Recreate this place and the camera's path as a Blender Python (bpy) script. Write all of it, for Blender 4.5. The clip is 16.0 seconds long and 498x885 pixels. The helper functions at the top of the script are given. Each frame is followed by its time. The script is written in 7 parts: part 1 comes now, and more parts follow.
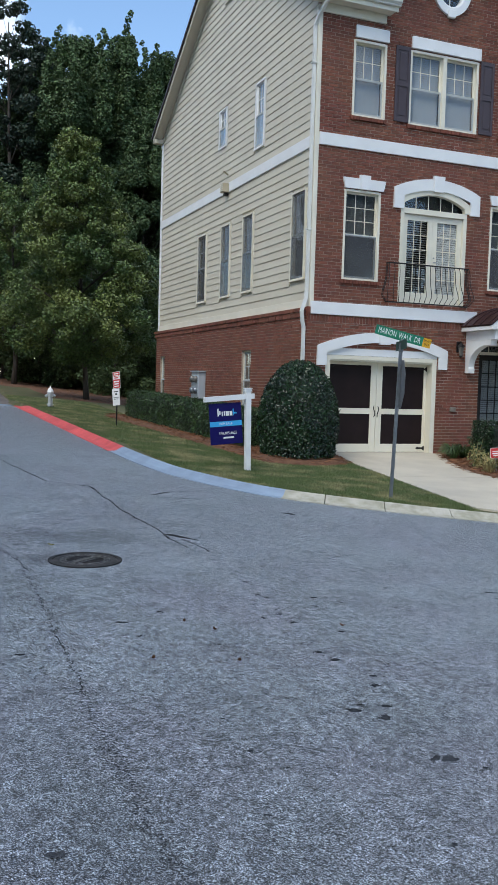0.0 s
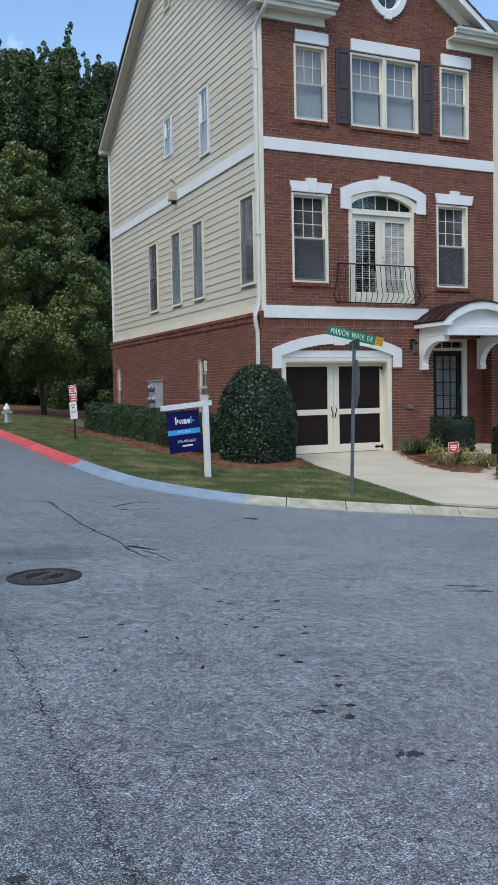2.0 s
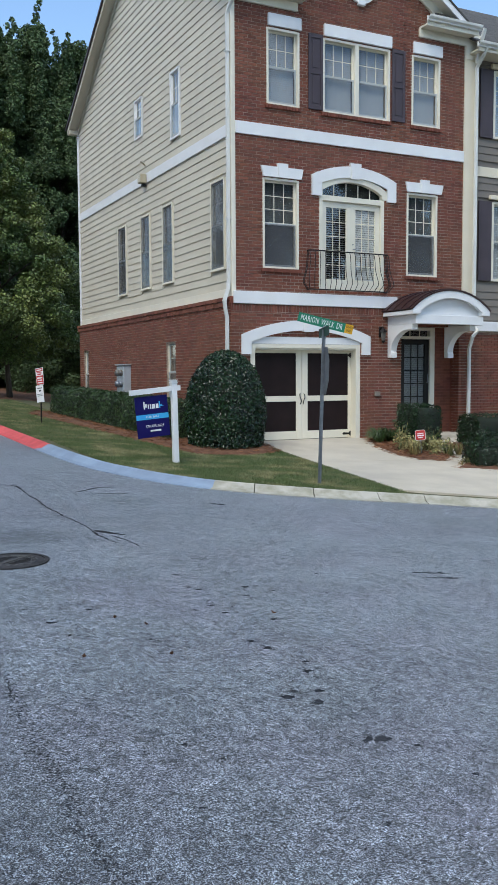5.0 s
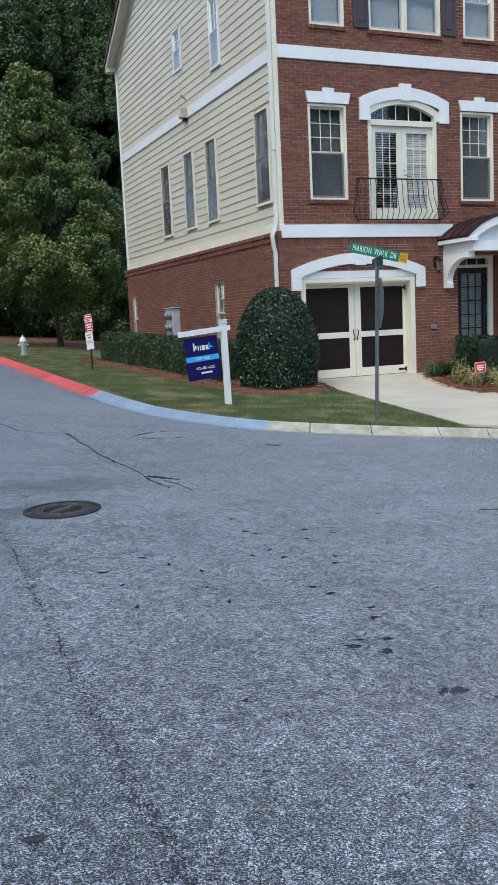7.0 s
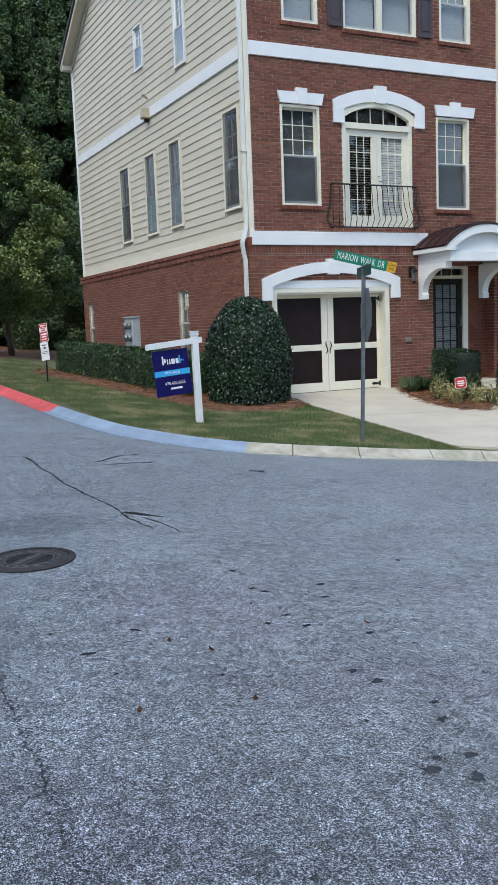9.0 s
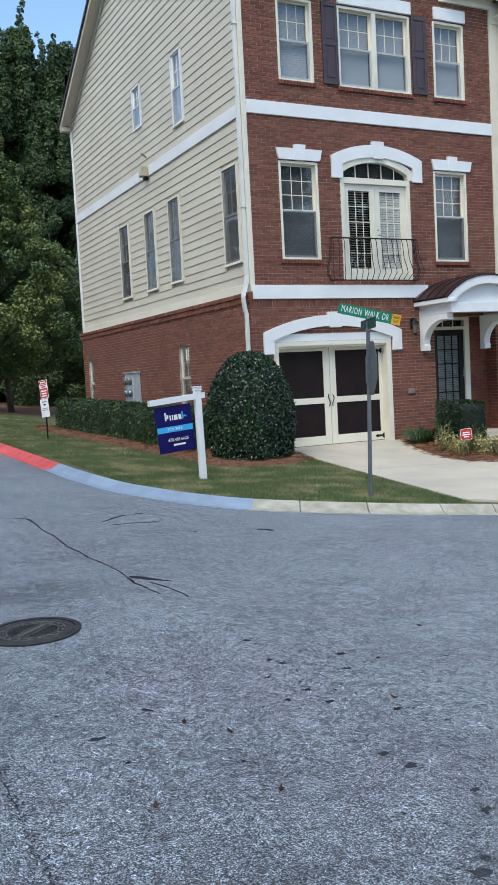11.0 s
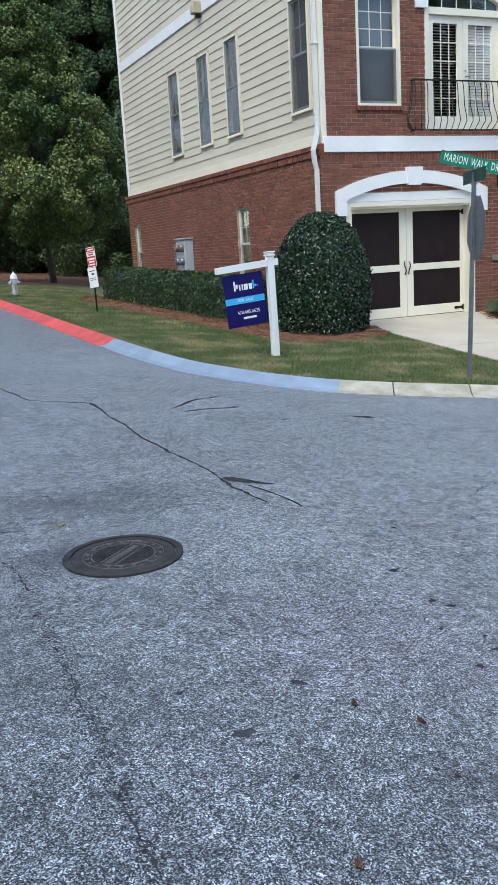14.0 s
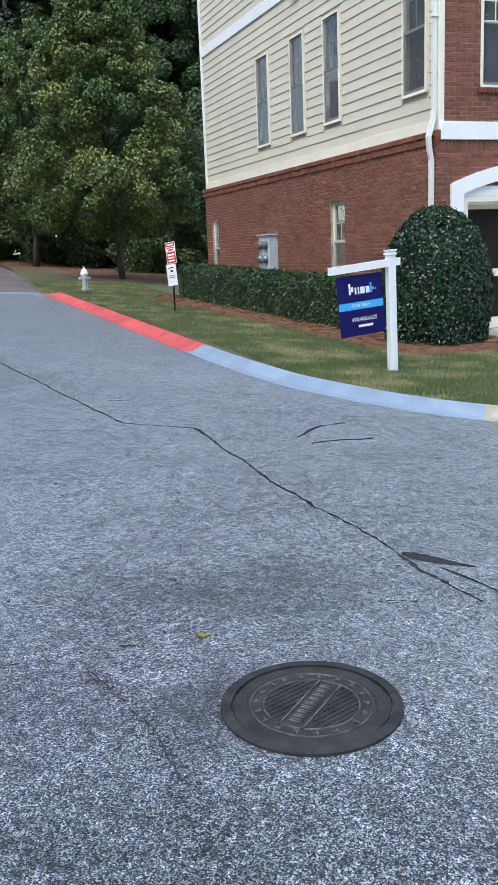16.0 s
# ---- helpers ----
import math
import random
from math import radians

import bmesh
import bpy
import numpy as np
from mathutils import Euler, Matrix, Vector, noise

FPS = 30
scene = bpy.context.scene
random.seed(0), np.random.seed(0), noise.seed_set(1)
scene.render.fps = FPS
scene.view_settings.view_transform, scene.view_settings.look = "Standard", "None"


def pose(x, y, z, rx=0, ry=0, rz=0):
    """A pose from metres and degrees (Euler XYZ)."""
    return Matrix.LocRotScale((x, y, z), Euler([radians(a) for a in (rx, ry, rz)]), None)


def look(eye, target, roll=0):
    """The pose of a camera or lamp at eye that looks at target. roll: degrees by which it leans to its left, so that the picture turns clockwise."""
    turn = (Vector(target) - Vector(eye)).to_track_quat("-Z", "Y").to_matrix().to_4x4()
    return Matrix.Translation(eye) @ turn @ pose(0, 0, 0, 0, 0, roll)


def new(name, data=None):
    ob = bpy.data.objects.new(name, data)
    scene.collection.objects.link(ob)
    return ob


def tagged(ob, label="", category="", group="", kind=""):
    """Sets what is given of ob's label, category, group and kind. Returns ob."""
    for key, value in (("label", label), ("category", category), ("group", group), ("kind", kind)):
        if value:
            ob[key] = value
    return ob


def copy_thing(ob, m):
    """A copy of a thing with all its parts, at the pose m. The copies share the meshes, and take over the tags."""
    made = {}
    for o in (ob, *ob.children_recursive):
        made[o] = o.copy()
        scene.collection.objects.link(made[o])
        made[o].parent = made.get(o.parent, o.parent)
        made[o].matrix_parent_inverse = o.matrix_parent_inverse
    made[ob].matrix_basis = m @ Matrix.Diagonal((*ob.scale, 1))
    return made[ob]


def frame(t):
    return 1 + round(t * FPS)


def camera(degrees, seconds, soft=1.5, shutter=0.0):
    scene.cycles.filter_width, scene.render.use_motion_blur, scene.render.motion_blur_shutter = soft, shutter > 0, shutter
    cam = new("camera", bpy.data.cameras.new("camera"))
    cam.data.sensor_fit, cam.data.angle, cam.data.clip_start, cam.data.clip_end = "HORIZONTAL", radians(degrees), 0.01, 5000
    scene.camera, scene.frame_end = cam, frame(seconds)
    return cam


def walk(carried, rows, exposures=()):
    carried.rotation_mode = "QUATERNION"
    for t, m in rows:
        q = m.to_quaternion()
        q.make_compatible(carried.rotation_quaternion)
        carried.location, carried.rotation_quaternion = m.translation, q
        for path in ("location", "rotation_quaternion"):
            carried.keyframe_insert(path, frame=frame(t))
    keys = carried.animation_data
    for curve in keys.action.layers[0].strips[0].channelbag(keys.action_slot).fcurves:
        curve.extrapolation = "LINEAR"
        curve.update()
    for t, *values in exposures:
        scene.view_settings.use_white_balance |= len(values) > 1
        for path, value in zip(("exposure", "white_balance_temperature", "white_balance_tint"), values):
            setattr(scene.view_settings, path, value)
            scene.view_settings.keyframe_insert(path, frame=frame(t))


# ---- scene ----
cam = camera(31.5, 16.0, soft=1.1)
PATH = [
    (0, (-1.009, 0.454, 1.113), (-0.268, 2.307, 0.984), 1.7),
    (0.5, (-0.985, 0.4, 1.11), (-0.225, 2.246, 0.988), 1.1),
    (1, (-0.972, 0.39, 1.114), (-0.17, 2.22, 1.012), 0.5),
    (1.5, (-0.949, 0.431, 1.115), (-0.142, 2.258, 1.002), -0.5),
    (2, (-0.938, 0.442, 1.109), (-0.12, 2.263, 0.994), -1.1),
    (2.5, (-0.941, 0.413, 1.114), (-0.114, 2.233, 1.037), -1.3),
    (3, (-0.938, 0.401, 1.119), (-0.087, 2.21, 1.045), -1.1),
    (3.2, (-0.94, 0.398, 1.118), (-0.069, 2.197, 1.04), -1.1),
    (5.3, (-0.964, 0.465, 1.111), (-0.081, 2.253, 0.948), -0.2),
    (5.5, (-0.958, 0.46, 1.11), (-0.113, 2.264, 0.936), -0.2),
    (6, (-0.919, 0.487, 1.106), (-0.152, 2.321, 0.89), -0.4),
    (6.5, (-0.835, 0.59, 1.067), (-0.145, 2.451, 0.819), -1.3),
    (7, (-0.808, 0.794, 1.041), (-0.043, 2.621, 0.766), -2.7),
    (7.5, (-0.809, 1.071, 1.071), (0.083, 2.839, 0.789), -3.1),
    (8, (-0.699, 1.399, 1.075), (0.145, 3.188, 0.785), -2.1),
    (8.5, (-0.678, 1.668, 1.082), (0.13, 3.48, 0.83), -1.8),
    (9, (-0.71, 1.974, 1.103), (0.16, 3.756, 0.843), -2.2),
    (9.2, (-0.702, 2.062, 1.108), (0.164, 3.842, 0.825), -2.2),
    (11.3, (-0.678, 2.271, 1.143), (0.21, 4.058, 1.008), -3.0),
    (11.5, (-0.686, 2.297, 1.142), (0.211, 4.078, 0.982), -2.9),
    (12, (-0.696, 2.35, 1.117), (0.218, 4.113, 0.883), -2.2),
    (12.5, (-0.62, 2.631, 1.089), (0.264, 4.397, 0.773), -2.0),
    (13, (-0.573, 2.949, 1.086), (0.222, 4.75, 0.733), -2.2),
    (13.5, (-0.619, 3.322, 1.106), (0.217, 5.097, 0.717), -2.6),
    (14, (-0.604, 3.682, 1.094), (0.17, 5.477, 0.67), -3.3),
    (14.5, (-0.592, 4.134, 1.113), (0.037, 5.975, 0.65), -3.1),
    (15, (-0.661, 4.599, 1.123), (-0.04, 6.443, 0.662), -3.9),
    (15.5, (-0.655, 5.052, 1.095), (-0.011, 6.882, 0.61), -4.6),
    (16, (-0.611, 5.481, 1.11), (0.054, 7.319, 0.688), -2.3),
]
walk(cam, [(t, look(eye, target, roll)) for t, eye, target, roll in PATH], exposures=[(0, 0.2, 6500, 6), (3, 0.22, 6500, 6), (7.5, 0.4, 6500, 6), (12.5, 0.47, 6500, 6), (14, 0.60, 6500, 6), (16, 0.80, 6500, 7)])

# ---- light: bright open shade under a blue sky with thin cloud ----
SUN_ELEV, SUN_AZ = radians(52), radians(232)
world = bpy.data.worlds.new("sky")
scene.world = world
world.use_nodes = True
wn, wl = world.node_tree.nodes, world.node_tree.links
sky = wn.new("ShaderNodeTexSky")
sky.sky_type, sky.sun_disc = "NISHITA", False
sky.sun_elevation, sky.sun_rotation = SUN_ELEV, SUN_AZ
sky.air_density, sky.dust_density, sky.ozone_density = 1.0, 0.15, 3.0
wtc = wn.new("ShaderNodeTexCoord")
wno = wn.new("ShaderNodeTexNoise")
wno.inputs["Scale"].default_value, wno.inputs["Detail"].default_value = 4.5, 6
wra = wn.new("ShaderNodeValToRGB")
wra.color_ramp.elements[0].position, wra.color_ramp.elements[1].position = 0.53, 0.67
wmix = wn.new("ShaderNodeMixRGB")
wmix.inputs[2].default_value = (10, 10.3, 10.8, 1)
wl.new(wtc.outputs["Generated"], wno.inputs["Vector"])
wl.new(wno.outputs["Fac"], wra.inputs["Fac"])
wl.new(wra.outputs["Color"], wmix.inputs[0])
wl.new(sky.outputs["Color"], wmix.inputs[1])
wl.new(wmix.outputs["Color"], wn["Background"].inputs["Color"])
wn["Background"].inputs["Strength"].default_value = 0.205

sun = new("sun", bpy.data.lights.new("sun", "SUN"))
sun.data.energy, sun.data.angle, sun.data.color = 2.0, radians(30), (1.0, 0.93, 0.82)
d = Vector((math.sin(SUN_AZ) * math.cos(SUN_ELEV), math.cos(SUN_AZ) * math.cos(SUN_ELEV), math.sin(SUN_ELEV)))
sun.matrix_world = look(d * 50, (0, 0, 0))


# ---- materials ----
def material(name, colour, rough=0.7, metal=0.0, vary=0.12, scale=6.0, fine=60.0, bump=0.15, island=0.0, rand=0.0, second=None, spread=(0.35, 0.65), spec=0.5, stretch=None):
    """A surface with coarse and fine variation. second: a colour that the coarse noise mixes in."""
    m = bpy.data.materials.new(name)
    m.use_nodes = True
    n, l = m.node_tree.nodes, m.node_tree.links
    b = n["Principled BSDF"]
    b.inputs["Roughness"].default_value, b.inputs["Metallic"].default_value = rough, metal
    b.inputs["Specular IOR Level"].default_value = spec
    tc = n.new("ShaderNodeTexCoord")
    vec = tc.outputs["Object"]
    if stretch:
        mp = n.new("ShaderNodeMapping")
        mp.inputs["Scale"].default_value = stretch
        l.new(vec, mp.inputs["Vector"])
        vec = mp.outputs["Vector"]
    big, small = n.new("ShaderNodeTexNoise"), n.new("ShaderNodeTexNoise")
    for node, sc, de in ((big, scale, 5), (small, fine, 3)):
        node.inputs["Scale"].default_value, node.inputs["Detail"].default_value = sc, de
        l.new(vec, node.inputs["Vector"])
    ramp = n.new("ShaderNodeMapRange")
    ramp.inputs["From Min"].default_value, ramp.inputs["From Max"].default_value = spread
    l.new(big.outputs["Fac"], ramp.inputs["Value"])
    mix = n.new("ShaderNodeMixRGB")
    c2 = second or tuple(c * (1 - 2 * vary) for c in colour)
    mix.inputs[1].default_value, mix.inputs[2].default_value = (*colour, 1), (*c2, 1)
    l.new(ramp.outputs[0], mix.inputs[0])
    hsv = n.new("ShaderNodeHueSaturation")
    l.new(mix.outputs[0], hsv.inputs["Color"])
    val = n.new("ShaderNodeMath")
    val.operation = "MULTIPLY_ADD"
    val.inputs[1].default_value, val.inputs[2].default_value = vary * 2, 1 - vary
    l.new(small.outputs["Fac"], val.inputs[0])
    out = val.outputs[0]
    for amount, kind, socket in ((island, "ShaderNodeNewGeometry", "Random Per Island"), (rand, "ShaderNodeObjectInfo", "Random")):
        if amount:
            g, a = n.new(kind), n.new("ShaderNodeMath")
            a.operation = "MULTIPLY_ADD"
            a.inputs[1].default_value, a.inputs[2].default_value = amount * 2, 1 - amount
            l.new(g.outputs[socket], a.inputs[0])
            k = n.new("ShaderNodeMath")
            k.operation = "MULTIPLY"
            l.new(out, k.inputs[0]), l.new(a.outputs[0], k.inputs[1])
            out = k.outputs[0]
    l.new(out, hsv.inputs["Value"])
    l.new(hsv.outputs[0], b.inputs["Base Color"])
    if bump:
        bp = n.new("ShaderNodeBump")
        bp.inputs["Strength"].default_value, bp.inputs["Distance"].default_value = bump, 0.01
        l.new(small.outputs["Fac"], bp.inputs["Height"])
        l.new(bp.outputs[0], b.inputs["Normal"])
    return m


# damp patches on the road: centre, half sizes, how dark
STAINS = [(0.69, 9.17, 0.95, 0.42, 0.50), (0.24, 8.23, 0.22, 0.30, 0.42), (-0.25, 7.2, 0.5, 1.0, 0.80), (0.5, 4.4, 1.3, 0.9, 0.84)]


def asphalt_material(name, dark, light, warm):
    """Worn asphalt: pale stone chips in a dark binder, with broad worn and stained areas."""
    m = bpy.data.materials.new(name)
    m.use_nodes = True
    n, l = m.node_tree.nodes, m.node_tree.links
    b = n["Principled BSDF"]
    b.inputs["Roughness"].default_value = 0.6
    b.inputs["Sheen Weight"].default_value, b.inputs["Sheen Roughness"].default_value = 0.62, 0.33
    tc = n.new("ShaderNodeTexCoord")
    P = tc.outputs["Object"]
    vo = n.new("ShaderNodeTexVoronoi")
    vo.inputs["Scale"].default_value = 215
    l.new(P, vo.inputs["Vector"])
    bw = n.new("ShaderNodeRGBToBW")
    l.new(vo.outputs["Color"], bw.inputs[0])
    chip = n.new("ShaderNodeValToRGB")
    e = chip.color_ramp.elements
    e[0].position, e[0].color = 0.36, (*dark, 1)
    e[1].position, e[1].color = 0.80, (*light, 1)
    mid = e.new(0.56)
    mid.color = tuple(0.74 * a + 0.26 * c for a, c in zip(dark, light)) + (1,)
    l.new(bw.outputs[0], chip.inputs[0])

    def times(p, q):
        k = n.new("ShaderNodeMath")
        k.operation = "MULTIPLY"
        l.new(p, k.inputs[0]), l.new(q, k.inputs[1])
        return k.outputs[0]

    def ranged(socket, lo, hi, to_lo, to_hi):
        mr = n.new("ShaderNodeMapRange")
        mr.inputs["From Min"].default_value, mr.inputs["From Max"].default_value = lo, hi
        mr.inputs["To Min"].default_value, mr.inputs["To Max"].default_value = to_lo, to_hi
        l.new(socket, mr.inputs["Value"])
        return mr.outputs[0]
    val = None
    for sc, lo, hi, amp in ((0.35, 0.35, 0.65, 0.14), (1.7, 0.3, 0.7, 0.18), (9.0, 0.3, 0.7, 0.17), (30.0, 0.32, 0.68, 0.12)):
        no = n.new("ShaderNodeTexNoise")
        no.inputs["Scale"].default_value, no.inputs["Detail"].default_value = sc, 4
        l.new(P, no.inputs["Vector"])
        out = ranged(no.outputs["Fac"], lo, hi, 1 - amp, 1 + amp)
        val = times(val, out) if val else out
    # coarser stones among the chips
    for sc, amp in ((110.0, 0.36), (46.0, 0.30), (19.0, 0.20)):
        v2, g2 = n.new("ShaderNodeTexVoronoi"), n.new("ShaderNodeRGBToBW")
        v2.inputs["Scale"].default_value = sc
        l.new(P, v2.inputs["Vector"]), l.new(v2.outputs["Color"], g2.inputs[0])
        val = times(val, ranged(g2.outputs[0], 0.2, 0.8, 1 - amp, 1 + amp))
    # sparse dark pits where stones have come out
    for sc, size in ((9.0, 0.10), (23.0, 0.14)):
        v3 = n.new("ShaderNodeTexVoronoi")
        v3.inputs["Scale"].default_value = sc
        l.new(P, v3.inputs["Vector"])
        val = times(val, ranged(v3.outputs["Distance"], size, size * 2.2, 0.68, 1.0))
    # damp, oily stains round the manhole
    wob = n.new("ShaderNodeTexNoise")
    wob.inputs["Scale"].default_value, wob.inputs["Detail"].default_value = 3.2, 5
    add = n.new("ShaderNodeVectorMath")
    add.operation = "MULTIPLY_ADD"
    add.inputs[1].default_value = (0.6, 0.6, 0)
    l.new(P, wob.inputs["Vector"]), l.new(wob.outputs["Color"], add.inputs[0]), l.new(P, add.inputs[2])
    for cx, cy, rx, ry, low in STAINS:
        mp, le = n.new("ShaderNodeMapping"), n.new("ShaderNodeVectorMath")
        mp.vector_type = "TEXTURE"
        mp.inputs["Location"].default_value, mp.inputs["Scale"].default_value = (cx + 0.3, cy + 0.3, -0.47), (rx, ry, 5)
        le.operation = "LENGTH"
        l.new(add.outputs[0], mp.inputs["Vector"]), l.new(mp.outputs[0], le.inputs[0])
        val = times(val, ranged(le.outputs["Value"], 0.3, 1.15, low, 1.0))
    # dusty stone tops catch the low light, the binder does not
    dust = times(ranged(bw.outputs[0], 0.36, 0.72, 0.65, 1.0), ranged(val, 0.45, 1.05, 0.55, 1.0))
    l.new(dust, b.inputs["Sheen Weight"])
    # faint warm tint in broad patches
    tint, tm = n.new("ShaderNodeTexNoise"), n.new("ShaderNodeMixRGB")
    tint.inputs["Scale"].default_value = 0.8
    tr = n.new("ShaderNodeMapRange")
    tr.inputs["From Min"].default_value, tr.inputs["From Max"].default_value = 0.42, 0.66
    l.new(P, tint.inputs["Vector"]), l.new(tint.outputs["Fac"], tr.inputs["Value"]), l.new(tr.outputs[0], tm.inputs[0])
    tm.blend_type = "MULTIPLY"
    tm.inputs[2].default_value = (*warm, 1)
    l.new(chip.outputs[0], tm.inputs[1])
    hsv = n.new("ShaderNodeHueSaturation")
    l.new(tm.outputs[0], hsv.inputs["Color"]), l.new(val, hsv.inputs["Value"])
    l.new(hsv.outputs[0], b.inputs["Base Color"])
    bp = n.new("ShaderNodeBump")
    bp.inputs["Strength"].default_value, bp.inputs["Distance"].default_value = 0.6, 0.004
    l.new(vo.outputs["Distance"], bp.inputs["Height"]), l.new(bp.outputs[0], b.inputs["Normal"])
    return m


def glass_material(name, tint, rough=0.02):
    m = bpy.data.materials.new(name)
    m.use_nodes = True
    b = m.node_tree.nodes["Principled BSDF"]
    b.inputs["Base Color"].default_value = (*tint, 1)
    b.inputs["Roughness"].default_value, b.inputs["Transmission Weight"].default_value = rough, 1.0
    b.inputs["IOR"].default_value = 1.5
    return m


ASPHALT = asphalt_material("asphalt", (0.010, 0.013, 0.018), (0.365, 0.418, 0.478), (1.0, 0.90, 0.97))
FAR_ROAD = material("brown_road", (0.17, 0.145, 0.135), 0.85, vary=0.2, scale=1.5, fine=90, bump=0.4)
TAR_SPOT = material("worn_tar", (0.022, 0.024, 0.030), 0.85, vary=0.3, scale=40, fine=150, bump=0.4, second=(0.045, 0.05, 0.06))
TAR = material("tar", (0.025, 0.026, 0.030), 0.75, vary=0.25, scale=12, fine=120, bump=0.4)
CONCRETE = material("concrete", (0.54, 0.49, 0.40), 0.85, vary=0.10, scale=1.3, fine=70, bump=0.25, second=(0.46, 0.415, 0.34))
KERB_BARE = material("kerb_concrete", (0.46, 0.435, 0.375), 0.85, vary=0.16, scale=5, fine=60, bump=0.4, second=(0.30, 0.29, 0.22))
KERB_RED = material("red_kerb_paint", (0.66, 0.095, 0.095), 0.65, vary=0.12, scale=2.5, fine=50, bump=0.3, second=(0.45, 0.06, 0.06))
KERB_BLUE = material("blue_kerb_paint", (0.25, 0.33, 0.44), 0.7, vary=0.12, scale=2.5, fine=50, bump=0.3, second=(0.20, 0.26, 0.35))
SOIL = material("turf", (0.065, 0.078, 0.028), 0.95, vary=0.25, scale=1.6, fine=40, bump=0.6, second=(0.11, 0.095, 0.045))
GRASS = material("grass_blade", (0.100, 0.140, 0.048), 0.7, vary=0.2, scale=1.6, fine=8, bump=0, island=0.4, second=(0.32, 0.29, 0.15), spread=(0.46, 0.70))
MULCH = material("pine_straw", (0.17, 0.085, 0.05), 0.95, vary=0.3, scale=9, fine=90, bump=0.8, second=(0.11, 0.05, 0.03))
NEEDLE = material("pine_needle", (0.26, 0.115, 0.055), 0.8, vary=0.2, scale=3, fine=20, bump=0, island=0.45)
MORTAR = material("mortar", (0.46, 0.365, 0.30), 0.95, vary=0.25, scale=7, fine=120, bump=0.3)
BRICK = material("red_brick", (0.186, 0.068, 0.039), 0.9, vary=0.18, scale=1.6, fine=90, bump=0.35, island=0.26, second=(0.165, 0.050, 0.034))
BRICK_ONE = material("single_red_brick", (0.186, 0.068, 0.039), 0.9, vary=0.18, scale=1.6, fine=90, bump=0.35, rand=0.26, second=(0.165, 0.050, 0.034))
SIDING = material("beige_siding", (0.60, 0.555, 0.45), 0.6, vary=0.05, scale=1.1, fine=45, bump=0.06, island=0.02, second=(0.55, 0.505, 0.41))
SIDING_GREY = material("taupe_siding", (0.20, 0.175, 0.15), 0.65, vary=0.06, scale=1.2, fine=45, bump=0.08, rand=0.05)
WHITE = material("white_trim", (0.80, 0.81, 0.82), 0.5, vary=0.03, scale=2, fine=50, bump=0.05)
CREAM = material("cream_paint", (0.78, 0.74, 0.62), 0.5, vary=0.04, scale=1.7, fine=50, bump=0.05)
TAN = material("tan_pilaster", (0.74, 0.67, 0.53), 0.55, vary=0.04, scale=1.7, fine=50, bump=0.05)
PIPE = material("painted_gutter", (0.74, 0.74, 0.70), 0.4, vary=0.05, scale=1.4, fine=40, bump=0.04)
SASH = material("grey_screen_frame", (0.42, 0.45, 0.46), 0.5, vary=0.05, bump=0.03)
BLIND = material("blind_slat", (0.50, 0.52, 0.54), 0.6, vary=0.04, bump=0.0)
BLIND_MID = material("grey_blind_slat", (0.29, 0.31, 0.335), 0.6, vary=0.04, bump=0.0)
# middle-storey slats: the same blind with shade put into its colour
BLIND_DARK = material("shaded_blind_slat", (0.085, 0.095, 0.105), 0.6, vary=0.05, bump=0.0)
# near-black colour that stands for the shade indoors
INNER = material("indoor_shade", (0.03, 0.032, 0.036), 0.9, vary=0.1, bump=0)
GLASS = glass_material("window_glass", (0.93, 0.96, 0.97))
SCREEN = material("insect_screen", (0.12, 0.125, 0.14), 0.95, vary=0.05, scale=3, fine=200, bump=0, spec=0.1)
SCREEN.node_tree.nodes["Principled BSDF"].inputs["Alpha"].default_value = 0.26
PANEL = material("espresso_door_panel", (0.017, 0.0095, 0.010), 0.6, spec=0.2, vary=0.15, scale=3, fine=50, bump=0.08)
SHUTTER = material("plum_shutter", (0.060, 0.044, 0.055), 0.55, vary=0.08, scale=3, fine=60, bump=0.08)
IRON = material("black_iron", (0.016, 0.014, 0.014), 0.5, metal=0.4, vary=0.2, bump=0.1)
CAST = material("cast_iron", (0.045, 0.042, 0.043), 0.7, metal=0.2, vary=0.3, scale=9, fine=60, bump=0.35)
CAST_WORN = material("worn_cast_iron", (0.20, 0.195, 0.195), 0.5, metal=0.4, vary=0.35, scale=14, fine=60, bump=0.3, second=(0.05, 0.048, 0.05))
GALV = material("galvanised_steel", (0.26, 0.28, 0.31), 0.45, metal=0.7, vary=0.12, scale=8, fine=40, bump=0.08)
METERGREY = material("grey_meter_box", (0.43, 0.48, 0.53), 0.5, vary=0.05, scale=4, bump=0.05)
SIGN_GREEN = material("green_sign", (0.005, 0.19, 0.11), 0.4, vary=0.05, bump=0.0)
SIGN_DARK = material("dull_green_sign", (0.012, 0.055, 0.045), 0.5, vary=0.05, bump=0.0)
SIGN_YELLOW = material("yellow_sign", (0.70, 0.38, 0.02), 0.45, vary=0.05, bump=0.0)
SIGN_WHITE = material("white_sign", (0.82, 0.83, 0.84), 0.45, vary=0.02, bump=0.0)
SIGN_RED = material("red_sign", (0.55, 0.03, 0.035), 0.45, vary=0.05, bump=0.0)
SIGN_NAVY = material("navy_sign", (0.009, 0.007, 0.100), 0.5, spec=0.2, vary=0.05, bump=0.0)
SIGN_CYAN = material("cyan_sign", (0.05, 0.42, 0.82), 0.45, vary=0.03, bump=0.0)
VINYL = material("white_vinyl", (0.80, 0.82, 0.84), 0.35, vary=0.03, bump=0.02)
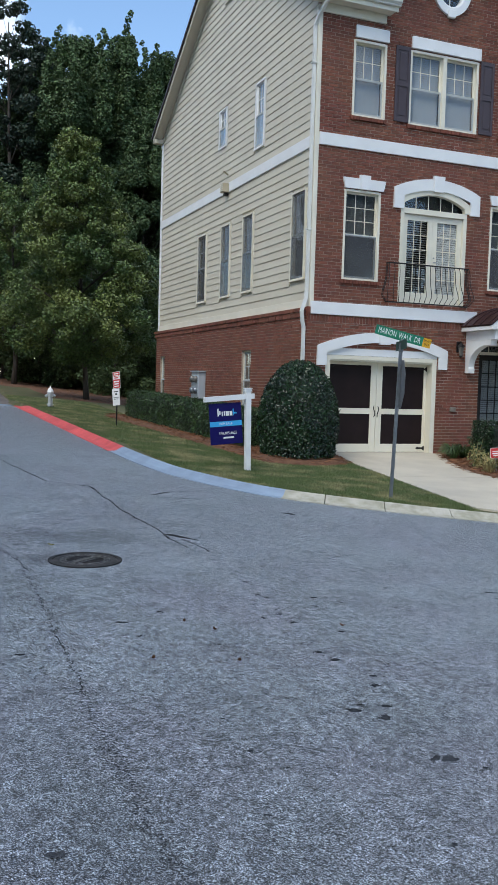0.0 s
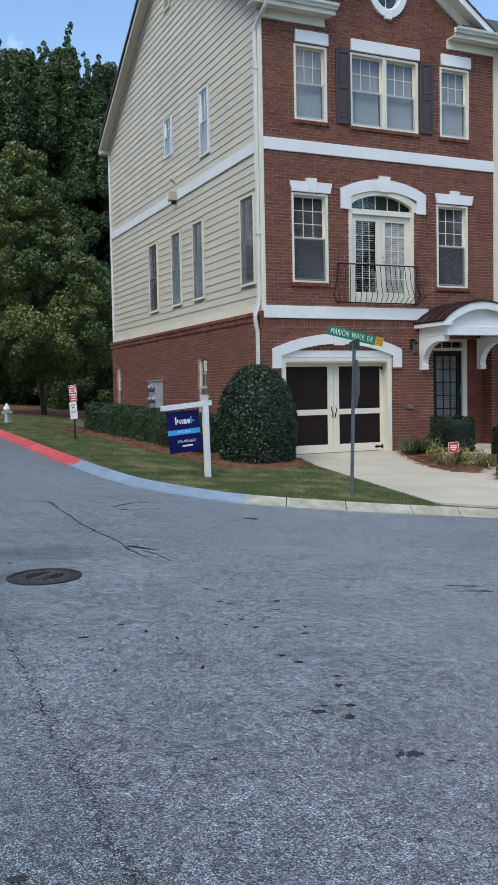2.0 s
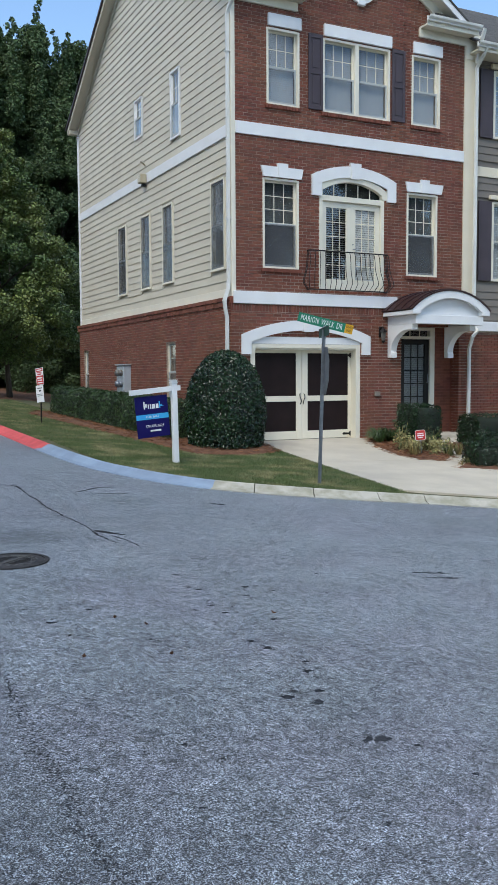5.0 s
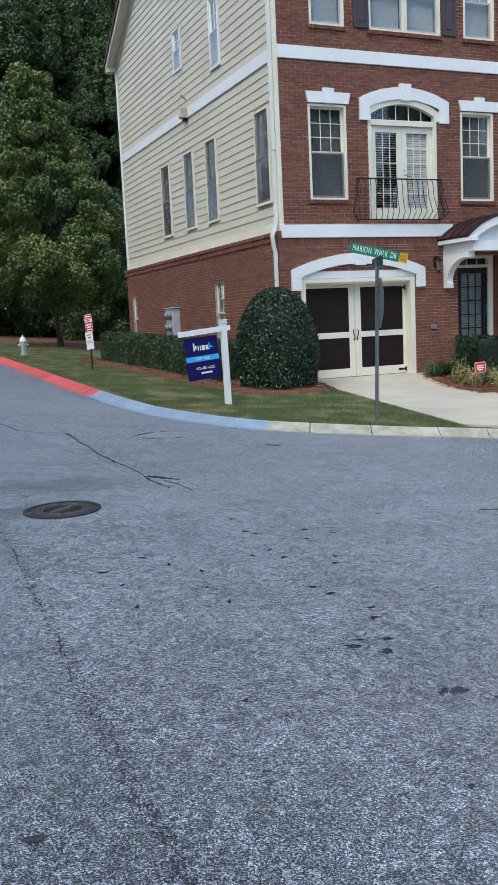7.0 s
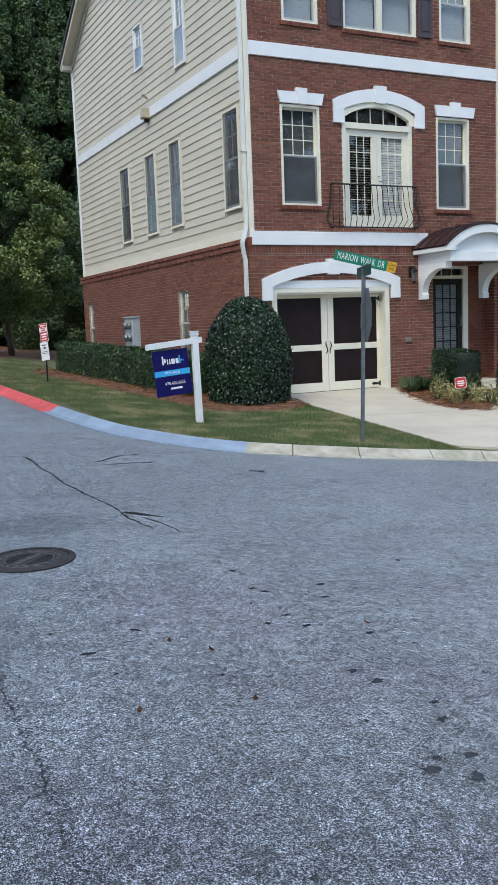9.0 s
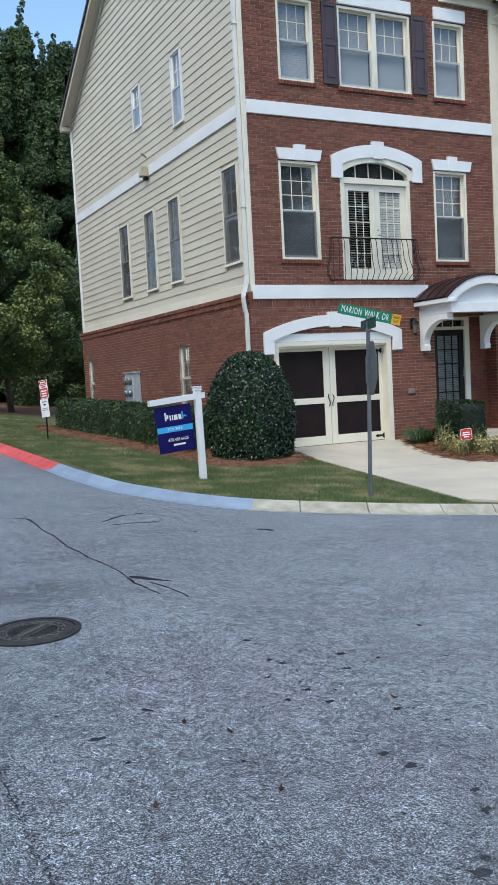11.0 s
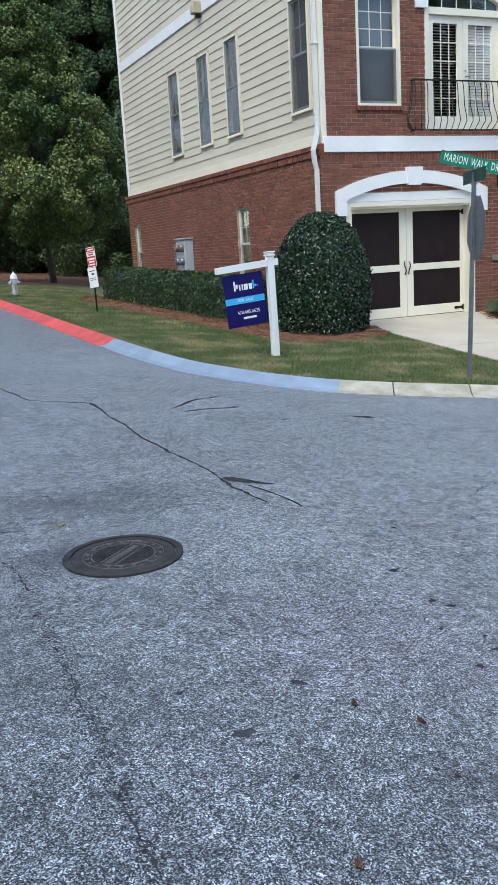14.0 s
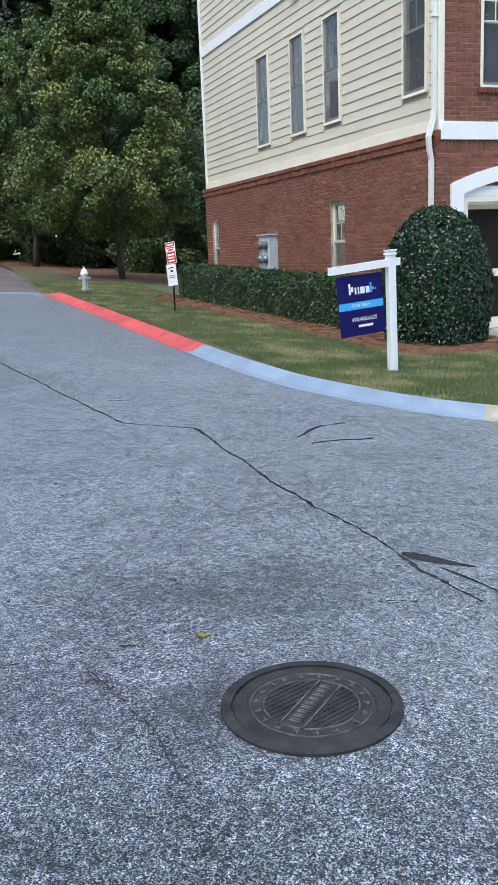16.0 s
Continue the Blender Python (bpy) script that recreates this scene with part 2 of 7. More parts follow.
HYDRANT = material("silver_hydrant", (0.60, 0.62, 0.64), 0.4, metal=0.5, vary=0.08, scale=9, bump=0.1)
BARK = material("bark", (0.085, 0.07, 0.058), 0.95, vary=0.25, scale=5, fine=40, bump=0.9, stretch=(1, 1, 0.25))
LEAF_SHRUB = material("holly_leaf", (0.008, 0.023, 0.010), 0.26, vary=0.1, scale=2, fine=9, bump=0, island=0.5, second=(0.017, 0.044, 0.014))
LEAF_HEDGE = material("hedge_leaf", (0.018, 0.046, 0.013), 0.45, vary=0.1, scale=2, fine=9, bump=0, island=0.5, second=(0.040, 0.080, 0.020))
# second colour paints sunlit yellow-green highlights into the maple leaves
LEAF_MAPLE = material("maple_leaf", (0.066, 0.118, 0.032), 0.55, vary=0.1, scale=0.45, fine=3, bump=0, island=0.5, spread=(0.42, 0.68), second=(0.18, 0.215, 0.055))
LEAF_RUST = material("turning_leaf", (0.18, 0.13, 0.05), 0.6, vary=0.1, scale=0.35, fine=3, bump=0, island=0.45, second=(0.17, 0.10, 0.045))
LEAF_WOOD = material("woodland_leaf", (0.048, 0.086, 0.032), 0.7, vary=0.1, scale=0.2, fine=2, bump=0, island=0.5, second=(0.085, 0.13, 0.045))
LEAF_PINE = material("pine_tuft", (0.022, 0.042, 0.022), 0.6, vary=0.1, scale=0.3, fine=2, bump=0, island=0.4)
# near-black, the shade between the leaves put into a colour
CORE = material("leaf_gap_shade", (0.008, 0.014, 0.007), 0.95, vary=0.2, bump=0.4)
SHINGLE = material("grey_shingle", (0.085, 0.080, 0.074), 0.9, vary=0.2, scale=4, fine=70, bump=0.5)
METALROOF = material("burgundy_metal_roof", (0.050, 0.022, 0.022), 0.45, metal=0.3, vary=0.1, scale=3, bump=0.05)
FALLEN = material("fallen_leaf", (0.20, 0.105, 0.065), 0.8, vary=0.2, scale=20, bump=0.1, rand=0.3)
FALLEN_PALE = material("pale_fallen_leaf", (0.45, 0.40, 0.10), 0.8, vary=0.2, scale=20, bump=0.1)
DRY = material("dry_lily_leaf", (0.30, 0.22, 0.09), 0.8, vary=0.2, scale=3, bump=0, island=0.4, second=(0.06, 0.085, 0.025))
FADED = material("faded_leaf", (0.42, 0.36, 0.16), 0.8, vary=0.2, scale=6, bump=0, island=0.5, second=(0.10, 0.13, 0.045))
LAMPGLASS = material("smoked_lamp_glass", (0.14, 0.13, 0.12), 0.15, vary=0.05, bump=0)
OUTLET = material("weathered_outlet", (0.20, 0.175, 0.15), 0.6, vary=0.1, bump=0.05)
LOUVRE = material("tan_fixture", (0.46, 0.40, 0.28), 0.5, vary=0.08, bump=0.05)


# ---- mesh helpers ----
def part(name, bm, mat, parent=None, label="", smooth=False):
    """Links a bmesh as one mesh object under a thing or a part."""
    me = bpy.data.meshes.new(name)
    bm.to_mesh(me)
    bm.free()
    return part_mesh(name, me, mat, parent, label, smooth)


def part_mesh(name, me, mat, parent=None, label="", smooth=False):
    if not me.materials:
        me.materials.append(mat)
    if smooth:
        me.polygons.foreach_set("use_smooth", [True] * len(me.polygons))
    ob = new(name, me)
    if parent:
        ob.parent = parent
    if label:
        ob["label"] = label
    return ob


def raw(name, verts, faces, mat, parent=None, label=""):
    me = bpy.data.meshes.new(name)
    me.from_pydata([tuple(v) for v in verts], [], [tuple(f) for f in faces])
    me.update()
    return part_mesh(name, me, mat, parent, label)


def empty(name, label="", category="", group="", kind="", at=None):
    ob = new(name)
    ob.empty_display_size = 0.1
    if at is not None:
        ob.matrix_world = at
    return tagged(ob, label, category, group, kind)


def box(bm, x0, y0, z0, x1, y1, z1, bevel=0.0):
    r = bmesh.ops.create_cube(bm, size=1)
    vs = r["verts"]
    bmesh.ops.scale(bm, vec=(abs(x1 - x0), abs(y1 - y0), abs(z1 - z0)), verts=vs)
    bmesh.ops.translate(bm, vec=((x0 + x1) / 2, (y0 + y1) / 2, (z0 + z1) / 2), verts=vs)
    if bevel:
        es = list({e for v in vs for e in v.link_edges})
        bmesh.ops.bevel(bm, geom=es, offset=bevel, segments=1, affect="EDGES")
    return bm


def boxes(*rows, bevel=0.0):
    bm = bmesh.new()
    for r in rows:
        box(bm, *r, bevel=bevel)
    return bm


def prism(points, axis, a, b, bm=None):
    """A closed outline pushed from a to b along an axis; points are the two other coordinates in x, y, z order."""
    bm = bm or bmesh.new()

    def at(p, c):
        q = list(p)
        q.insert("xyz".index(axis), c)
        return q
    lo, hi = [bm.verts.new(at(p, a)) for p in points], [bm.verts.new(at(p, b)) for p in points]
    n = len(points)
    fs = [bm.faces.new(lo), bm.faces.new(hi[::-1])]
    fs += [bm.faces.new((lo[(i + 1) % n], lo[i], hi[i], hi[(i + 1) % n])) for i in range(n)]
    bmesh.ops.recalc_face_normals(bm, faces=fs)
    return bm


def tube(path, r, sides=8, bm=None, radii=None, flat=1.0):
    """A tube along a path of points."""
    bm = bm or bmesh.new()
    path = [Vector(p) for p in path]
    rings = []
    for i, p in enumerate(path):
        t = (path[min(i + 1, len(path) - 1)] - path[max(i - 1, 0)]).normalized()
        u = t.cross(Vector((0, 0, 1)) if abs(t.z) < 0.9 else Vector((0, 1, 0))).normalized()
        w = t.cross(u)
        q = float(radii[i] if radii else r)
        rings.append([bm.verts.new(p + q * (math.cos(2 * math.pi * (k + 0.5) / sides) * u + flat * math.sin(2 * math.pi * (k + 0.5) / sides) * w)) for k in range(sides)])
    fs = []
    for a, b in zip(rings, rings[1:]):
        fs += [bm.faces.new((a[k], a[(k + 1) % sides], b[(k + 1) % sides], b[k])) for k in range(sides)]
    fs += [bm.faces.new(rings[0][::-1]), bm.faces.new(rings[-1])]
    bmesh.ops.recalc_face_normals(bm, faces=fs)
    return bm


def lathe(profile, sides=20, bm=None, centre=(0, 0, 0)):
    """A turned shape from (radius, z) rows, closed at both ends."""
    bm = bm or bmesh.new()
    c = Vector(centre)
    rings = [[bm.verts.new(c + Vector((r * math.cos(2 * math.pi * k / sides), r * math.sin(2 * math.pi * k / sides), z))) for k in range(sides)] for r, z in profile]
    for a, b in zip(rings, rings[1:]):
        for k in range(sides):
            bm.faces.new((a[k], a[(k + 1) % sides], b[(k + 1) % sides], b[k]))
    bm.faces.new(rings[0][::-1]), bm.faces.new(rings[-1])
    return bm


def lettering(text, size, mat, parent, m, align="CENTER", label="", extrude=0.001, squeeze=1.0, gap=(1.0, 1.0)):
    """Words as a thin mesh; m places it under its parent, reading along x with y up."""
    c = bpy.data.curves.new("words", "FONT")
    c.body, c.size, c.align_x, c.align_y, c.extrude, c.resolution_u = text, size, align, "CENTER", extrude, 2
    c.space_character, c.space_word = gap
    o = new("words", c)
    me = bpy.data.meshes.new_from_object(o.evaluated_get(bpy.context.evaluated_depsgraph_get()))
    bpy.data.objects.remove(o)
    me.materials.clear()
    me.transform(m @ Matrix.Diagonal((squeeze, 1, 1, 1)))
    return part_mesh("lettering", me, mat, parent, label)


def smooth01(a, b, x):
    t = min(1.0, max(0.0, (x - a) / (b - a)))
    return t * t * (3 - 2 * t)


# ---- the lie of the land ----
def road_z(x, y):
    """The road: it climbs to the north, falls to the east, and lies flatter round the manhole."""
    y = min(max(y, -40), 70)
    x = min(max(x, -40), 40)
    flat = 0.085 * ((x - 0.545) * 0.94 - (y - 8.06) * 0.34) * math.exp(-((x - 0.545) ** 2 + (y - 8.06) ** 2) / 0.98)
    return -0.714 - 0.0733 * x + 0.0361 * y + flat


def catmull(pts, steps=8):
    pts = [Vector(p) for p in pts]
    out = []
    for i in range(len(pts) - 1):
        p0, p1, p2, p3 = pts[max(i - 1, 0)], pts[i], pts[i + 1], pts[min(i + 2, len(pts) - 1)]
        for s in range(steps):
            t = s / steps
            out.append(0.5 * ((2 * p1) + (p2 - p0) * t + (2 * p0 - 5 * p1 + 4 * p2 - p3) * t * t + (3 * p1 - p0 - 3 * p2 + p3) * t ** 3))
    return out + [pts[-1]]


# back edge of the kerb, from the far end of the red paint round the corner and along the side street
KERB_BACK = [(2.93, 30.7), (3.03, 27.0), (3.13, 23.6), (3.20, 20.6), (3.26, 18.5), (3.33, 16.6), (3.49, 15.05), (3.74, 14.25), (4.08, 13.5), (4.55, 12.92), (5.19, 12.50), (5.86, 12.18), (6.55, 11.88), (7.38, 11.63), (8.62, 11.19), (11.42, 10.2), (16, 8.7), (26, 5.7)]
KERB = [(p.x, p.y) for p in catmull([(*p, 0) for p in KERB_BACK], 10)]


def kerb_y(x):
    for (xa, ya), (xb, yb) in zip(KERB, KERB[1:]):
        if xa <= x <= xb:
            return ya + (yb - ya) * (x - xa) / (xb - xa)
    return KERB[-1][1] if x > KERB[-1][0] else 31.0


def lot_z(x, y):
    """Lawn and drive: just above the kerb, rising to the garage floor."""
    base = road_z(x, y) + 0.085
    w = smooth01(4.6, 7.5, x)
    gain = max(0.0, -0.485 - road_z(min(x, 14), 18.4))
    if y <= 18.4:
        ky = kerb_y(x) if x > 4.7 else 12.6
        t = min(1.0, max(0.0, (y - ky) / (18.4 - ky)))
        return base + w * gain * t
    return base + w * gain * (1 - smooth01(18.4, 30, y))


# ---- ground, road, kerbs ----
def offset_line(line, d):
    out = []
    for i, (x, y) in enumerate(line):
        xa, ya = line[max(i - 1, 0)]
        xb, yb = line[min(i + 1, len(line) - 1)]
        k = math.hypot(xb - xa, yb - ya)
        w = d(i / (len(line) - 1)) if callable(d) else d
        out.append((x + w * (yb - ya) / k, y - w * (xb - xa) / k))
    return out


def kerb_width(f):
    return 0.34 - 0.05 * smooth01(0.6, 0.75, f)


KERB_FRONT = offset_line(KERB, kerb_width)


def inside(x, y, poly):
    hit, n = False, len(poly)
    for i in range(n):
        (xa, ya), (xb, yb) = poly[i], poly[(i + 1) % n]
        if (ya > y) != (yb > y) and x < (xb - xa) * (y - ya) / (yb - ya) + xa:
            hit = not hit
    return hit


LOT = offset_line(KERB, 0.04) + [(60, 0), (60, 400), (4.6, 400), (4.6, 62), (3.45, 47), (2.75, 33), (2.6, 31.0)]


def axis_steps(rows):
    out = []
    for a, b, s in rows:
        out += list(np.arange(a, b, s))
    return out + [rows[-1][1]]


gx = axis_steps([(-900, -100, 200), (-100, -20, 20), (-20, 1.5, 4.3), (1.5, 14.0, 0.2), (14, 30, 2), (30, 100, 14), (100, 900, 200)])
gy = axis_steps([(-900, -100, 200), (-100, -20, 20), (-20, 8, 4), (8, 34, 0.25), (34, 70, 2), (70, 110, 10), (110, 910, 200)])


def ground_z(x, y):
    if inside(x, y, LOT):
        return lot_z(x, y) + 0.012 * noise.noise((x * 1.3, y * 1.3, 0))
    if -9 < x < 40 and y < 70 and y > -60:
        return road_z(x, y) - 0.07
    return road_z(x, y) + 0.05


gv = [(x, y, ground_z(x, y)) for y in gy for x in gx]
gf = [(j * len(gx) + i, j * len(gx) + i + 1, (j + 1) * len(gx) + i + 1, (j + 1) * len(gx) + i) for j in range(len(gy) - 1) for i in range(len(gx) - 1)]
tagged(raw("ground", gv, gf, SOIL), "mown lawn and earth sloping up from the road", "ground", kind="structure")


def flat_sheet(name, outline, mat, lift, thick=0.05, label="", category="", fine=False):
    """A slab with a given outline that lies on the road's plane."""
    bm = bmesh.new()
    top = [bm.verts.new((x, y, road_z(x, y) + lift)) for x, y in outline]
    low = [bm.verts.new((x, y, road_z(x, y) + lift - thick)) for x, y in outline]
    n = len(outline)
    f = [bm.faces.new(top)] + [bm.faces.new((top[i], low[i], low[(i + 1) % n], top[(i + 1) % n])) for i in range(n)]
    bmesh.ops.triangulate(bm, faces=f[:1])
    if fine:
        for axis, (a, b) in enumerate(((-1.2, 2.3), (6.2, 9.9))):
            for c in np.arange(a, b, 0.2):
                co, no = [0, 0, 0], [0, 0, 0]
                co[axis], no[axis] = c, 1
                bmesh.ops.bisect_plane(bm, geom=bm.verts[:] + bm.edges[:] + bm.faces[:], plane_co=co, plane_no=no)
        for v in bm.verts:
            if v.co.z > -40 and math.hypot(v.co.x - 0.545, v.co.y - 8.06) < 4:
                v.co.z = road_z(v.co.x, v.co.y) + lift
    bmesh.ops.recalc_face_normals(bm, faces=bm.faces)
    return tagged(part(name, bm, mat), label, category, kind="structure")


flat_sheet("road", KERB_FRONT + [(26, -30), (-8.5, -30), (-8.5, 29.0), (2.45, 30.45)], ASPHALT, 0, label="worn grey asphalt road with pale stone chips and cracks", category="road", fine=True)
flat_sheet("gutter_strip", [(2.44, 30.47), (-8.5, 29.02), (-8.5, 29.62), (2.66, 31.05)], KERB_BLUE, 0.004, label="blue painted concrete strip across the road", category="gutter")
flat_sheet("road_far", [(2.66, 31.07), (-8.5, 29.64), (-7, 64), (4.4, 62), (3.4, 47), (2.75, 33)], FAR_ROAD, 0.0, label="brownish road surface beyond the blue strip", category="road")

# rolled kerb: rows of (share of the width from the back, height above the road)
PROFILE = [(0.0, 0.02), (0.0, 0.108), (0.05, 0.112), (0.22, 0.10), (0.42, 0.055), (0.62, 0.018), (1.0, 0.006), (1.0, -0.05)]


def kerb_piece(a, b, mat, label):
    bm = bmesh.new()
    rows = []
    for i in range(a, b + 1):
        (xb, yb), (xf, yf) = KERB[i], KERB_FRONT[i]
        fade = 1 - 0.9 * smooth01(4, 0, i)
        rows.append([bm.verts.new((xb + (xf - xb) * s, yb + (yf - yb) * s, road_z(xb, yb) + (road_z(xf, yf) - road_z(xb, yb)) * s + h * (fade if h > 0.03 else 1))) for s, h in PROFILE])
    if mat is KERB_BARE:
        for v0, v1 in zip(rows[-1], rows[-2]):
            v0.co = v0.co + (v1.co - v0.co).normalized() * 0.014
    for p, q in zip(rows, rows[1:]):
        for k in range(len(PROFILE) - 1):
            bm.faces.new((p[k], p[k + 1], q[k + 1], q[k]))
    bm.faces.new(rows[0]), bm.faces.new(rows[-1][::-1])
    bmesh.ops.recalc_face_normals(bm, faces=bm.faces)
    return tagged(part("kerb", bm, mat, smooth=False), label, "kerb", "kerb pieces", "structure")


red_end = min(range(len(KERB)), key=lambda i: abs(KERB[i][1] - 17.97) + (KERB[i][0] > 5) * 9)
blue_end = min(range(len(KERB)), key=lambda i: abs(KERB[i][0] - 4.60) + (KERB[i][1] > 16) * 9)
kerb_piece(0, red_end, KERB_RED, "red painted rolled kerb, no stopping")
kerb_piece(red_end, blue_end, KERB_BLUE, "faded blue painted rolled kerb round the corner")
i = blue_end
for stop in (blue_end + 8, blue_end + 20, blue_end + 33, blue_end + 41, blue_end + 54, len(KERB) - 1):
    stop = min(stop, len(KERB) - 1)
    if stop > i:
        kerb_piece(i, stop, KERB_BARE, "bare weathered concrete rolled kerb")
    i = stop


# ---- drive and front walk: concrete slabs ----
def drive_left(y):
    return 7.47 + 0.62 * (y - 11.9) / 6.5


def slab_parts(parent, cols, rows, gap=0.007):
    for (y0, y1) in rows:
        for c0, c1 in cols:
            bm = bmesh.new()
            nx, ny, grid = 8, 10, []
            for j in range(ny + 1):
                v = j / ny
                row = []
                for k in range(nx + 1):
                    u = k / nx
                    yy = y1 + (y0 - y1) * (1 - v) if y0 is not None else 0
                    xa = (drive_left(yy) if c0 is None else c0) + gap
                    xb = c1 - gap
                    x = xa + (xb - xa) * u
                    ya = (kerb_y(x) + 0.006 if y0 < 0 else y0 + gap)
                    y = ya + (y1 - gap - ya) * v
                    if c0 is None:
                        x = drive_left(y) + gap + (xb - drive_left(y) - gap) * u
                    row.append(bm.verts.new((x, y, lot_z(x, y) + 0.03)))
                grid.append(row)
            top = [bm.faces.new((grid[j][k], grid[j][k + 1], grid[j + 1][k + 1], grid[j + 1][k])) for j in range(ny) for k in range(nx)]
            r = bmesh.ops.extrude_face_region(bm, geom=top)
            bmesh.ops.translate(bm, vec=(0, 0, -0.09), verts=[g for g in r["geom"] if isinstance(g, bmesh.types.BMVert)])
            bmesh.ops.recalc_face_normals(bm, faces=bm.faces)
            part("slab", bm, CONCRETE, parent)


drive = empty("driveway", "pale concrete driveway slabs in front of the garage", "driveway", kind="structure")
slab_parts(drive, [(None, 10.9), (10.9, 15.5)], [(-1, 15.2), (15.2, 18.39)])
part("slab", boxes((7.98, 18.41, lot_z(9.4, 18.4) - 0.1, 10.88, 18.80, lot_z(9.4, 18.4) + 0.028)), CONCRETE, drive)


# ---- planting beds of pine straw ----
def bed(name, outline, label, lift=0.055, step=0.1, needles=0, seed=1):
    xs, ys = [p[0] for p in outline], [p[1] for p in outline]
    n = len(outline)

    def depth(x, y):
        best = 9.0
        for i in range(n):
            (xa, ya), (xb, yb) = outline[i], outline[(i + 1) % n]
            dx, dy = xb - xa, yb - ya
            t = min(1, max(0, ((x - xa) * dx + (y - ya) * dy) / (dx * dx + dy * dy)))
            best = min(best, math.hypot(x - xa - t * dx, y - ya - t * dy))
        return best if inside(x, y, outline) else -best
    ids, verts, faces = {}, [], []
    nx, ny = int((max(xs) - min(xs)) / step) + 3, int((max(ys) - min(ys)) / step) + 3
    for j in range(ny):
        for k in range(nx):
            x, y = min(xs) - step + k * step, min(ys) - step + j * step
            dd = depth(x, y)
            if dd > -1.5 * step:
                ids[j, k] = len(verts)
                bump = 0.02 * noise.noise((x * 4, y * 4, 3)) + 0.012 * noise.noise((x * 13, y * 13, 5))
                verts.append((x, y, lot_z(x, y) - 0.03 + (lift + 0.03 + bump) * smooth01(-0.12, 0.22, dd)))
    for (j, k) in ids:
        q = [(j, k), (j, k + 1), (j + 1, k + 1), (j + 1, k)]
        if all(c in ids for c in q):
            faces.append([ids[c] for c in q])
    ob = tagged(raw(name, verts, faces, MULCH), label, "mulch bed", kind="structure")
    if needles:
        rng = np.random.default_rng(seed)
        nv, nf = [], []
        while len(nf) < needles:
            x, y = rng.uniform(min(xs), max(xs)), rng.uniform(min(ys), max(ys))
            if depth(x, y) < -0.06:
                continue
            a, ln, z = rng.uniform(0, 6.283), rng.uniform(0.05, 0.11), lot_z(x, y) + lift * smooth01(-0.1, 0.2, depth(x, y)) + rng.uniform(0.005, 0.03)
            c, s, b = math.cos(a) * ln, math.sin(a) * ln, len(nv)
            nv += [(x - c, y - s, z - 0.005), (x + c, y + s, z + rng.uniform(-0.01, 0.025)), (x - s * 0.07, y + c * 0.07, z + 0.006)]
            nf.append((b, b + 1, b + 2))
        tagged(raw("pine_straw", nv, nf, NEEDLE), "loose brown pine needles lying on the bed", "pine straw", kind="stuff")
    return ob


BED_SIDE = [(5.0, 27.9), (5.15, 26.4), (5.45, 23.0), (5.72, 20.0), (5.85, 18.2), (5.95, 16.95), (6.35, 16.72), (7.0, 16.55), (7.6, 16.68), (7.92, 17.0), (8.0, 18.36), (7.45, 18.36), (7.45, 27.9)]
BED_DOOR = [(10.96, 18.36), (10.35, 16.9), (10.12, 15.9), (10.25, 15.2), (10.75, 14.95), (11.3, 15.3), (11.75, 16.2), (12.05, 17.4), (12.1, 18.36)]
BED_NEXT = [(10.3, 14.2), (11.3, 15.0), (12.0, 16.0), (12.15, 17.2), (15.5, 17.3), (15.5, 12.9), (12.5, 13.1)]
bed("mulch_bed", BED_SIDE, "pine straw bed under the hedge and clipped shrub", lift=0.11, needles=9000, seed=2)
bed("mulch_bed", BED_DOOR, "pine straw bed between drive and front door", needles=3000, seed=3)
bed("mulch_bed", BED_NEXT, "pine straw bed beside the neighbour's path", needles=2500, seed=4)
BED_TREE = [(4.9, 38.2), (6.0, 37.0), (7.6, 36.8), (9.5, 36.0), (16, 36), (16, 66), (4.6, 66), (3.7, 50), (3.75, 46), (5.2, 45.6)]
bed("mulch_bed", BED_TREE, "brown leaf litter under the trees", lift=0.04, step=0.4, needles=2500, seed=5)

# ---- the lawn's blades ----
rng = np.random.default_rng(11)
LAWN = offset_line(KERB, -0.02)
LAWN = [p for p in LAWN if p[0] < 8.2] + [(8.3, 18.3), (7.4, 18.3), (7.4, 34), (9, 36), (3.6, 46), (2.7, 33)]


def lawn_blades(count, x0, x1, y0, y1, tall):
    v, f = [], []
    tries = 0
    while len(f) < count and tries < count * 6:
        tries += 1
        x, y = rng.uniform(x0, x1), rng.uniform(y0, y1)
        if not inside(x, y, LAWN) or (y < 18.4 and x > drive_left(y) + 0.015) or inside(x, y, BED_SIDE):
            continue
        z, a, h = lot_z(x, y) - 0.005, rng.uniform(0, 6.283), tall * rng.uniform(0.55, 1.15)
        w = 0.0045 + 0.003 * rng.random()
        c, s = math.cos(a), math.sin(a)
        lx, ly = rng.normal(0, 0.4 * h), rng.normal(0, 0.4 * h)
        b = len(v)
        v += [(x - c * w, y - s * w, z), (x + c * w, y + s * w, z), (x + lx, y + ly, z + h)]
        f.append((b, b + 1, b + 2))
    return v, f


v1, f1 = lawn_blades(90000, 3.5, 8.2, 11.8, 19.0, 0.05)
v2, f2 = lawn_blades(50000, 2.6, 6.2, 19.0, 36.0, 0.06)
tagged(raw("grass", v1 + v2, f1 + [tuple(k + len(v1) for k in t) for t in f2], GRASS), "short mown warm-season grass, paler where dry", "grass", kind="stuff")


# ---- the corner townhouse ----
FY, SX, BX, RX, BACK = 18.4, 7.55, 7.47, 13.98, 30.7   # front, siding side, plinth side, right end, rear
FLOOR = lot_z(9.4, 18.4) + 0.03
BASE = -0.75
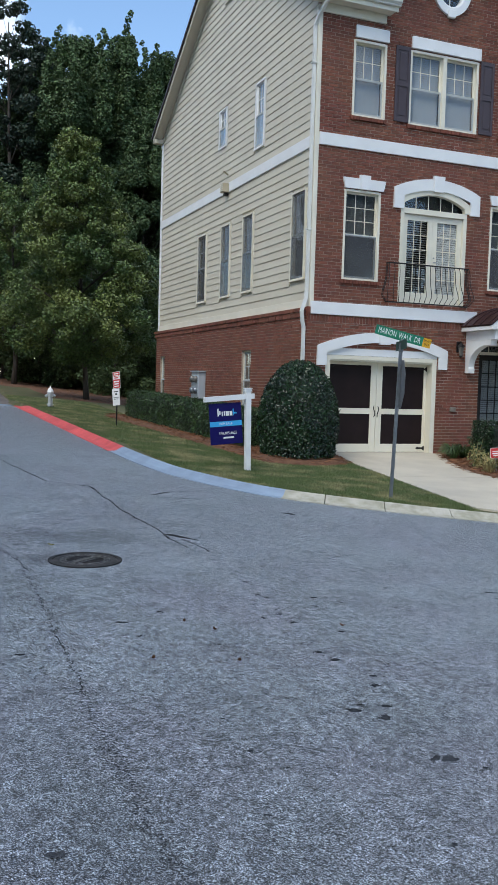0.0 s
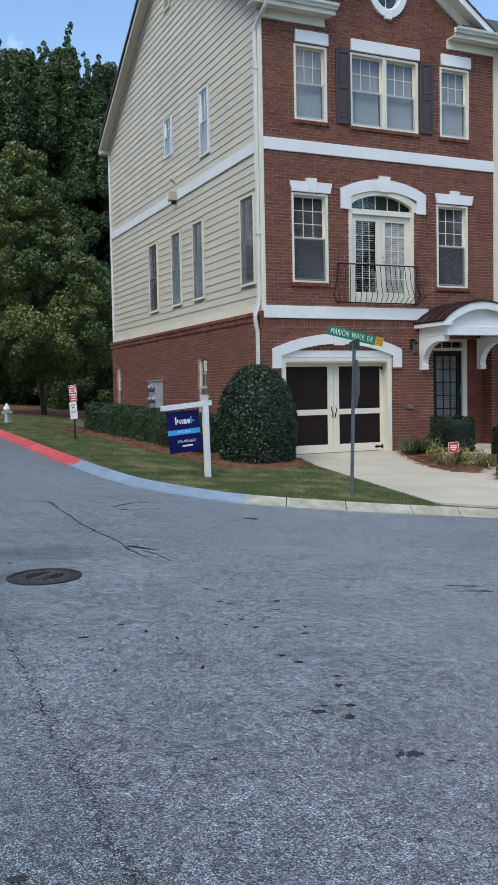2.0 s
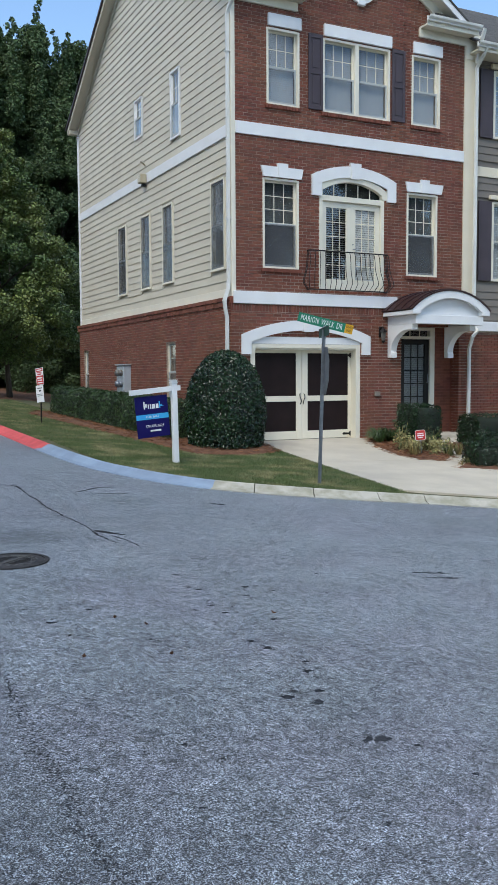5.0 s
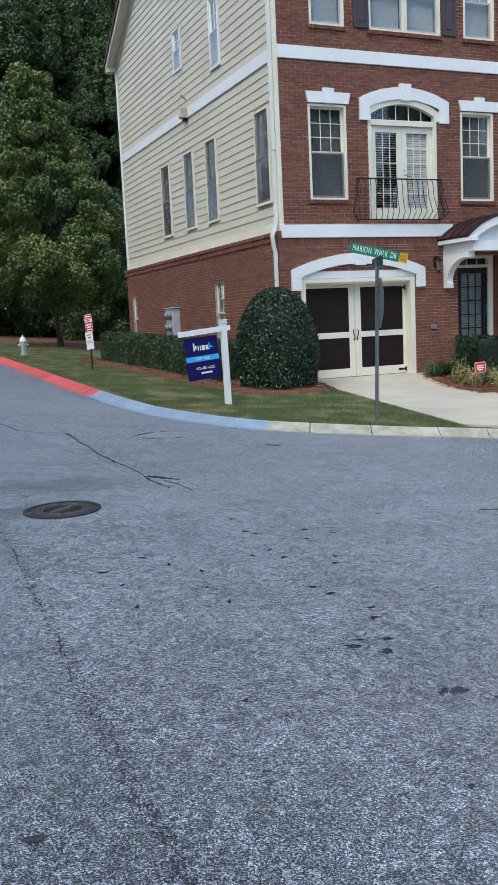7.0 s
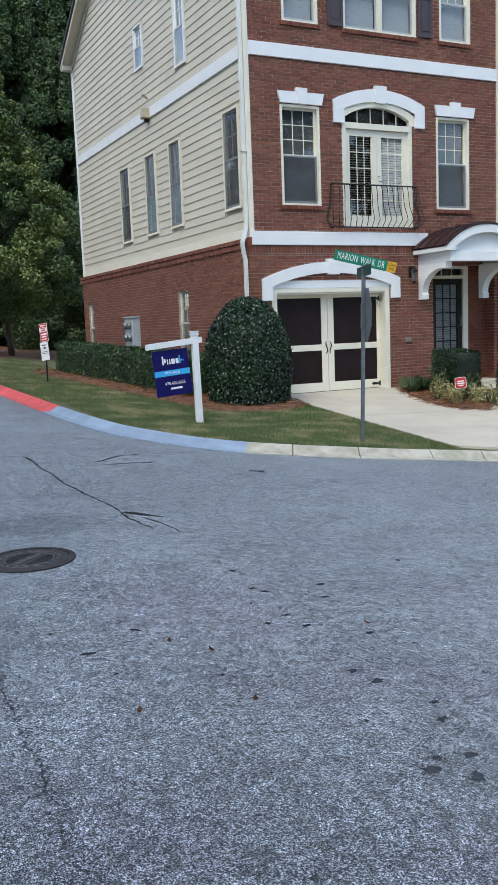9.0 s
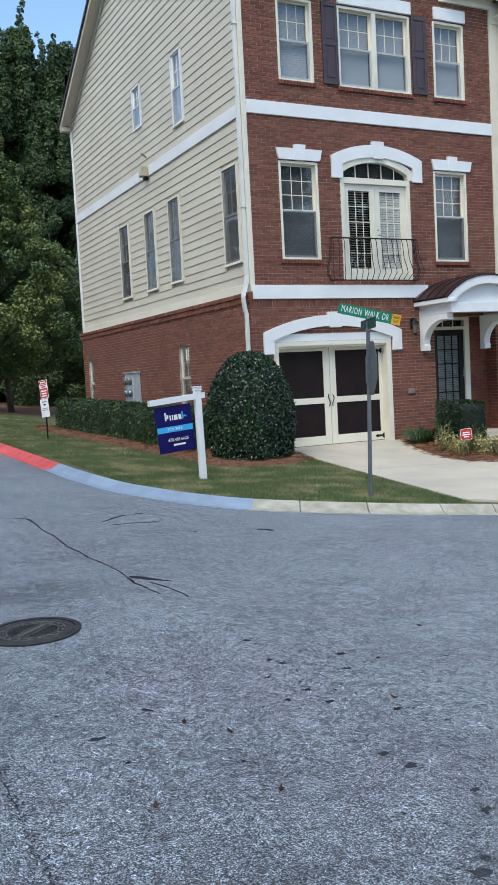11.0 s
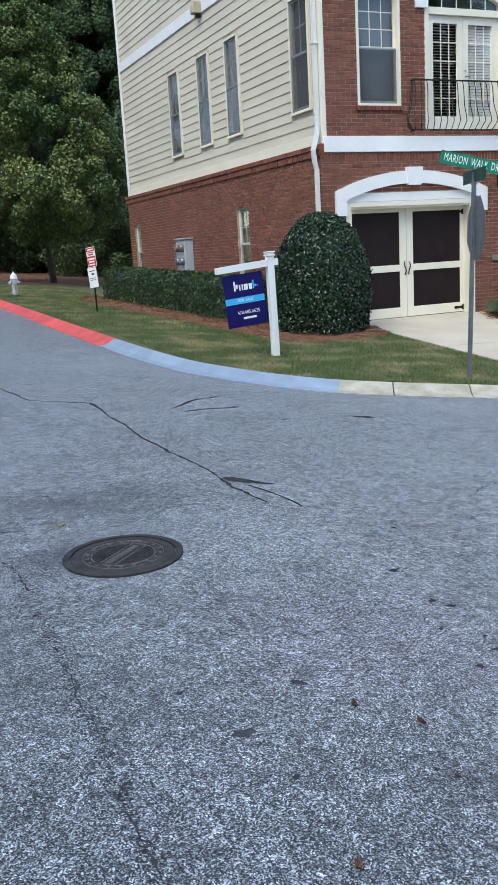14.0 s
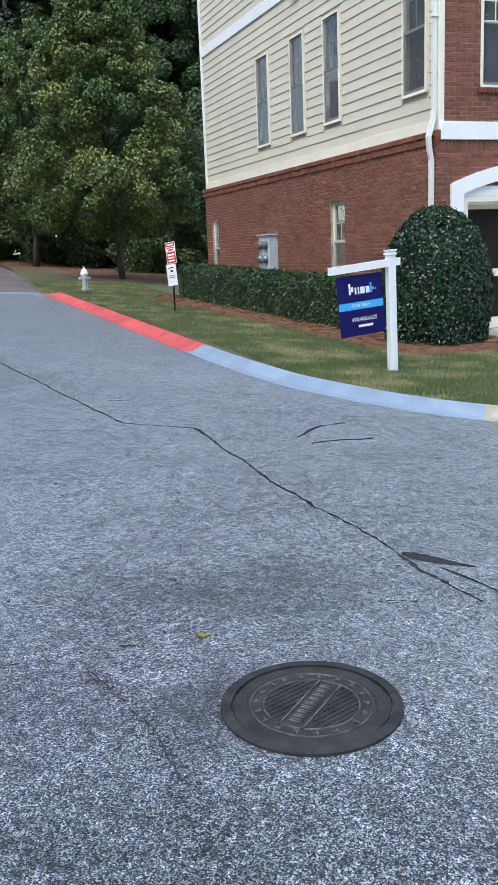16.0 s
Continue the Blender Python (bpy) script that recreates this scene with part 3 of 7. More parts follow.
LEDGE, BAND_A, BAND_B = 2.90, (6.47, 6.74), (2.75, 3.03)
house = empty("townhouse", "three-storey red brick townhouse with beige lap siding and white bands", "house")


def cells(u0, u1, z0, z1, holes):
    """The rectangles left over when holes (u0, u1, z0, z1) are cut from a wall."""
    us = sorted({u0, u1, *[min(max(h[k], u0), u1) for h in holes for k in (0, 1)]})
    zs = sorted({z0, z1, *[min(max(h[k], z0), z1) for h in holes for k in (2, 3)]})
    out = []
    for a, b in zip(us, us[1:]):
        run = None
        for c, d in zip(zs, zs[1:]):
            m, n = (a + b) / 2, (c + d) / 2
            if any(h[0] < m < h[1] and h[2] < n < h[3] for h in holes):
                run = None
            elif run:
                run[3] = d
            else:
                run = [a, b, c, d]
                out.append(run)
    return out


def gable_top(y):
    return 9.55 + 0.615 * min(y - 18.05, 30.6 - y)


FRONT_HOLES = [
    (8.41, 9.23, 7.20, 8.86), (9.87, 11.72, 7.20, 8.86), (12.38, 13.22, 7.20, 8.86),
    (8.30, 9.21, 3.57, 5.57), (12.26, 13.17, 3.57, 5.57), (9.77, 11.58, 3.13, 5.70),
    (7.95, 10.90, BASE, 2.02), (12.10, 13.90, BASE, 2.33)]
SIDE_HOLES = [(18.80, 19.56, 3.57, 5.59), (21.98, 22.71, 3.57, 5.59), (23.68, 24.42, 3.57, 5.59), (25.71, 26.48, 3.57, 5.59),
              (21.43, 22.03, 7.16, 8.82), (24.20, 24.80, 7.80, 8.87)]
LOW_HOLES = [(21.72, 22.38, 0.45, 2.02), (29.62, 30.18, 0.45, 2.02)]
T = 0.25

# wall cores, with the openings through them
part("wall", boxes(*[(a, FY + 0.008, c, b, FY + T, d) for a, b, c, d in cells(SX + 0.02, RX, BASE, 9.75, FRONT_HOLES)]), MORTAR, house, "mortar-jointed brick front wall")
part("wall", boxes(*[(BX + 0.008, a, c, SX + T, b, d) for a, b, c, d in cells(FY + 0.008, BACK, BASE, LEDGE, LOW_HOLES)]), MORTAR, house, "brick plinth wall of the side")
bm = boxes(*[(SX + 0.02, a, c, SX + T, b, d) for a, b, c, d in cells(FY + T, BACK, LEDGE, 9.55, SIDE_HOLES)])
prism([(FY + 0.02, 9.55), (BACK - 0.05, 9.55), (24.33, gable_top(24.33))], "x", SX + 0.02, SX + T, bm)
part("wall", bm, SIDING, house, "sheathing behind the lap siding")
part("wall", boxes((SX + T, BACK - T, BASE, 20.5, BACK, 9.5)), MORTAR, house, "rear wall")
# dark sheets in place of the unlit rooms
part("room_backdrop", boxes((SX + 0.6, FY + 1.2, BASE, RX, FY + 1.25, 9.4), (SX + 1.3, FY + 1.3, BASE, SX + 1.35, BACK - 0.4, 9.4)), INNER, house, "dark sheets behind the windows, coloured as the shade indoors")
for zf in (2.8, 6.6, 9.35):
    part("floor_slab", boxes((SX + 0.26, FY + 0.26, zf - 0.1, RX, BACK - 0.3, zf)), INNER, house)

COURSE, BL, J = 0.0733, 0.203, 0.0115


def brick_rows(u0, u1, z0, z1, holes, clip=None, start=BASE):
    """Running bond: rectangles (u0, u1, z0, z1) of every brick, cut at the openings."""
    out = []
    k0 = int((z0 - start) / COURSE)
    k = k0
    while start + k * COURSE < z1 - 0.01:
        a, b = max(start + k * COURSE, z0), min(start + (k + 1) * COURSE - J, z1)
        mid = (a + b) / 2
        stops = sorted((h[0], h[1]) for h in holes if h[2] - 0.03 < mid < h[3] + 0.0)
        x = u0 - (BL + J) * (0.5 if k % 2 else 0.0)
        while x < u1:
            pieces = [(max(x, u0), min(x + BL, u1))]
            for h0, h1 in stops:
                nxt = []
                for p, q in pieces:
                    if q <= h0 or p >= h1:
                        nxt.append((p, q))
                    else:
                        if p < h0:
                            nxt.append((p, h0))
                        if q > h1:
                            nxt.append((h1, q))
                pieces = nxt
            for p, q in pieces:
                if q - p > 0.008 and (clip is None or clip(p, q, mid)):
                    out.append((p, q, a, b))
            x += BL + J
        k += 1
    return out


def brick_field(rects, place, name="brick_field"):
    """All bricks of one wall as one mesh of separate little blocks, each a hair uneven."""
    v, f = [], []
    r = np.random.default_rng(len(rects))
    for a, b, c, d in rects:
        o, n = r.uniform(-0.0015, 0.0025), len(v)
        e = 0.002
        for u, z, dep in ((a, c, 0.02), (b, c, 0.02), (b, d, 0.02), (a, d, 0.02), (a + e, c + e, -o), (b - e, c + e, -o), (b - e, d - e, -o), (a + e, d - e, -o)):
            v.append(place(u, dep, z))
        f += [(n + 4, n + 5, n + 6, n + 7), (n, n + 1, n + 5, n + 4), (n + 1, n + 2, n + 6, n + 5), (n + 2, n + 3, n + 7, n + 6), (n + 3, n, n + 4, n + 7)]
    ob = raw(name, v, f, BRICK, house)
    bm = bmesh.new()
    bm.from_mesh(ob.data)
    bmesh.ops.recalc_face_normals(bm, faces=bm.faces)
    bm.to_mesh(ob.data)
    bm.free()
    ob["kind"] = "stuff"
    ob["label"] = "red brick in running bond with light mortar joints"
    return ob


def on_front(u, dep, z):
    return (u, FY + dep, z)


def on_low_front(u, dep, z):
    return (u, FY - 0.035 + dep, z)


def on_side(u, dep, z):
    return (BX + dep, u, z)


APEX_X, APEX_Z, GSLOPE = 11.02, 11.42, 0.70


def front_gable(p, q, z):
    m = (p + q) / 2
    oval = ((m - 10.88) / 0.50) ** 2 + ((z - 10.48) / 0.64) ** 2
    return z < 9.62 or (z < APEX_Z - GSLOPE * abs(m - APEX_X) and oval > 1)


up_holes = [(h[0], h[1], h[2], h[3]) for h in FRONT_HOLES[:6]]
brick_field(brick_rows(SX + 0.07, RX, BAND_B[1], BAND_A[0], up_holes), on_front)
brick_field(brick_rows(SX + 0.07, RX, BAND_A[1], 11.5, up_holes, front_gable), on_front)
low = brick_rows(BX, RX, BASE, 2.575, FRONT_HOLES[6:])
low_near = [r for r in low if r[0] < 8.0 and r[2] > 0.5][:150]
brick_field([r for r in low if r not in low_near], on_low_front)
side = brick_rows(FY - 0.035, BACK, BASE, 2.69, LOW_HOLES)
side_near = [r for r in side if r[0] < 20.4 and r[2] > 1.15][:150]
brick_field([r for r in side if r not in side_near], on_side)
part("wall", boxes(*[(a, FY - 0.027, c, b, FY + 0.008, d) for a, b, c, d in cells(BX + 0.006, RX, BASE, 2.74, FRONT_HOLES[6:])]), MORTAR, house, "brick face of the ground storey")
# soldier course under the lower band, and the stepped corbel along the side
x = BX
sold = []
while x < 11.75:
    sold.append((x, x + 0.064, 2.585, 2.74))
    x += 0.0733
brick_field(sold, on_low_front)
y = FY
corb = []
while y < BACK:
    corb.append((y, y + BL, 2.69, 2.80))
    corb.append((y, y + BL, 2.81, 2.895))
    y += BL + J
brick_field(corb, lambda u, dep, z: (BX - (0.045 if z > 2.805 else 0.025) + dep * 2.2, u, z))
brick_field([(FY - 0.06, FY + 0.03, 2.69, 2.80), (FY - 0.06, FY + 0.03, 2.81, 2.895)], on_side)

# front gable wall behind its bricks
bm = bmesh.new()
left_half = [(APEX_X - 2.39, 9.745), (10.88, 9.745)] + [(10.88 - 0.42 * math.sin(a), 10.48 - 0.55 * math.cos(a)) for a in np.linspace(0, math.pi, 17)] + [(10.88, APEX_Z - GSLOPE * 0.14)]
right_half = [(APEX_X + 2.39, 9.745), (APEX_X, APEX_Z), (10.88, APEX_Z - GSLOPE * 0.14)] + [(10.88 + 0.42 * math.sin(a), 10.48 + 0.55 * math.cos(a)) for a in np.linspace(0, math.pi, 17)] + [(10.88, 9.745)]
for poly in (left_half, right_half):
    prism(poly, "y", FY + 0.008, FY + 0.2, bm)
part("wall", bm, MORTAR, house, "brick gable wall")


# ---- trim: bands, corner boards ----
part("trim_band", boxes((SX + 0.065, FY - 0.035, BAND_A[0], RX, FY + 0.02, BAND_A[1]), bevel=0.006), WHITE, house, "white stucco string band")
part("wall", boxes((BX - 0.012, FY - 0.05, 2.742, 7.526, FY + 0.03, 2.905)), BRICK, house, "brick corner beside the band")
part("trim_band", boxes((7.53, FY - 0.07, BAND_B[0], 11.95, FY + 0.02, BAND_B[1]), bevel=0.006), WHITE, house, "white stucco string band")
part("trim_band", boxes((SX - 0.03, FY + 0.1, 6.45, SX + 0.03, BACK - 0.04, 6.71), bevel=0.004), WHITE, house, "white board band across the siding")
part("skirt_board", boxes((SX - 0.03, FY + 0.1, 2.905, SX + 0.03, BACK - 0.04, 3.09), bevel=0.004), CREAM, house, "wide cream skirt board")
part("corner_board", boxes((SX - 0.035, FY - 0.012, 2.9, SX + 0.065, FY + 0.11, 9.45), bevel=0.004), CREAM, house)
part("corner_board", boxes((SX - 0.035, BACK - 0.1, 2.9, SX + 0.06, BACK + 0.03, 9.5), bevel=0.004), WHITE, house)


# ---- lap siding, board by board ----
EXPOSE = 0.185
boards = []
z = 3.09
while z < 14.2:
    top = z + EXPOSE
    if z < 6.45 < top:
        top = 6.45
    if not 6.45 <= z < 6.71:
        if z >= 9.5:
            m = z + 0.02
            half = (gable_top(24.33) - m) / 0.615
            span = [(24.33 - half, 24.33 + half)] if half > 0.1 else []
            span = [(max(a, FY + 0.11), min(b, BACK - 0.1)) for a, b in span]
        else:
            span = [(FY + 0.11, BACK - 0.1)]
        for h0, h1, hz0, hz1 in SIDE_HOLES:
            if hz0 - 0.06 < (z + top) / 2 < hz1 + 0.06:
                span = [piece for a, b in span for piece in ((a, min(b, h0 - 0.05)), (max(a, h1 + 0.05), b)) if piece[1] - piece[0] > 0.02]
        for a, b in span:
            boards.append((a, b, z, top))
    z = 6.71 if z < 6.45 <= top + 1e-6 else top
for a, b, z0, z1 in boards:
    # wedge section: proud at the butt, tucked in at the head
    hi_a, hi_b = a, b
    if z0 >= 9.5:
        hi_a, hi_b = (a + EXPOSE / 0.615 if a > FY + 0.12 else a), (b - EXPOSE / 0.615 if b < BACK - 0.11 else b)
        if hi_b - hi_a < 0.05:
            continue
    verts = [(SX - 0.011, a, z0), (SX - 0.011, b, z0), (SX + 0.006, hi_b, z1), (SX + 0.006, hi_a, z1), (SX + 0.02, a, z0), (SX + 0.02, b, z0), (SX + 0.02, hi_b, z1), (SX + 0.02, hi_a, z1)]
    raw("siding_board", verts, [(0, 3, 2, 1), (0, 1, 5, 4), (1, 2, 6, 5), (3, 7, 6, 2), (0, 4, 7, 3)], SIDING, house)


# ---- roof ----
def sheet(points, thick, mat, name, parent, label=""):
    bm = bmesh.new()
    top = [bm.verts.new(p) for p in points]
    low = [bm.verts.new((p[0], p[1], p[2] - thick)) for p in points]
    n = len(points)
    bm.faces.new(top), bm.faces.new(low[::-1])
    for i in range(n):
        bm.faces.new((top[i], low[i], low[(i + 1) % n], top[(i + 1) % n]))
    bmesh.ops.recalc_face_normals(bm, faces=bm.faces)
    return part(name, bm, mat, parent, label)


RIDGE_Y, RIDGE_Z, XL = 24.33, 13.62, 7.20
roof_z = lambda y: RIDGE_Z - 0.615 * abs(y - RIDGE_Y)
for x0, x1, y0 in ((XL, 9.0, 18.03), (9.0, 13.0, 18.75), (13.0, RX + 0.1, 18.03)):
    sheet([(x0, y0, roof_z(y0)), (x1, y0, roof_z(y0)), (x1, RIDGE_Y, RIDGE_Z), (x0, RIDGE_Y, RIDGE_Z)], 0.06, SHINGLE, "roof_slope", house, "grey asphalt shingle roof")
sheet([(XL, 30.85, roof_z(30.85)), (XL, RIDGE_Y, RIDGE_Z), (RX + 0.1, RIDGE_Y, RIDGE_Z), (RX + 0.1, 30.85, roof_z(30.85))], 0.06, SHINGLE, "roof_slope", house, "grey asphalt shingle roof")
for y0, y1 in ((18.05, RIDGE_Y), (30.83, RIDGE_Y)):
    z0, z1 = roof_z(y0) - 0.065, roof_z(y1) - 0.065
    part("rake_board", prism([(y0, z0), (y1, z1), (y1, z1 - 0.17), (y0, z0 - 0.17)], "x", XL + 0.015, XL + 0.05), SIDING, house, "beige rake board under the roof edge")
    part("rake_soffit", prism([(y0, z0 - 0.12), (y1, z1 - 0.12), (y1, z1 - 0.15), (y0, z0 - 0.15)], "x", XL + 0.05, SX + 0.02), SIDING, house, "beige rake soffit")
    part("frieze_board", prism([(y0, z0 - 0.16), (y1, z1 - 0.16), (y1, z1 - 0.34), (y0, z0 - 0.34)], "x", SX - 0.03, SX + 0.01), SIDING, house)
part("eave_return", boxes((XL + 0.03, BACK - 0.1, 9.36, SX + 0.3, 30.84, 9.50), bevel=0.01), SIDING, house)
for y0, y1 in ((18.0, RIDGE_Y), (30.88, RIDGE_Y)):
    z0, z1 = roof_z(y0) + 0.004, roof_z(y1) + 0.004
    part("drip_edge", prism([(y0, z0), (y1, z1), (y1, z1 - 0.085), (y0, z0 - 0.085)], "x", XL - 0.035, XL - 0.002), SHUTTER, house, "dark shingle edge along the rake")


def gutter(x0, x1, y, z, parent):
    """An ogee gutter along the front eave."""
    out = [(y - 0.13, z), (y - 0.12, z - 0.05), (y - 0.07, z - 0.09), (y - 0.06, z - 0.12), (y, z - 0.12), (y, z), (y - 0.012, z), (y - 0.012, z - 0.105), (y - 0.055, z - 0.105), (y - 0.062, z - 0.085), (y - 0.108, z - 0.045), (y - 0.115, z)]
    return part("gutter", prism(out, "x", x0, x1), PIPE, parent, "painted ogee gutter")


for x0, x1 in ((XL + 0.08, 9.34), (12.58, RX + 0.2)):
    part("soffit", boxes((x0, 18.10, 9.50, x1 - 0.06, FY + 0.0, 9.54)), CREAM, house)
    part("fascia", boxes((x0, 18.07, 9.48, x1 - 0.03, 18.10, 9.68)), CREAM, house)
    part("frieze_board", boxes((x0 + 0.3 if x0 < 9 else x0 - 0.02, FY - 0.06, 9.30, x1 - 0.16, FY - 0.0, 9.50), bevel=0.008), CREAM, house, "cream frieze board below the eave")
    gutter(x0 - 0.02, x1, 18.07, 9.70, house)

# the small front gable
for sgn in (-1, 1):
    xe = APEX_X + sgn * 2.75
    ze = APEX_Z + 0.22 - GSLOPE * 2.75
    top = APEX_Z + 0.22
    sheet([(APEX_X, 18.0, top + 0.05), (xe, 18.0, ze + 0.05), (xe, 19.2, ze + 0.05), (APEX_X, 22.0, top + 0.05)], 0.05, SHINGLE, "roof_slope", house, "shingled roof of the front gable")
    part("rake_board", prism([(APEX_X, top), (xe, ze), (xe, ze - 0.16), (APEX_X, top - 0.18)], "y", 18.02, 18.06), WHITE, house, "white gable rake board")
    part("rake_frieze", prism([(APEX_X, top - 0.12), (xe - sgn * 0.12, ze - 0.04), (xe - sgn * 0.12, ze - 0.29), (APEX_X, top - 0.39)], "y", FY - 0.06, FY - 0.0), CREAM, house, "cream frieze along the gable")
    part("rake_soffit", prism([(APEX_X, top - 0.09), (xe, ze - 0.09), (xe, ze - 0.12), (APEX_X, top - 0.12)], "y", 18.06, FY), CREAM, house)


# ---- windows ----
def quarter_turn(axis):
    """Pose of a window frame of reference: x along the wall, y inwards."""
    return Matrix.Identity(4) if axis == "front" else Matrix(((0, 1, 0, 0), (1, 0, 0, 0), (0, 0, 1, 0), (0, 0, 0, 1)))


def hung_sash(w, z0, z1, x0, y, holder, lights, blind, frame_mat, dark, cover=1.0, screen=0):
    """One double-hung sash pair: frame, meeting rail, panes, muntins and a slatted blind, in the window's own axes."""
    mid = (z0 + z1) / 2
    s = 0.038
    part("sash", boxes((x0, y, mid, x0 + s, y + 0.03, z1), (x0 + w - s, y, mid, x0 + w, y + 0.03, z1), (x0 + s, y, z1 - s, x0 + w - s, y + 0.03, z1), (x0 + s, y, mid, x0 + w - s, y + 0.03, mid + s)), frame_mat, holder)
    part("sash", boxes((x0, y - 0.03, z0, x0 + s, y - 0.003, mid + s * 0.6), (x0 + w - s, y - 0.03, z0, x0 + w, y - 0.003, mid + s * 0.6), (x0 + s, y - 0.03, z0, x0 + w - s, y - 0.003, z0 + s * 1.4), (x0 + s, y - 0.03, mid - s * 0.5, x0 + w - s, y - 0.003, mid + s * 0.6)), SASH, holder, "lower sash behind a grey insect screen")
    for a, b, yy in ((mid + s, z1 - s, y + 0.012), (z0 + s * 1.4, mid - s * 0.5, y - 0.018)):
        p = part("pane", boxes((x0 + s, yy, a, x0 + w - s, yy + 0.005, b)), GLASS, holder)
        p.visible_shadow = False
    if screen:
        part("insect_screen", boxes((x0 + 0.004, y - 0.036, z0 + 0.004, x0 + w - 0.004, y - 0.0335, z1 - 0.004 if screen > 1 else mid)), SCREEN, holder, "dark insect screen")
    nx, nz = lights
    a, b = mid + s, z1 - s
    bars = [(x0 + s + (w - 2 * s) * k / nx - 0.008, y + 0.004, a, x0 + s + (w - 2 * s) * k / nx + 0.008, y + 0.011, b) for k in range(1, nx)]
    bars += [(x0 + s, y + 0.0045, a + (b - a) * k / nz - 0.008, x0 + w - s, y + 0.0105, a + (b - a) * k / nz + 0.008) for k in range(1, nz)]
    for bar in bars:
        part("muntin", boxes(bar), frame_mat, holder)
    if blind:
        v, f = [], []
        zz = z1 - 0.02
        while zz > z1 - (z1 - z0) * cover:
            n = len(v)
            v += [(x0 + 0.02, y + 0.080, zz), (x0 + w - 0.02, y + 0.080, zz), (x0 + w - 0.02, y + 0.075, zz - 0.045), (x0 + 0.02, y + 0.075, zz - 0.045)]
            f.append((n, n + 1, n + 2, n + 3))
            zz -= 0.046
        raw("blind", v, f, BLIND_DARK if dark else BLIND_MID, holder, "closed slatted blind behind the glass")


def window_at(h, axis, plane, lights=(3, 2), double=False, casing=0.055, dark=False, frame=CREAM, sill=True, blind=True, recess=0.07, proud=0.03, sash=None, deep=0.13, screen=0):
    """A window in a wall opening. plane: the wall's outer face."""
    u0, u1, z0, z1 = h
    turn = quarter_turn(axis)
    holder = empty("window", "double-hung window with a cream casing" if axis == "front" else "tall narrow double-hung window in the siding")
    holder.parent = house
    holder.matrix_world = Matrix.Translation((u0, plane, z0) if axis == "front" else (plane, u0, z0)) @ turn
    w, hgt, c = u1 - u0, z1 - z0, casing
    part("frame", boxes((-0.012, -proud, -0.0, c, deep, hgt), (w - c, -proud, 0.0, w + 0.012, deep, hgt), (c, -proud + 0.003, hgt - c, w - c, deep, hgt + 0.012), (c, -proud + 0.003, -0.0, w - c, deep, c)), frame, holder)
    iw = w - 2 * c
    if double:
        part("mullion", boxes((w / 2 - 0.05, -proud + 0.002, c, w / 2 + 0.05, 0.128, hgt - c)), frame, holder)
        for x0 in (c, w / 2 + 0.05):
            hung_sash(iw / 2 - 0.05, c, hgt - c, x0, recess, holder, lights, blind, sash or frame, dark, screen=screen)
    else:
        hung_sash(iw, c, hgt - c, c, recess, holder, lights, blind, sash or frame, dark, screen=screen)
    if sill and axis == "front":
        n = int((w + 0.1) / 0.0733)
        bk = None
        for k in range(n):
            if bk is None:
                bk = part("brick", boxes((-0.05, -0.045, -0.085, -0.05 + 0.87 * (w + 0.1) / n, 0.02, -0.006)), BRICK_ONE, holder).data
            else:
                ob = new("brick", bk)
                ob.parent, ob.location = holder, (k * (w + 0.1) / n, 0, 0)
    elif sill:
        part("sill", boxes((-0.015, -proud - 0.015, -0.022, w + 0.015, 0.02, -0.004)), frame, holder)
    return holder


for k, h in enumerate(FRONT_HOLES[:6]):
    if k == 5:
        continue
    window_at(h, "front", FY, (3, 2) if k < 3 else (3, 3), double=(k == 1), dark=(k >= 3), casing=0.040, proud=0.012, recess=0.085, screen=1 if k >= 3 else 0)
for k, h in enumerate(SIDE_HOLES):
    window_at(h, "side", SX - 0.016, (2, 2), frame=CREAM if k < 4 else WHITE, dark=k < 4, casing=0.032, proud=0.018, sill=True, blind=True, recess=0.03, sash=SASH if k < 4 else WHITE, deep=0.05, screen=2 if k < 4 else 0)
for h in LOW_HOLES:
    window_at(h, "side", BX + 0.06, (2, 2), frame=CREAM, dark=True, blind=False, sill=False, proud=0.0, recess=0.02, sash=SASH, deep=0.06, casing=0.04, screen=0)

# white lintels and keystones
for a, b in ((8.43, 9.28), (9.88, 11.77), (12.40, 13.28)):
    part("lintel", boxes((a, FY - 0.05, 8.90, b, FY + 0.02, 9.17), bevel=0.008), WHITE, house, "white stucco lintel")
for a, b in ((8.24, 9.33), (12.20, 13.34)):
    m = (a + b) / 2
    bm = prism([(a + 0.055, 5.60), (b - 0.055, 5.60), (b, 5.83), (a, 5.83)], "y", FY - 0.045, FY + 0.02)
    part("lintel", bm, WHITE, house, "white splayed lintel with a keystone")
    part("keystone", prism([(m - 0.10, 5.595), (m + 0.10, 5.595), (m + 0.135, 5.91), (m - 0.135, 5.91)], "y", FY - 0.07, FY + 0.018), WHITE, house)


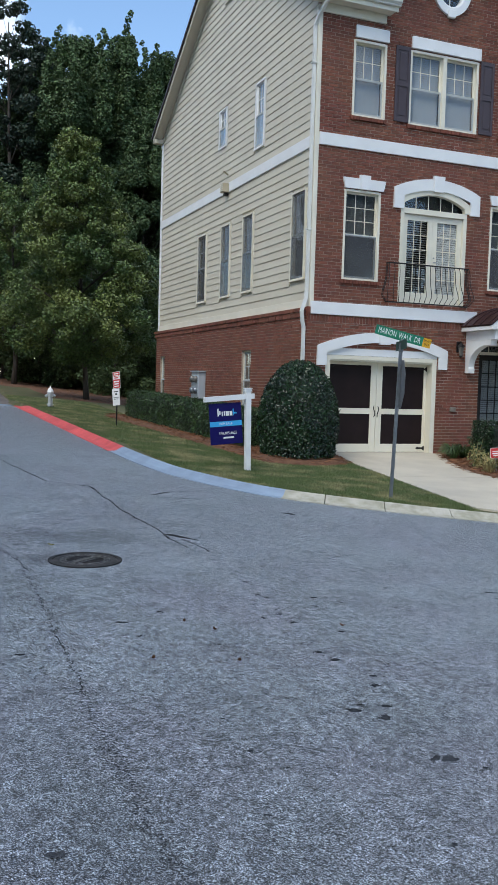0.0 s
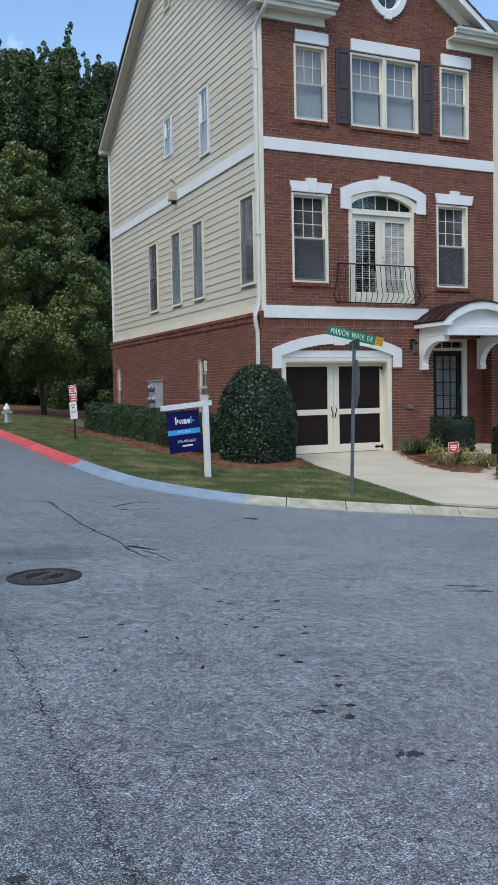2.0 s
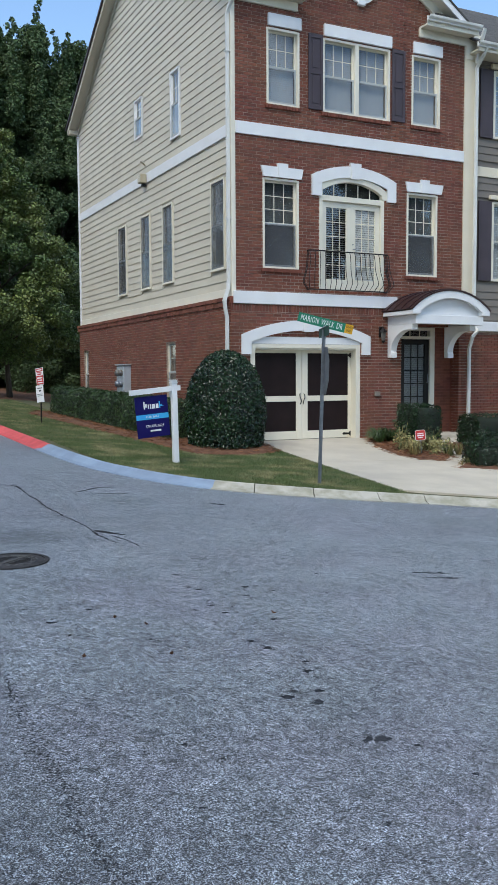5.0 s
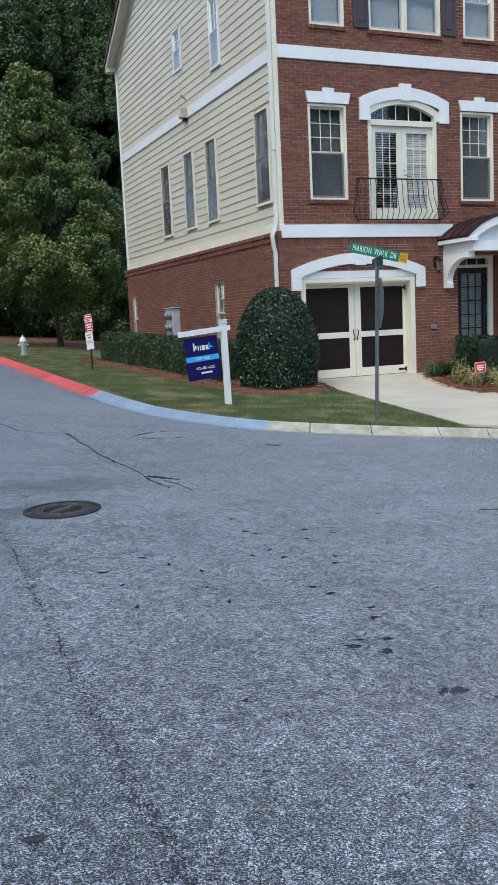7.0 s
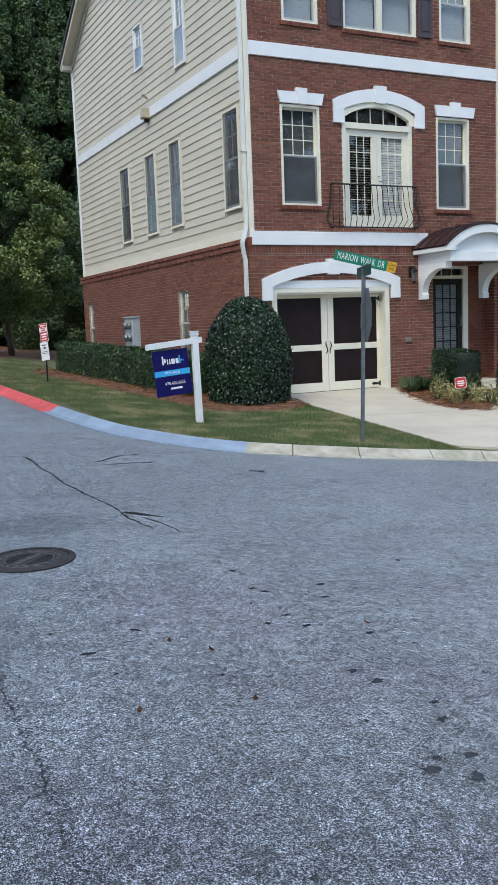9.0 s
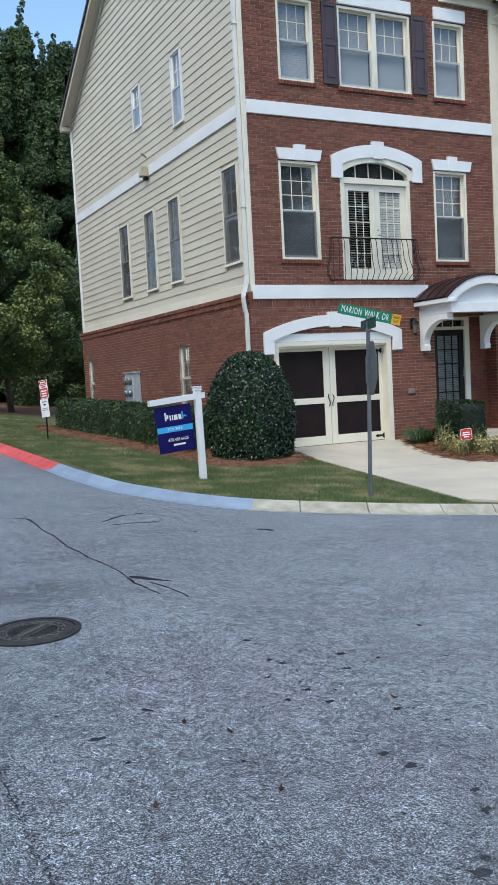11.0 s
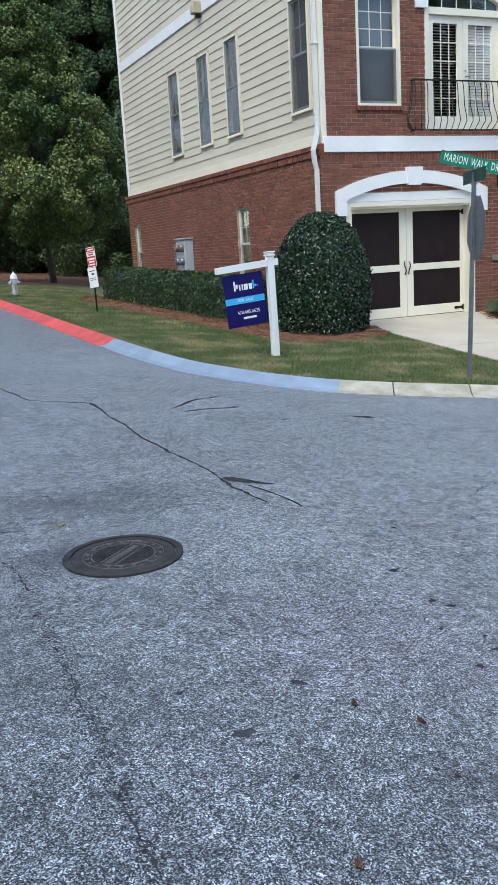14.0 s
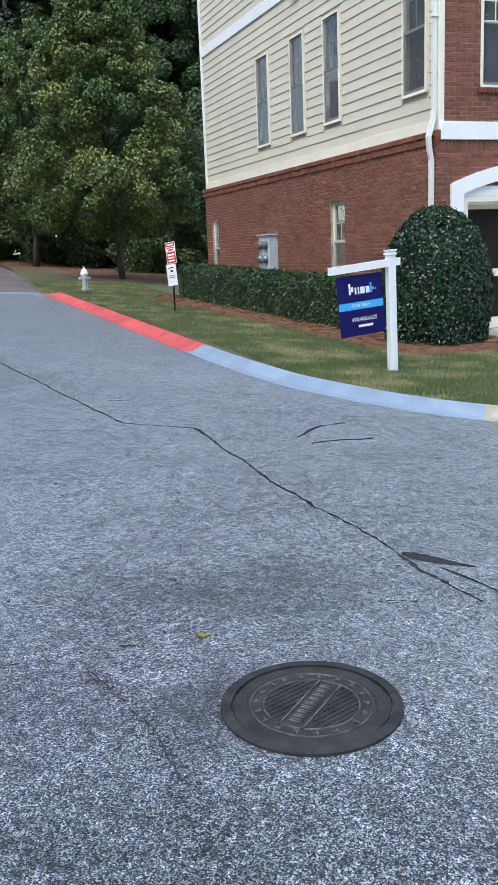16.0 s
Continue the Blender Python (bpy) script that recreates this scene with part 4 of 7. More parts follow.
def arch_band(x0, x1, foot, spring, rise, width, y0, y1, name, parent, mat=WHITE, label="", seg=20, inner_drop=None):
    """A segmental arch surround with short legs."""
    w = (x1 - x0) / 2
    r = (w * w + rise * rise) / (2 * rise)
    a = math.asin(w / r)
    c = ((x0 + x1) / 2, spring + rise - r)
    up = [(c[0] + r * math.sin(t), c[1] + r * math.cos(t)) for t in np.linspace(-a, a, seg)]
    wi = w - width
    ri = r - width * 1.0
    ai = math.asin(min(1, wi / ri))
    lo = [(c[0] + ri * math.sin(t), c[1] + ri * math.cos(t)) for t in np.linspace(ai, -ai, seg)]
    return part(name, prism([(x0, foot)] + up + [(x1, foot), (x1 - width, foot)] + lo + [(x0 + width, foot)], "y", y0, y1), mat, parent, label)


def arch_fill(x0, x1, foot, spring, rise, y0, y1, name, parent, mat, label="", seg=20):
    w = (x1 - x0) / 2
    r = (w * w + rise * rise) / (2 * rise)
    a = math.asin(w / r)
    c = ((x0 + x1) / 2, spring + rise - r)
    return part(name, prism([(x0, foot)] + [(c[0] + r * math.sin(t), c[1] + r * math.cos(t)) for t in np.linspace(-a, a, seg)] + [(x1, foot)], "y", y0, y1), mat, parent, label)


# ---- french doors with a fanlight, and the small iron balcony ----
fd = empty("french_door", "cream french doors under an arched fanlight, closed")
fd.parent = house
arch_band(9.56, 11.91, 5.29, 5.76, 0.27, 0.26, FY - 0.05, FY + 0.02, "arch_surround", house, label="white arched stucco surround")
part("keystone", prism([(10.62, 5.74), (10.86, 5.74), (10.89, 6.10), (10.59, 6.10)], "y", FY - 0.075, FY + 0.018), WHITE, house)
part("frame", boxes((9.77, FY - 0.01, 3.13, 9.86, FY + 0.14, 5.30), (11.49, FY - 0.01, 3.13, 11.58, FY + 0.14, 5.30), (9.77, FY - 0.012, 5.20, 11.58, FY + 0.14, 5.32)), CREAM, fd)
arch_band(9.70, 11.66, 5.325, 5.515, 0.30, 0.15, FY - 0.02, FY + 0.10, "fan_frame", fd, CREAM)
p = arch_fill(9.84, 11.53, 5.33, 5.44, 0.225, FY + 0.055, FY + 0.06, "fanlight_pane", fd, GLASS)
p.visible_shadow = False
# dark sheet behind the fanlight, painted as the unlit inside
arch_fill(9.80, 11.58, 5.325, 5.45, 0.25, FY + 0.16, FY + 0.17, "fan_dark_sheet", fd, INNER)
part("head_panel", boxes((9.775, FY + 0.175, 5.325, 11.575, FY + 0.19, 5.75)), CREAM, fd)
for k in range(1, 5):
    part("muntin", boxes((9.86 + 1.68 * k / 5 - 0.009, FY + 0.045, 5.33, 9.86 + 1.68 * k / 5 + 0.009, FY + 0.054, 5.47 + 0.19 * math.sin(math.pi * k / 5))), CREAM, fd)
for k, (a, b) in enumerate(((9.865, 10.672), (10.678, 11.485))):
    st = 0.125
    part("leaf", boxes((a, FY + 0.05, 3.16, a + st, FY + 0.095, 5.195), (b - st, FY + 0.05, 3.16, b, FY + 0.095, 5.195), (a + st, FY + 0.05, 5.06, b - st, FY + 0.095, 5.195), (a + st, FY + 0.05, 3.16, b - st, FY + 0.095, 3.40)), CREAM, fd, "cream glazed door leaf")
    q = part("pane", boxes((a + st, FY + 0.07, 3.40, b - st, FY + 0.075, 5.06)), GLASS, fd)
    q.visible_shadow = False
    gw = b - a - 2 * st
    bars = [(a + st + gw * i / 3 - 0.008, FY + 0.058, 3.40, a + st + gw * i / 3 + 0.008, FY + 0.068, 5.06) for i in (1, 2)]
    bars += [(a + st, FY + 0.0585, 3.40 + 1.66 * i / 5 - 0.008, b - st, FY + 0.0675, 3.40 + 1.66 * i / 5 + 0.008) for i in range(1, 5)]
    for bar in bars:
        part("muntin", boxes(bar), CREAM, fd)
    v, f, zz = [], [], 5.05
    tilt = 0.008 if k == 0 else 0.048
    while zz > 3.42:
        n = len(v)
        v += [(a + st, FY + 0.105, zz), (b - st, FY + 0.105, zz), (b - st, FY + 0.15 - 0.057 * k, zz - tilt), (a + st, FY + 0.15 - 0.057 * k, zz - tilt)]
        f.append((n, n + 1, n + 2, n + 3))
        zz -= 0.052
    raw("blind", v, f, BLIND, fd, "open blind slats" if k == 0 else "closed white blind slats")
part("handle", tube([(10.72, FY + 0.03, 4.12), (10.72, FY + 0.0, 4.12), (10.78, FY - 0.01, 4.12)], 0.012, 8), GALV, fd, "steel lever handle")
part("lock", lathe([(0.018, 0), (0.018, 0.02)], 12, None, (10.72, FY + 0.03, 4.22)), GALV, fd)

rail = empty("balcony_railing", "black wrought-iron bellied balcony railing")
rail.parent = house


def belly(t):
    """Outward bulge of a baluster from the top rail (t = 0) to the foot (t = 1)."""
    return 0.10 + 0.13 * smooth01(0.15, 0.75, t) - 0.12 * smooth01(0.82, 1.0, t) + 0.02 * math.sin(t * 9)


RZ0, RZ1, RL, RR = 3.13, 4.02, 9.45, 11.62
part("top_rail", tube([(RL, FY, RZ1), (RL, FY - 0.12, RZ1), (RR, FY - 0.12, RZ1), (RR, FY, RZ1)], 0.016, 6), IRON, rail)
part("bottom_rail", tube([(RL, FY, RZ0), (RL, FY - 0.12, RZ0), (RR, FY - 0.12, RZ0), (RR, FY, RZ0)], 0.014, 6), IRON, rail)
nb = 17
for k in range(nb):
    x = RL + (RR - RL) * k / (nb - 1)
    spread = (k / (nb - 1) - 0.5) * 0.16
    part("baluster", tube([(x + spread * (belly(t) - 0.10) / 0.13 + 0.014 * math.sin(6.3 * t), FY - belly(t) - 0.02, RZ1 - (RZ1 - RZ0) * t) for t in np.linspace(0, 1, 13)], 0.0085, 5), IRON, rail)
for x, sg in ((RL, -1), (RR, 1)):
    for yo in (0.02, 0.07):
        part("baluster", tube([(x + sg * (belly(t) - 0.10) * 0.8, FY - yo, RZ1 - (RZ1 - RZ0) * t) for t in np.linspace(0, 1, 13)], 0.0085, 5), IRON, rail)

# ---- oval window in the gable ----
ov = empty("oval_window", "white-framed oval window with four small keystones")
ov.parent = house
bm = bmesh.new()
n = 40
rings = []
for a, b, y in ((0.545, 0.70, FY - 0.0), (0.545, 0.70, FY - 0.06), (0.40, 0.53, FY - 0.06), (0.36, 0.49, FY - 0.03), (0.36, 0.49, FY + 0.12)):
    rings.append([bm.verts.new((10.88 + a * math.cos(2 * math.pi * k / n), y, 10.48 + b * math.sin(2 * math.pi * k / n))) for k in range(n)])
for p, q in zip(rings, rings[1:]):
    for k in range(n):
        bm.faces.new((p[k], p[(k + 1) % n], q[(k + 1) % n], q[k]))
bmesh.ops.recalc_face_normals(bm, faces=bm.faces)
part("frame", bm, WHITE, ov)
for dx, dz, w, h in ((0, 0.66, 0.1, 0.09), (0, -0.66, 0.1, 0.09), (0.52, 0, 0.08, 0.1), (-0.52, 0, 0.08, 0.1)):
    part("keystone", boxes((10.88 + dx - w, FY - 0.085, 10.48 + dz - h, 10.88 + dx + w, FY + 0.0, 10.48 + dz + h), bevel=0.01), WHITE, ov)
# behind the pane a near-black disc gives the indoor shade by colour
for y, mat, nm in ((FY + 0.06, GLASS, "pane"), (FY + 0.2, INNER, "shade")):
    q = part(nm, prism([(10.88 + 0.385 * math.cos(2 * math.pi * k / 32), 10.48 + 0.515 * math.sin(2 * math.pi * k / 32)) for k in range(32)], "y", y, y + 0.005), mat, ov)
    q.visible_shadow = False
part("muntin", boxes((10.87, FY + 0.045, 9.98, 10.89, FY + 0.056, 10.98), (10.5, FY + 0.046, 10.47, 11.26, FY + 0.055, 10.49)), WHITE, ov)

# ---- shutters ----
for a, b in ((9.47, 9.85), (11.78, 12.16)):
    sh = empty("shutter", "dark plum panelled shutter beside the upper window")
    sh.parent = house
    part("stile", boxes((a, FY - 0.04, 7.22, a + 0.06, FY - 0.002, 8.90), (b - 0.06, FY - 0.04, 7.22, b, FY - 0.002, 8.90), bevel=0.004), SHUTTER, sh)
    for zz in (7.22, 8.01, 8.81):
        part("rail", boxes((a + 0.06, FY - 0.04, zz, b - 0.06, FY - 0.002, zz + 0.09), bevel=0.003), SHUTTER, sh)
    part("panel", boxes((a + 0.06, FY - 0.022, 7.31, b - 0.06, FY - 0.002, 8.01), (a + 0.06, FY - 0.022, 8.10, b - 0.06, FY - 0.002, 8.81)), SHUTTER, sh)
    part("panel", boxes((a + 0.10, FY - 0.033, 7.36, b - 0.10, FY - 0.023, 7.96), (a + 0.10, FY - 0.033, 8.15, b - 0.10, FY - 0.023, 8.76), bevel=0.006), SHUTTER, sh)

# ---- garage: arched surround, jambs, carriage doors ----
arch_band(7.72, 11.16, 1.62, 2.06, 0.35, 0.235, FY - 0.085, FY - 0.0, "arch_surround", house, label="white arched stucco garage surround", seg=28)
part("keystone", prism([(9.30, 2.14), (9.58, 2.14), (9.62, 2.47), (9.26, 2.47)], "y", FY - 0.11, FY - 0.01), WHITE, house)
arch_fill(7.935, 10.945, 1.865, 1.90, 0.36, FY - 0.025, FY + 0.04, "tympanum", house, WHITE, "white panel above the garage door", seg=28)
part("head_trim", boxes((7.96, FY - 0.03, 1.77, 10.90, FY + 0.30, 1.86), (7.96, FY - 0.0, 1.73, 10.90, FY + 0.20, 1.768)), CREAM, house)
part("jamb", boxes((7.955, FY - 0.03, FLOOR, 8.07, FY + 0.30, 1.77)), CREAM, house, "cream garage jamb")
part("jamb", boxes((10.78, FY - 0.03, FLOOR, 10.895, FY + 0.30, 1.77)), CREAM, house, "cream garage jamb")
gd = empty("garage_door", "carriage-style garage door, dark panels in white rails, closed")
gd.parent = house
GY = FY + 0.20
for a, b in ((8.07, 9.415), (9.425, 10.78)):
    l0, l1 = (a + 0.075, b - 0.15) if a < 9 else (a + 0.15, b - 0.075)
    part("leaf", boxes((a, GY, FLOOR + 0.01, l0, GY + 0.04, 1.73), (l1, GY, FLOOR + 0.01, b, GY + 0.04, 1.73), (l0, GY, 1.66, l1, GY + 0.04, 1.73), (l0, GY, 0.53, l1, GY + 0.04, 0.66), (l0, GY, FLOOR + 0.01, l1, GY + 0.04, FLOOR + 0.20), bevel=0.003), CREAM, gd, "cream stile-and-rail door leaf")
    for z0, z1 in ((FLOOR + 0.20, 0.53), (0.66, 1.66)):
        part("panel", boxes((l0, GY + 0.018, z0, l1, GY + 0.032, z1)), PANEL, gd, "dark espresso door panel")
    hx = b - 0.045 if a < 9 else a + 0.045
    bend = 1 if a < 9 else -1
    part("handle", tube([(hx + bend * 0.018 * math.sin(math.pi * 2 * t), GY - 0.035 * math.sin(math.pi * t), 0.46 + 0.26 * t) for t in np.linspace(0, 1, 9)], 0.011, 6), IRON, gd, "curved black pull handle")
    ex = a if a < 9 else b
    for zz in (1.62, FLOOR + 0.10):
        s = 1 if a < 9 else -1
        part("hinge", prism([(ex, zz - 0.06), (ex, zz + 0.06), (ex + s * 0.03, zz + 0.05), (ex + s * 0.06, zz + 0.018), (ex + s * 0.20, zz + 0.03), (ex + s * 0.24, zz), (ex + s * 0.20, zz - 0.03), (ex + s * 0.06, zz - 0.018), (ex + s * 0.03, zz - 0.05)], "y", GY - 0.008, GY), IRON, gd, "black spear hinge")
part("garage_back", boxes((7.9, GY + 0.06, BASE, 10.95, GY + 0.07, 2.2)), INNER, house)

# ---- front door in its recess, stoop ----
DY = FY + 0.32
part("reveal", boxes((12.02, FY + 0.02, BASE, 12.10, DY, 2.33), (13.90, FY - 0.02, BASE, 13.98, DY, 2.33)), BRICK, house, "brick reveal of the entry")
part("reveal", boxes((12.02, DY, BASE, 12.24, DY + 0.1, 2.4), (13.37, DY, BASE, 13.95, DY + 0.1, 2.4), (12.24, DY, 2.34, 13.37, DY + 0.1, 2.4)), BRICK, house, "brick beside the front door")
brick_field(brick_rows(13.37, 13.90, BASE, 2.32, []), lambda u, dep, z: (u, DY - 0.012 + dep, z))
brick_field(brick_rows(FY - 0.03, DY - 0.02, BASE, 2.32, []), lambda u, dep, z: (13.895 + dep, u, z))
fdoor = empty("front_door", "black glazed front door with a blind, closed")
fdoor.parent = house
STOOP = -0.33
part("frame", boxes((12.24, DY - 0.05, STOOP, 12.32, DY + 0.08, 2.33), (13.22, DY - 0.05, STOOP, 13.36, DY + 0.08, 2.33), (12.32, DY - 0.05, 2.04, 13.22, DY + 0.08, 2.11), (12.32, DY - 0.05, 2.26, 13.22, DY + 0.08, 2.33)), CREAM, fdoor)
part("transom_pane", boxes((12.32, DY + 0.01, 2.11, 13.22, DY + 0.015, 2.26)), GLASS, fdoor).visible_shadow = False
for k in (1, 2):
    part("muntin", boxes((12.32 + 0.3 * k - 0.012, DY - 0.005, 2.11, 12.32 + 0.3 * k + 0.012, DY + 0.008, 2.26)), CREAM, fdoor)
part("leaf", boxes((12.325, DY, STOOP, 12.45, DY + 0.045, 2.035), (13.09, DY, STOOP, 13.215, DY + 0.045, 2.035), (12.45, DY, 1.91, 13.09, DY + 0.045, 2.035), (12.45, DY, STOOP, 13.09, DY + 0.045, 0.26)), IRON, fdoor)
part("pane", boxes((12.45, DY + 0.02, 0.26, 13.09, DY + 0.025, 1.91)), GLASS, fdoor).visible_shadow = False
for bar in [(12.45 + 0.64 * k / 3 - 0.012, DY + 0.004, 0.26, 12.45 + 0.64 * k / 3 + 0.012, DY + 0.019, 1.91) for k in (1, 2)] + [(12.45, DY + 0.005, 0.26 + 0.33 * k - 0.012, 13.09, DY + 0.018, 0.26 + 0.33 * k + 0.012) for k in range(1, 5)]:
    part("muntin", boxes(bar), IRON, fdoor)
v, f, zz = [], [], 1.90
while zz > 0.28:
    n = len(v)
    v += [(12.45, DY + 0.05, zz), (13.09, DY + 0.05, zz), (13.09, DY + 0.075, zz - 0.045), (12.45, DY + 0.075, zz - 0.045)]
    f.append((n, n + 1, n + 2, n + 3))
    zz -= 0.052
raw("blind", v, f, BLIND, fdoor, "white slatted blind")
part("handle", tube([(13.15, DY - 0.0, 0.95), (13.15, DY - 0.05, 0.95), (13.15, DY - 0.05, 1.15)], 0.014, 8), GALV, fdoor)
part("stoop", boxes((12.12, FY - 0.55, BASE, 13.88, DY, STOOP - 0.002), bevel=0.01), CONCRETE, house, "concrete stoop")

# ---- portico: arched metal roof on curved brackets ----
PX0, PX1, PY = 11.55, 13.84, 17.2
por = empty("portico", "white portico with a barrel-arched burgundy metal roof")
por.parent = house
w = (PX1 - PX0) / 2
rise = 0.46
R = (w * w + rise * rise) / (2 * rise)
A = math.asin(w / R)
pc = ((PX0 + PX1) / 2, 2.64 + rise - R)


def arc(r, a, n=24):
    return [(pc[0] + r * math.sin(t), pc[1] + r * math.cos(t)) for t in np.linspace(-a, a, n)]


part("roof", prism(arc(R + 0.05, A) + arc(R + 0.015, A)[::-1], "y", PY - 0.04, FY - 0.0), METALROOF, por, "burgundy standing-seam metal roof")
for yy in (PY + 0.06, PY + 0.36, PY + 0.66, PY + 0.96):
    part("seam", prism(arc(R + 0.075, A) + arc(R + 0.045, A)[::-1], "y", yy, yy + 0.014), METALROOF, por)
part("arch_fascia", prism(arc(R + 0.012, A) + arc(R - 0.16, A * 0.93)[::-1], "y", PY - 0.02, PY + 0.06), WHITE, por, "white arched fascia")
part("tympanum", prism(arc(R - 0.1, A * 0.93) + [(PX1 - 0.2, 2.5), (PX0 + 0.2, 2.5)], "y", PY + 0.13, PY + 0.17), WHITE, por)
for x0 in (PX0, PX1 - 0.24):
    part("eave_return", boxes((x0, PY - 0.03, 2.545, x0 + 0.24, FY, 2.64), bevel=0.008), WHITE, por)
part("beam", boxes((PX0 + 0.14, PY + 0.04, 2.33, PX1 - 0.14, PY + 0.20, 2.54), (PX0 + 0.14, PY + 0.20, 2.33, PX0 + 0.30, FY, 2.54), (PX1 - 0.30, PY + 0.20, 2.33, PX1 - 0.14, FY, 2.54), bevel=0.006), WHITE, por, "white boxed beam")
part("ceiling_panel", boxes((PX0 + 0.3, PY + 0.2, 2.42, PX1 - 0.3, FY, 2.45)), CREAM, por)
for x0 in (PX0 + 0.14, PX1 - 0.42):
    out = [(FY - 0.035, 1.56), (FY - 0.19, 1.56), (FY - 0.19, 1.67)]
    out += [(FY - 0.165 - 0.70 * (1 - math.cos(t)), 1.68 + 0.53 * math.sin(t)) for t in np.linspace(0.05, math.pi / 2, 10)]
    out += [(PY + 0.20, 2.20), (PY + 0.20, 2.329), (FY - 0.55, 2.329)]
    out += [(FY - 0.035, 2.329)]
    part("bracket", prism(out, "x", x0, x0 + 0.17), WHITE, por, "white curved bracket")

# ---- rainwater pipes ----


def downspout(path, parent, mat=PIPE):
    return part("downspout", tube(path, 0.052, 4, flat=0.85), mat, parent, "painted square downspout")


downspout([(SX + 0.0, 18.00, 9.60), (SX - 0.0, 18.06, 9.42), (SX - 0.06, 18.36, 9.18), (SX - 0.085, FY + 0.06, 9.0), (SX - 0.085, FY + 0.06, 3.25), (SX - 0.11, FY + 0.04, 3.08), (BX - 0.14, FY - 0.0, 2.80), (BX - 0.10, FY + 0.03, 2.58), (BX - 0.06, FY + 0.04, 2.45), (BX - 0.06, FY + 0.04, -0.42)], house)
for zz in (8.2, 4.6, 1.2):
    xx, yy = (SX - 0.085, FY + 0.06) if zz > 3 else (BX - 0.06, FY + 0.04)
    part("strap", boxes((xx - 0.055, yy - 0.055, zz, xx + 0.06, yy + 0.055, zz + 0.03)), PIPE, house)
downspout([(RX + 0.22, 17.90, 9.62), (RX + 0.22, 18.0, 9.40), (RX + 0.28, 18.2, 9.2), (RX + 0.28, 18.26, 8.9)], house)

# ---- things fixed to the walls ----
lamp = empty("wall_lantern", "black wall lantern with smoked glass beside the garage", "lantern")
LX, LY = 11.47, FY - 0.035
part("backplate", boxes((LX - 0.05, LY - 0.02, 2.05, LX + 0.05, LY, 2.3), bevel=0.006), IRON, lamp)
part("arm", tube([(LX, LY - 0.01, 2.24), (LX, LY - 0.09, 2.30), (LX, LY - 0.13, 2.26)], 0.012, 6), IRON, lamp)
part("glass", lathe([(0.045, 1.97), (0.075, 2.17)], 6, None, (LX, LY - 0.13, 0)), LAMPGLASS, lamp)
part("cap", lathe([(0.10, 2.17), (0.07, 2.22), (0.02, 2.27), (0.008, 2.30)], 6, None, (LX, LY - 0.13, 0)), IRON, lamp)
part("base", lathe([(0.012, 1.91), (0.035, 1.94), (0.05, 1.97)], 6, None, (LX, LY - 0.13, 0)), IRON, lamp)
tap = empty("outlet_box", "small grey weatherproof outlet box on the brick", "outlet")
part("cover", boxes((11.30, LY - 0.05, 0.62, 11.46, LY, 0.74), bevel=0.012), OUTLET, tap)

meter = empty("meter_box", "grey electric meter cabinet with round meters on the brick", "meter box")
part("cabinet", boxes((7.24, 25.25, 0.45, BX, 25.92, 1.47), bevel=0.012), METERGREY, meter)
part("lid", boxes((7.20, 25.22, 1.47, BX, 25.95, 1.50)), METERGREY, meter)
for yy, zz in ((25.42, 1.25), (25.74, 1.25), (25.42, 0.92), (25.74, 0.92)):
    bm = lathe([(0.10, 0), (0.10, 0.05), (0.085, 0.09), (0.04, 0.11)], 16)
    bm.transform(Matrix.Translation((7.24, yy, zz)) @ Matrix.Rotation(-math.pi / 2, 4, "Y"))
    part("meter", bm, LAMPGLASS if zz > 1 else GALV, meter, "round glass electric meter")
part("conduit", tube([(7.40, 25.6, 0.45), (7.40, 25.6, lot_z(7.4, 25.6) - 0.05)], 0.035, 8), METERGREY, meter)

flood = empty("flood_light", "tan louvred flood light on the siding band", "flood light")
part("housing", boxes((7.34, 23.84, 6.44, 7.52, 24.08, 6.68), bevel=0.01), LOUVRE, flood)
for k in range(4):
    part("louvre", boxes((7.325, 23.86, 6.465 + k * 0.052, 7.34, 24.06, 6.495 + k * 0.052)), CREAM, flood)
part("bracket", boxes((7.42, 23.9, 6.36, 7.53, 24.02, 6.42)), IRON, flood)
part("arm", tube([(7.53, 24.0, 6.95), (7.38, 23.9, 7.0), (7.36, 23.85, 6.97)], 0.025, 6), LOUVRE, flood, "small sensor above the flood light")

vent = empty("gable_vent", "small beige gable vent high in the siding", "vent")
part("frame", boxes((7.50, 24.05, 11.75, 7.54, 24.12, 12.25), (7.50, 24.48, 11.75, 7.54, 24.55, 12.25), (7.50, 24.12, 12.18, 7.54, 24.48, 12.25), (7.50, 24.12, 11.75, 7.54, 24.48, 11.82)), SIDING, vent)
# near-black sheet painted as the shade inside the vent
part("backing", boxes((7.529, 24.115, 11.80, 7.534, 24.485, 12.20)), INNER, vent, "dark sheet set in for the shade behind the slats")
for k in range(6):
    part("slat", boxes((7.51, 24.12, 11.84 + k * 0.06, 7.528, 24.48, 11.862 + k * 0.06)), SIDING, vent)


# ---- the next townhouse ----
NB = empty("neighbour_townhouse", "adjoining townhouse with taupe lap siding and plum shutters", "house")
NX, NY = 14.40, 18.55
NH = [(15.05, 15.95, 7.2, 8.9), (15.05, 15.95, 3.57, 5.6)]
part("pilaster", boxes((RX, FY - 0.03, 2.35, RX + 0.20, FY + 0.3, 9.3), (RX + 0.20, FY - 0.01, 2.35, NX, FY + 0.3, 9.3)), TAN, NB, "tan corner pilaster between the houses")
part("wall", boxes(*[(a, NY + 0.02, c, b, NY + 0.25, d) for a, b, c, d in cells(NX, 20.5, 2.5, 9.4, NH)]), SIDING_GREY, NB)
z = 2.55
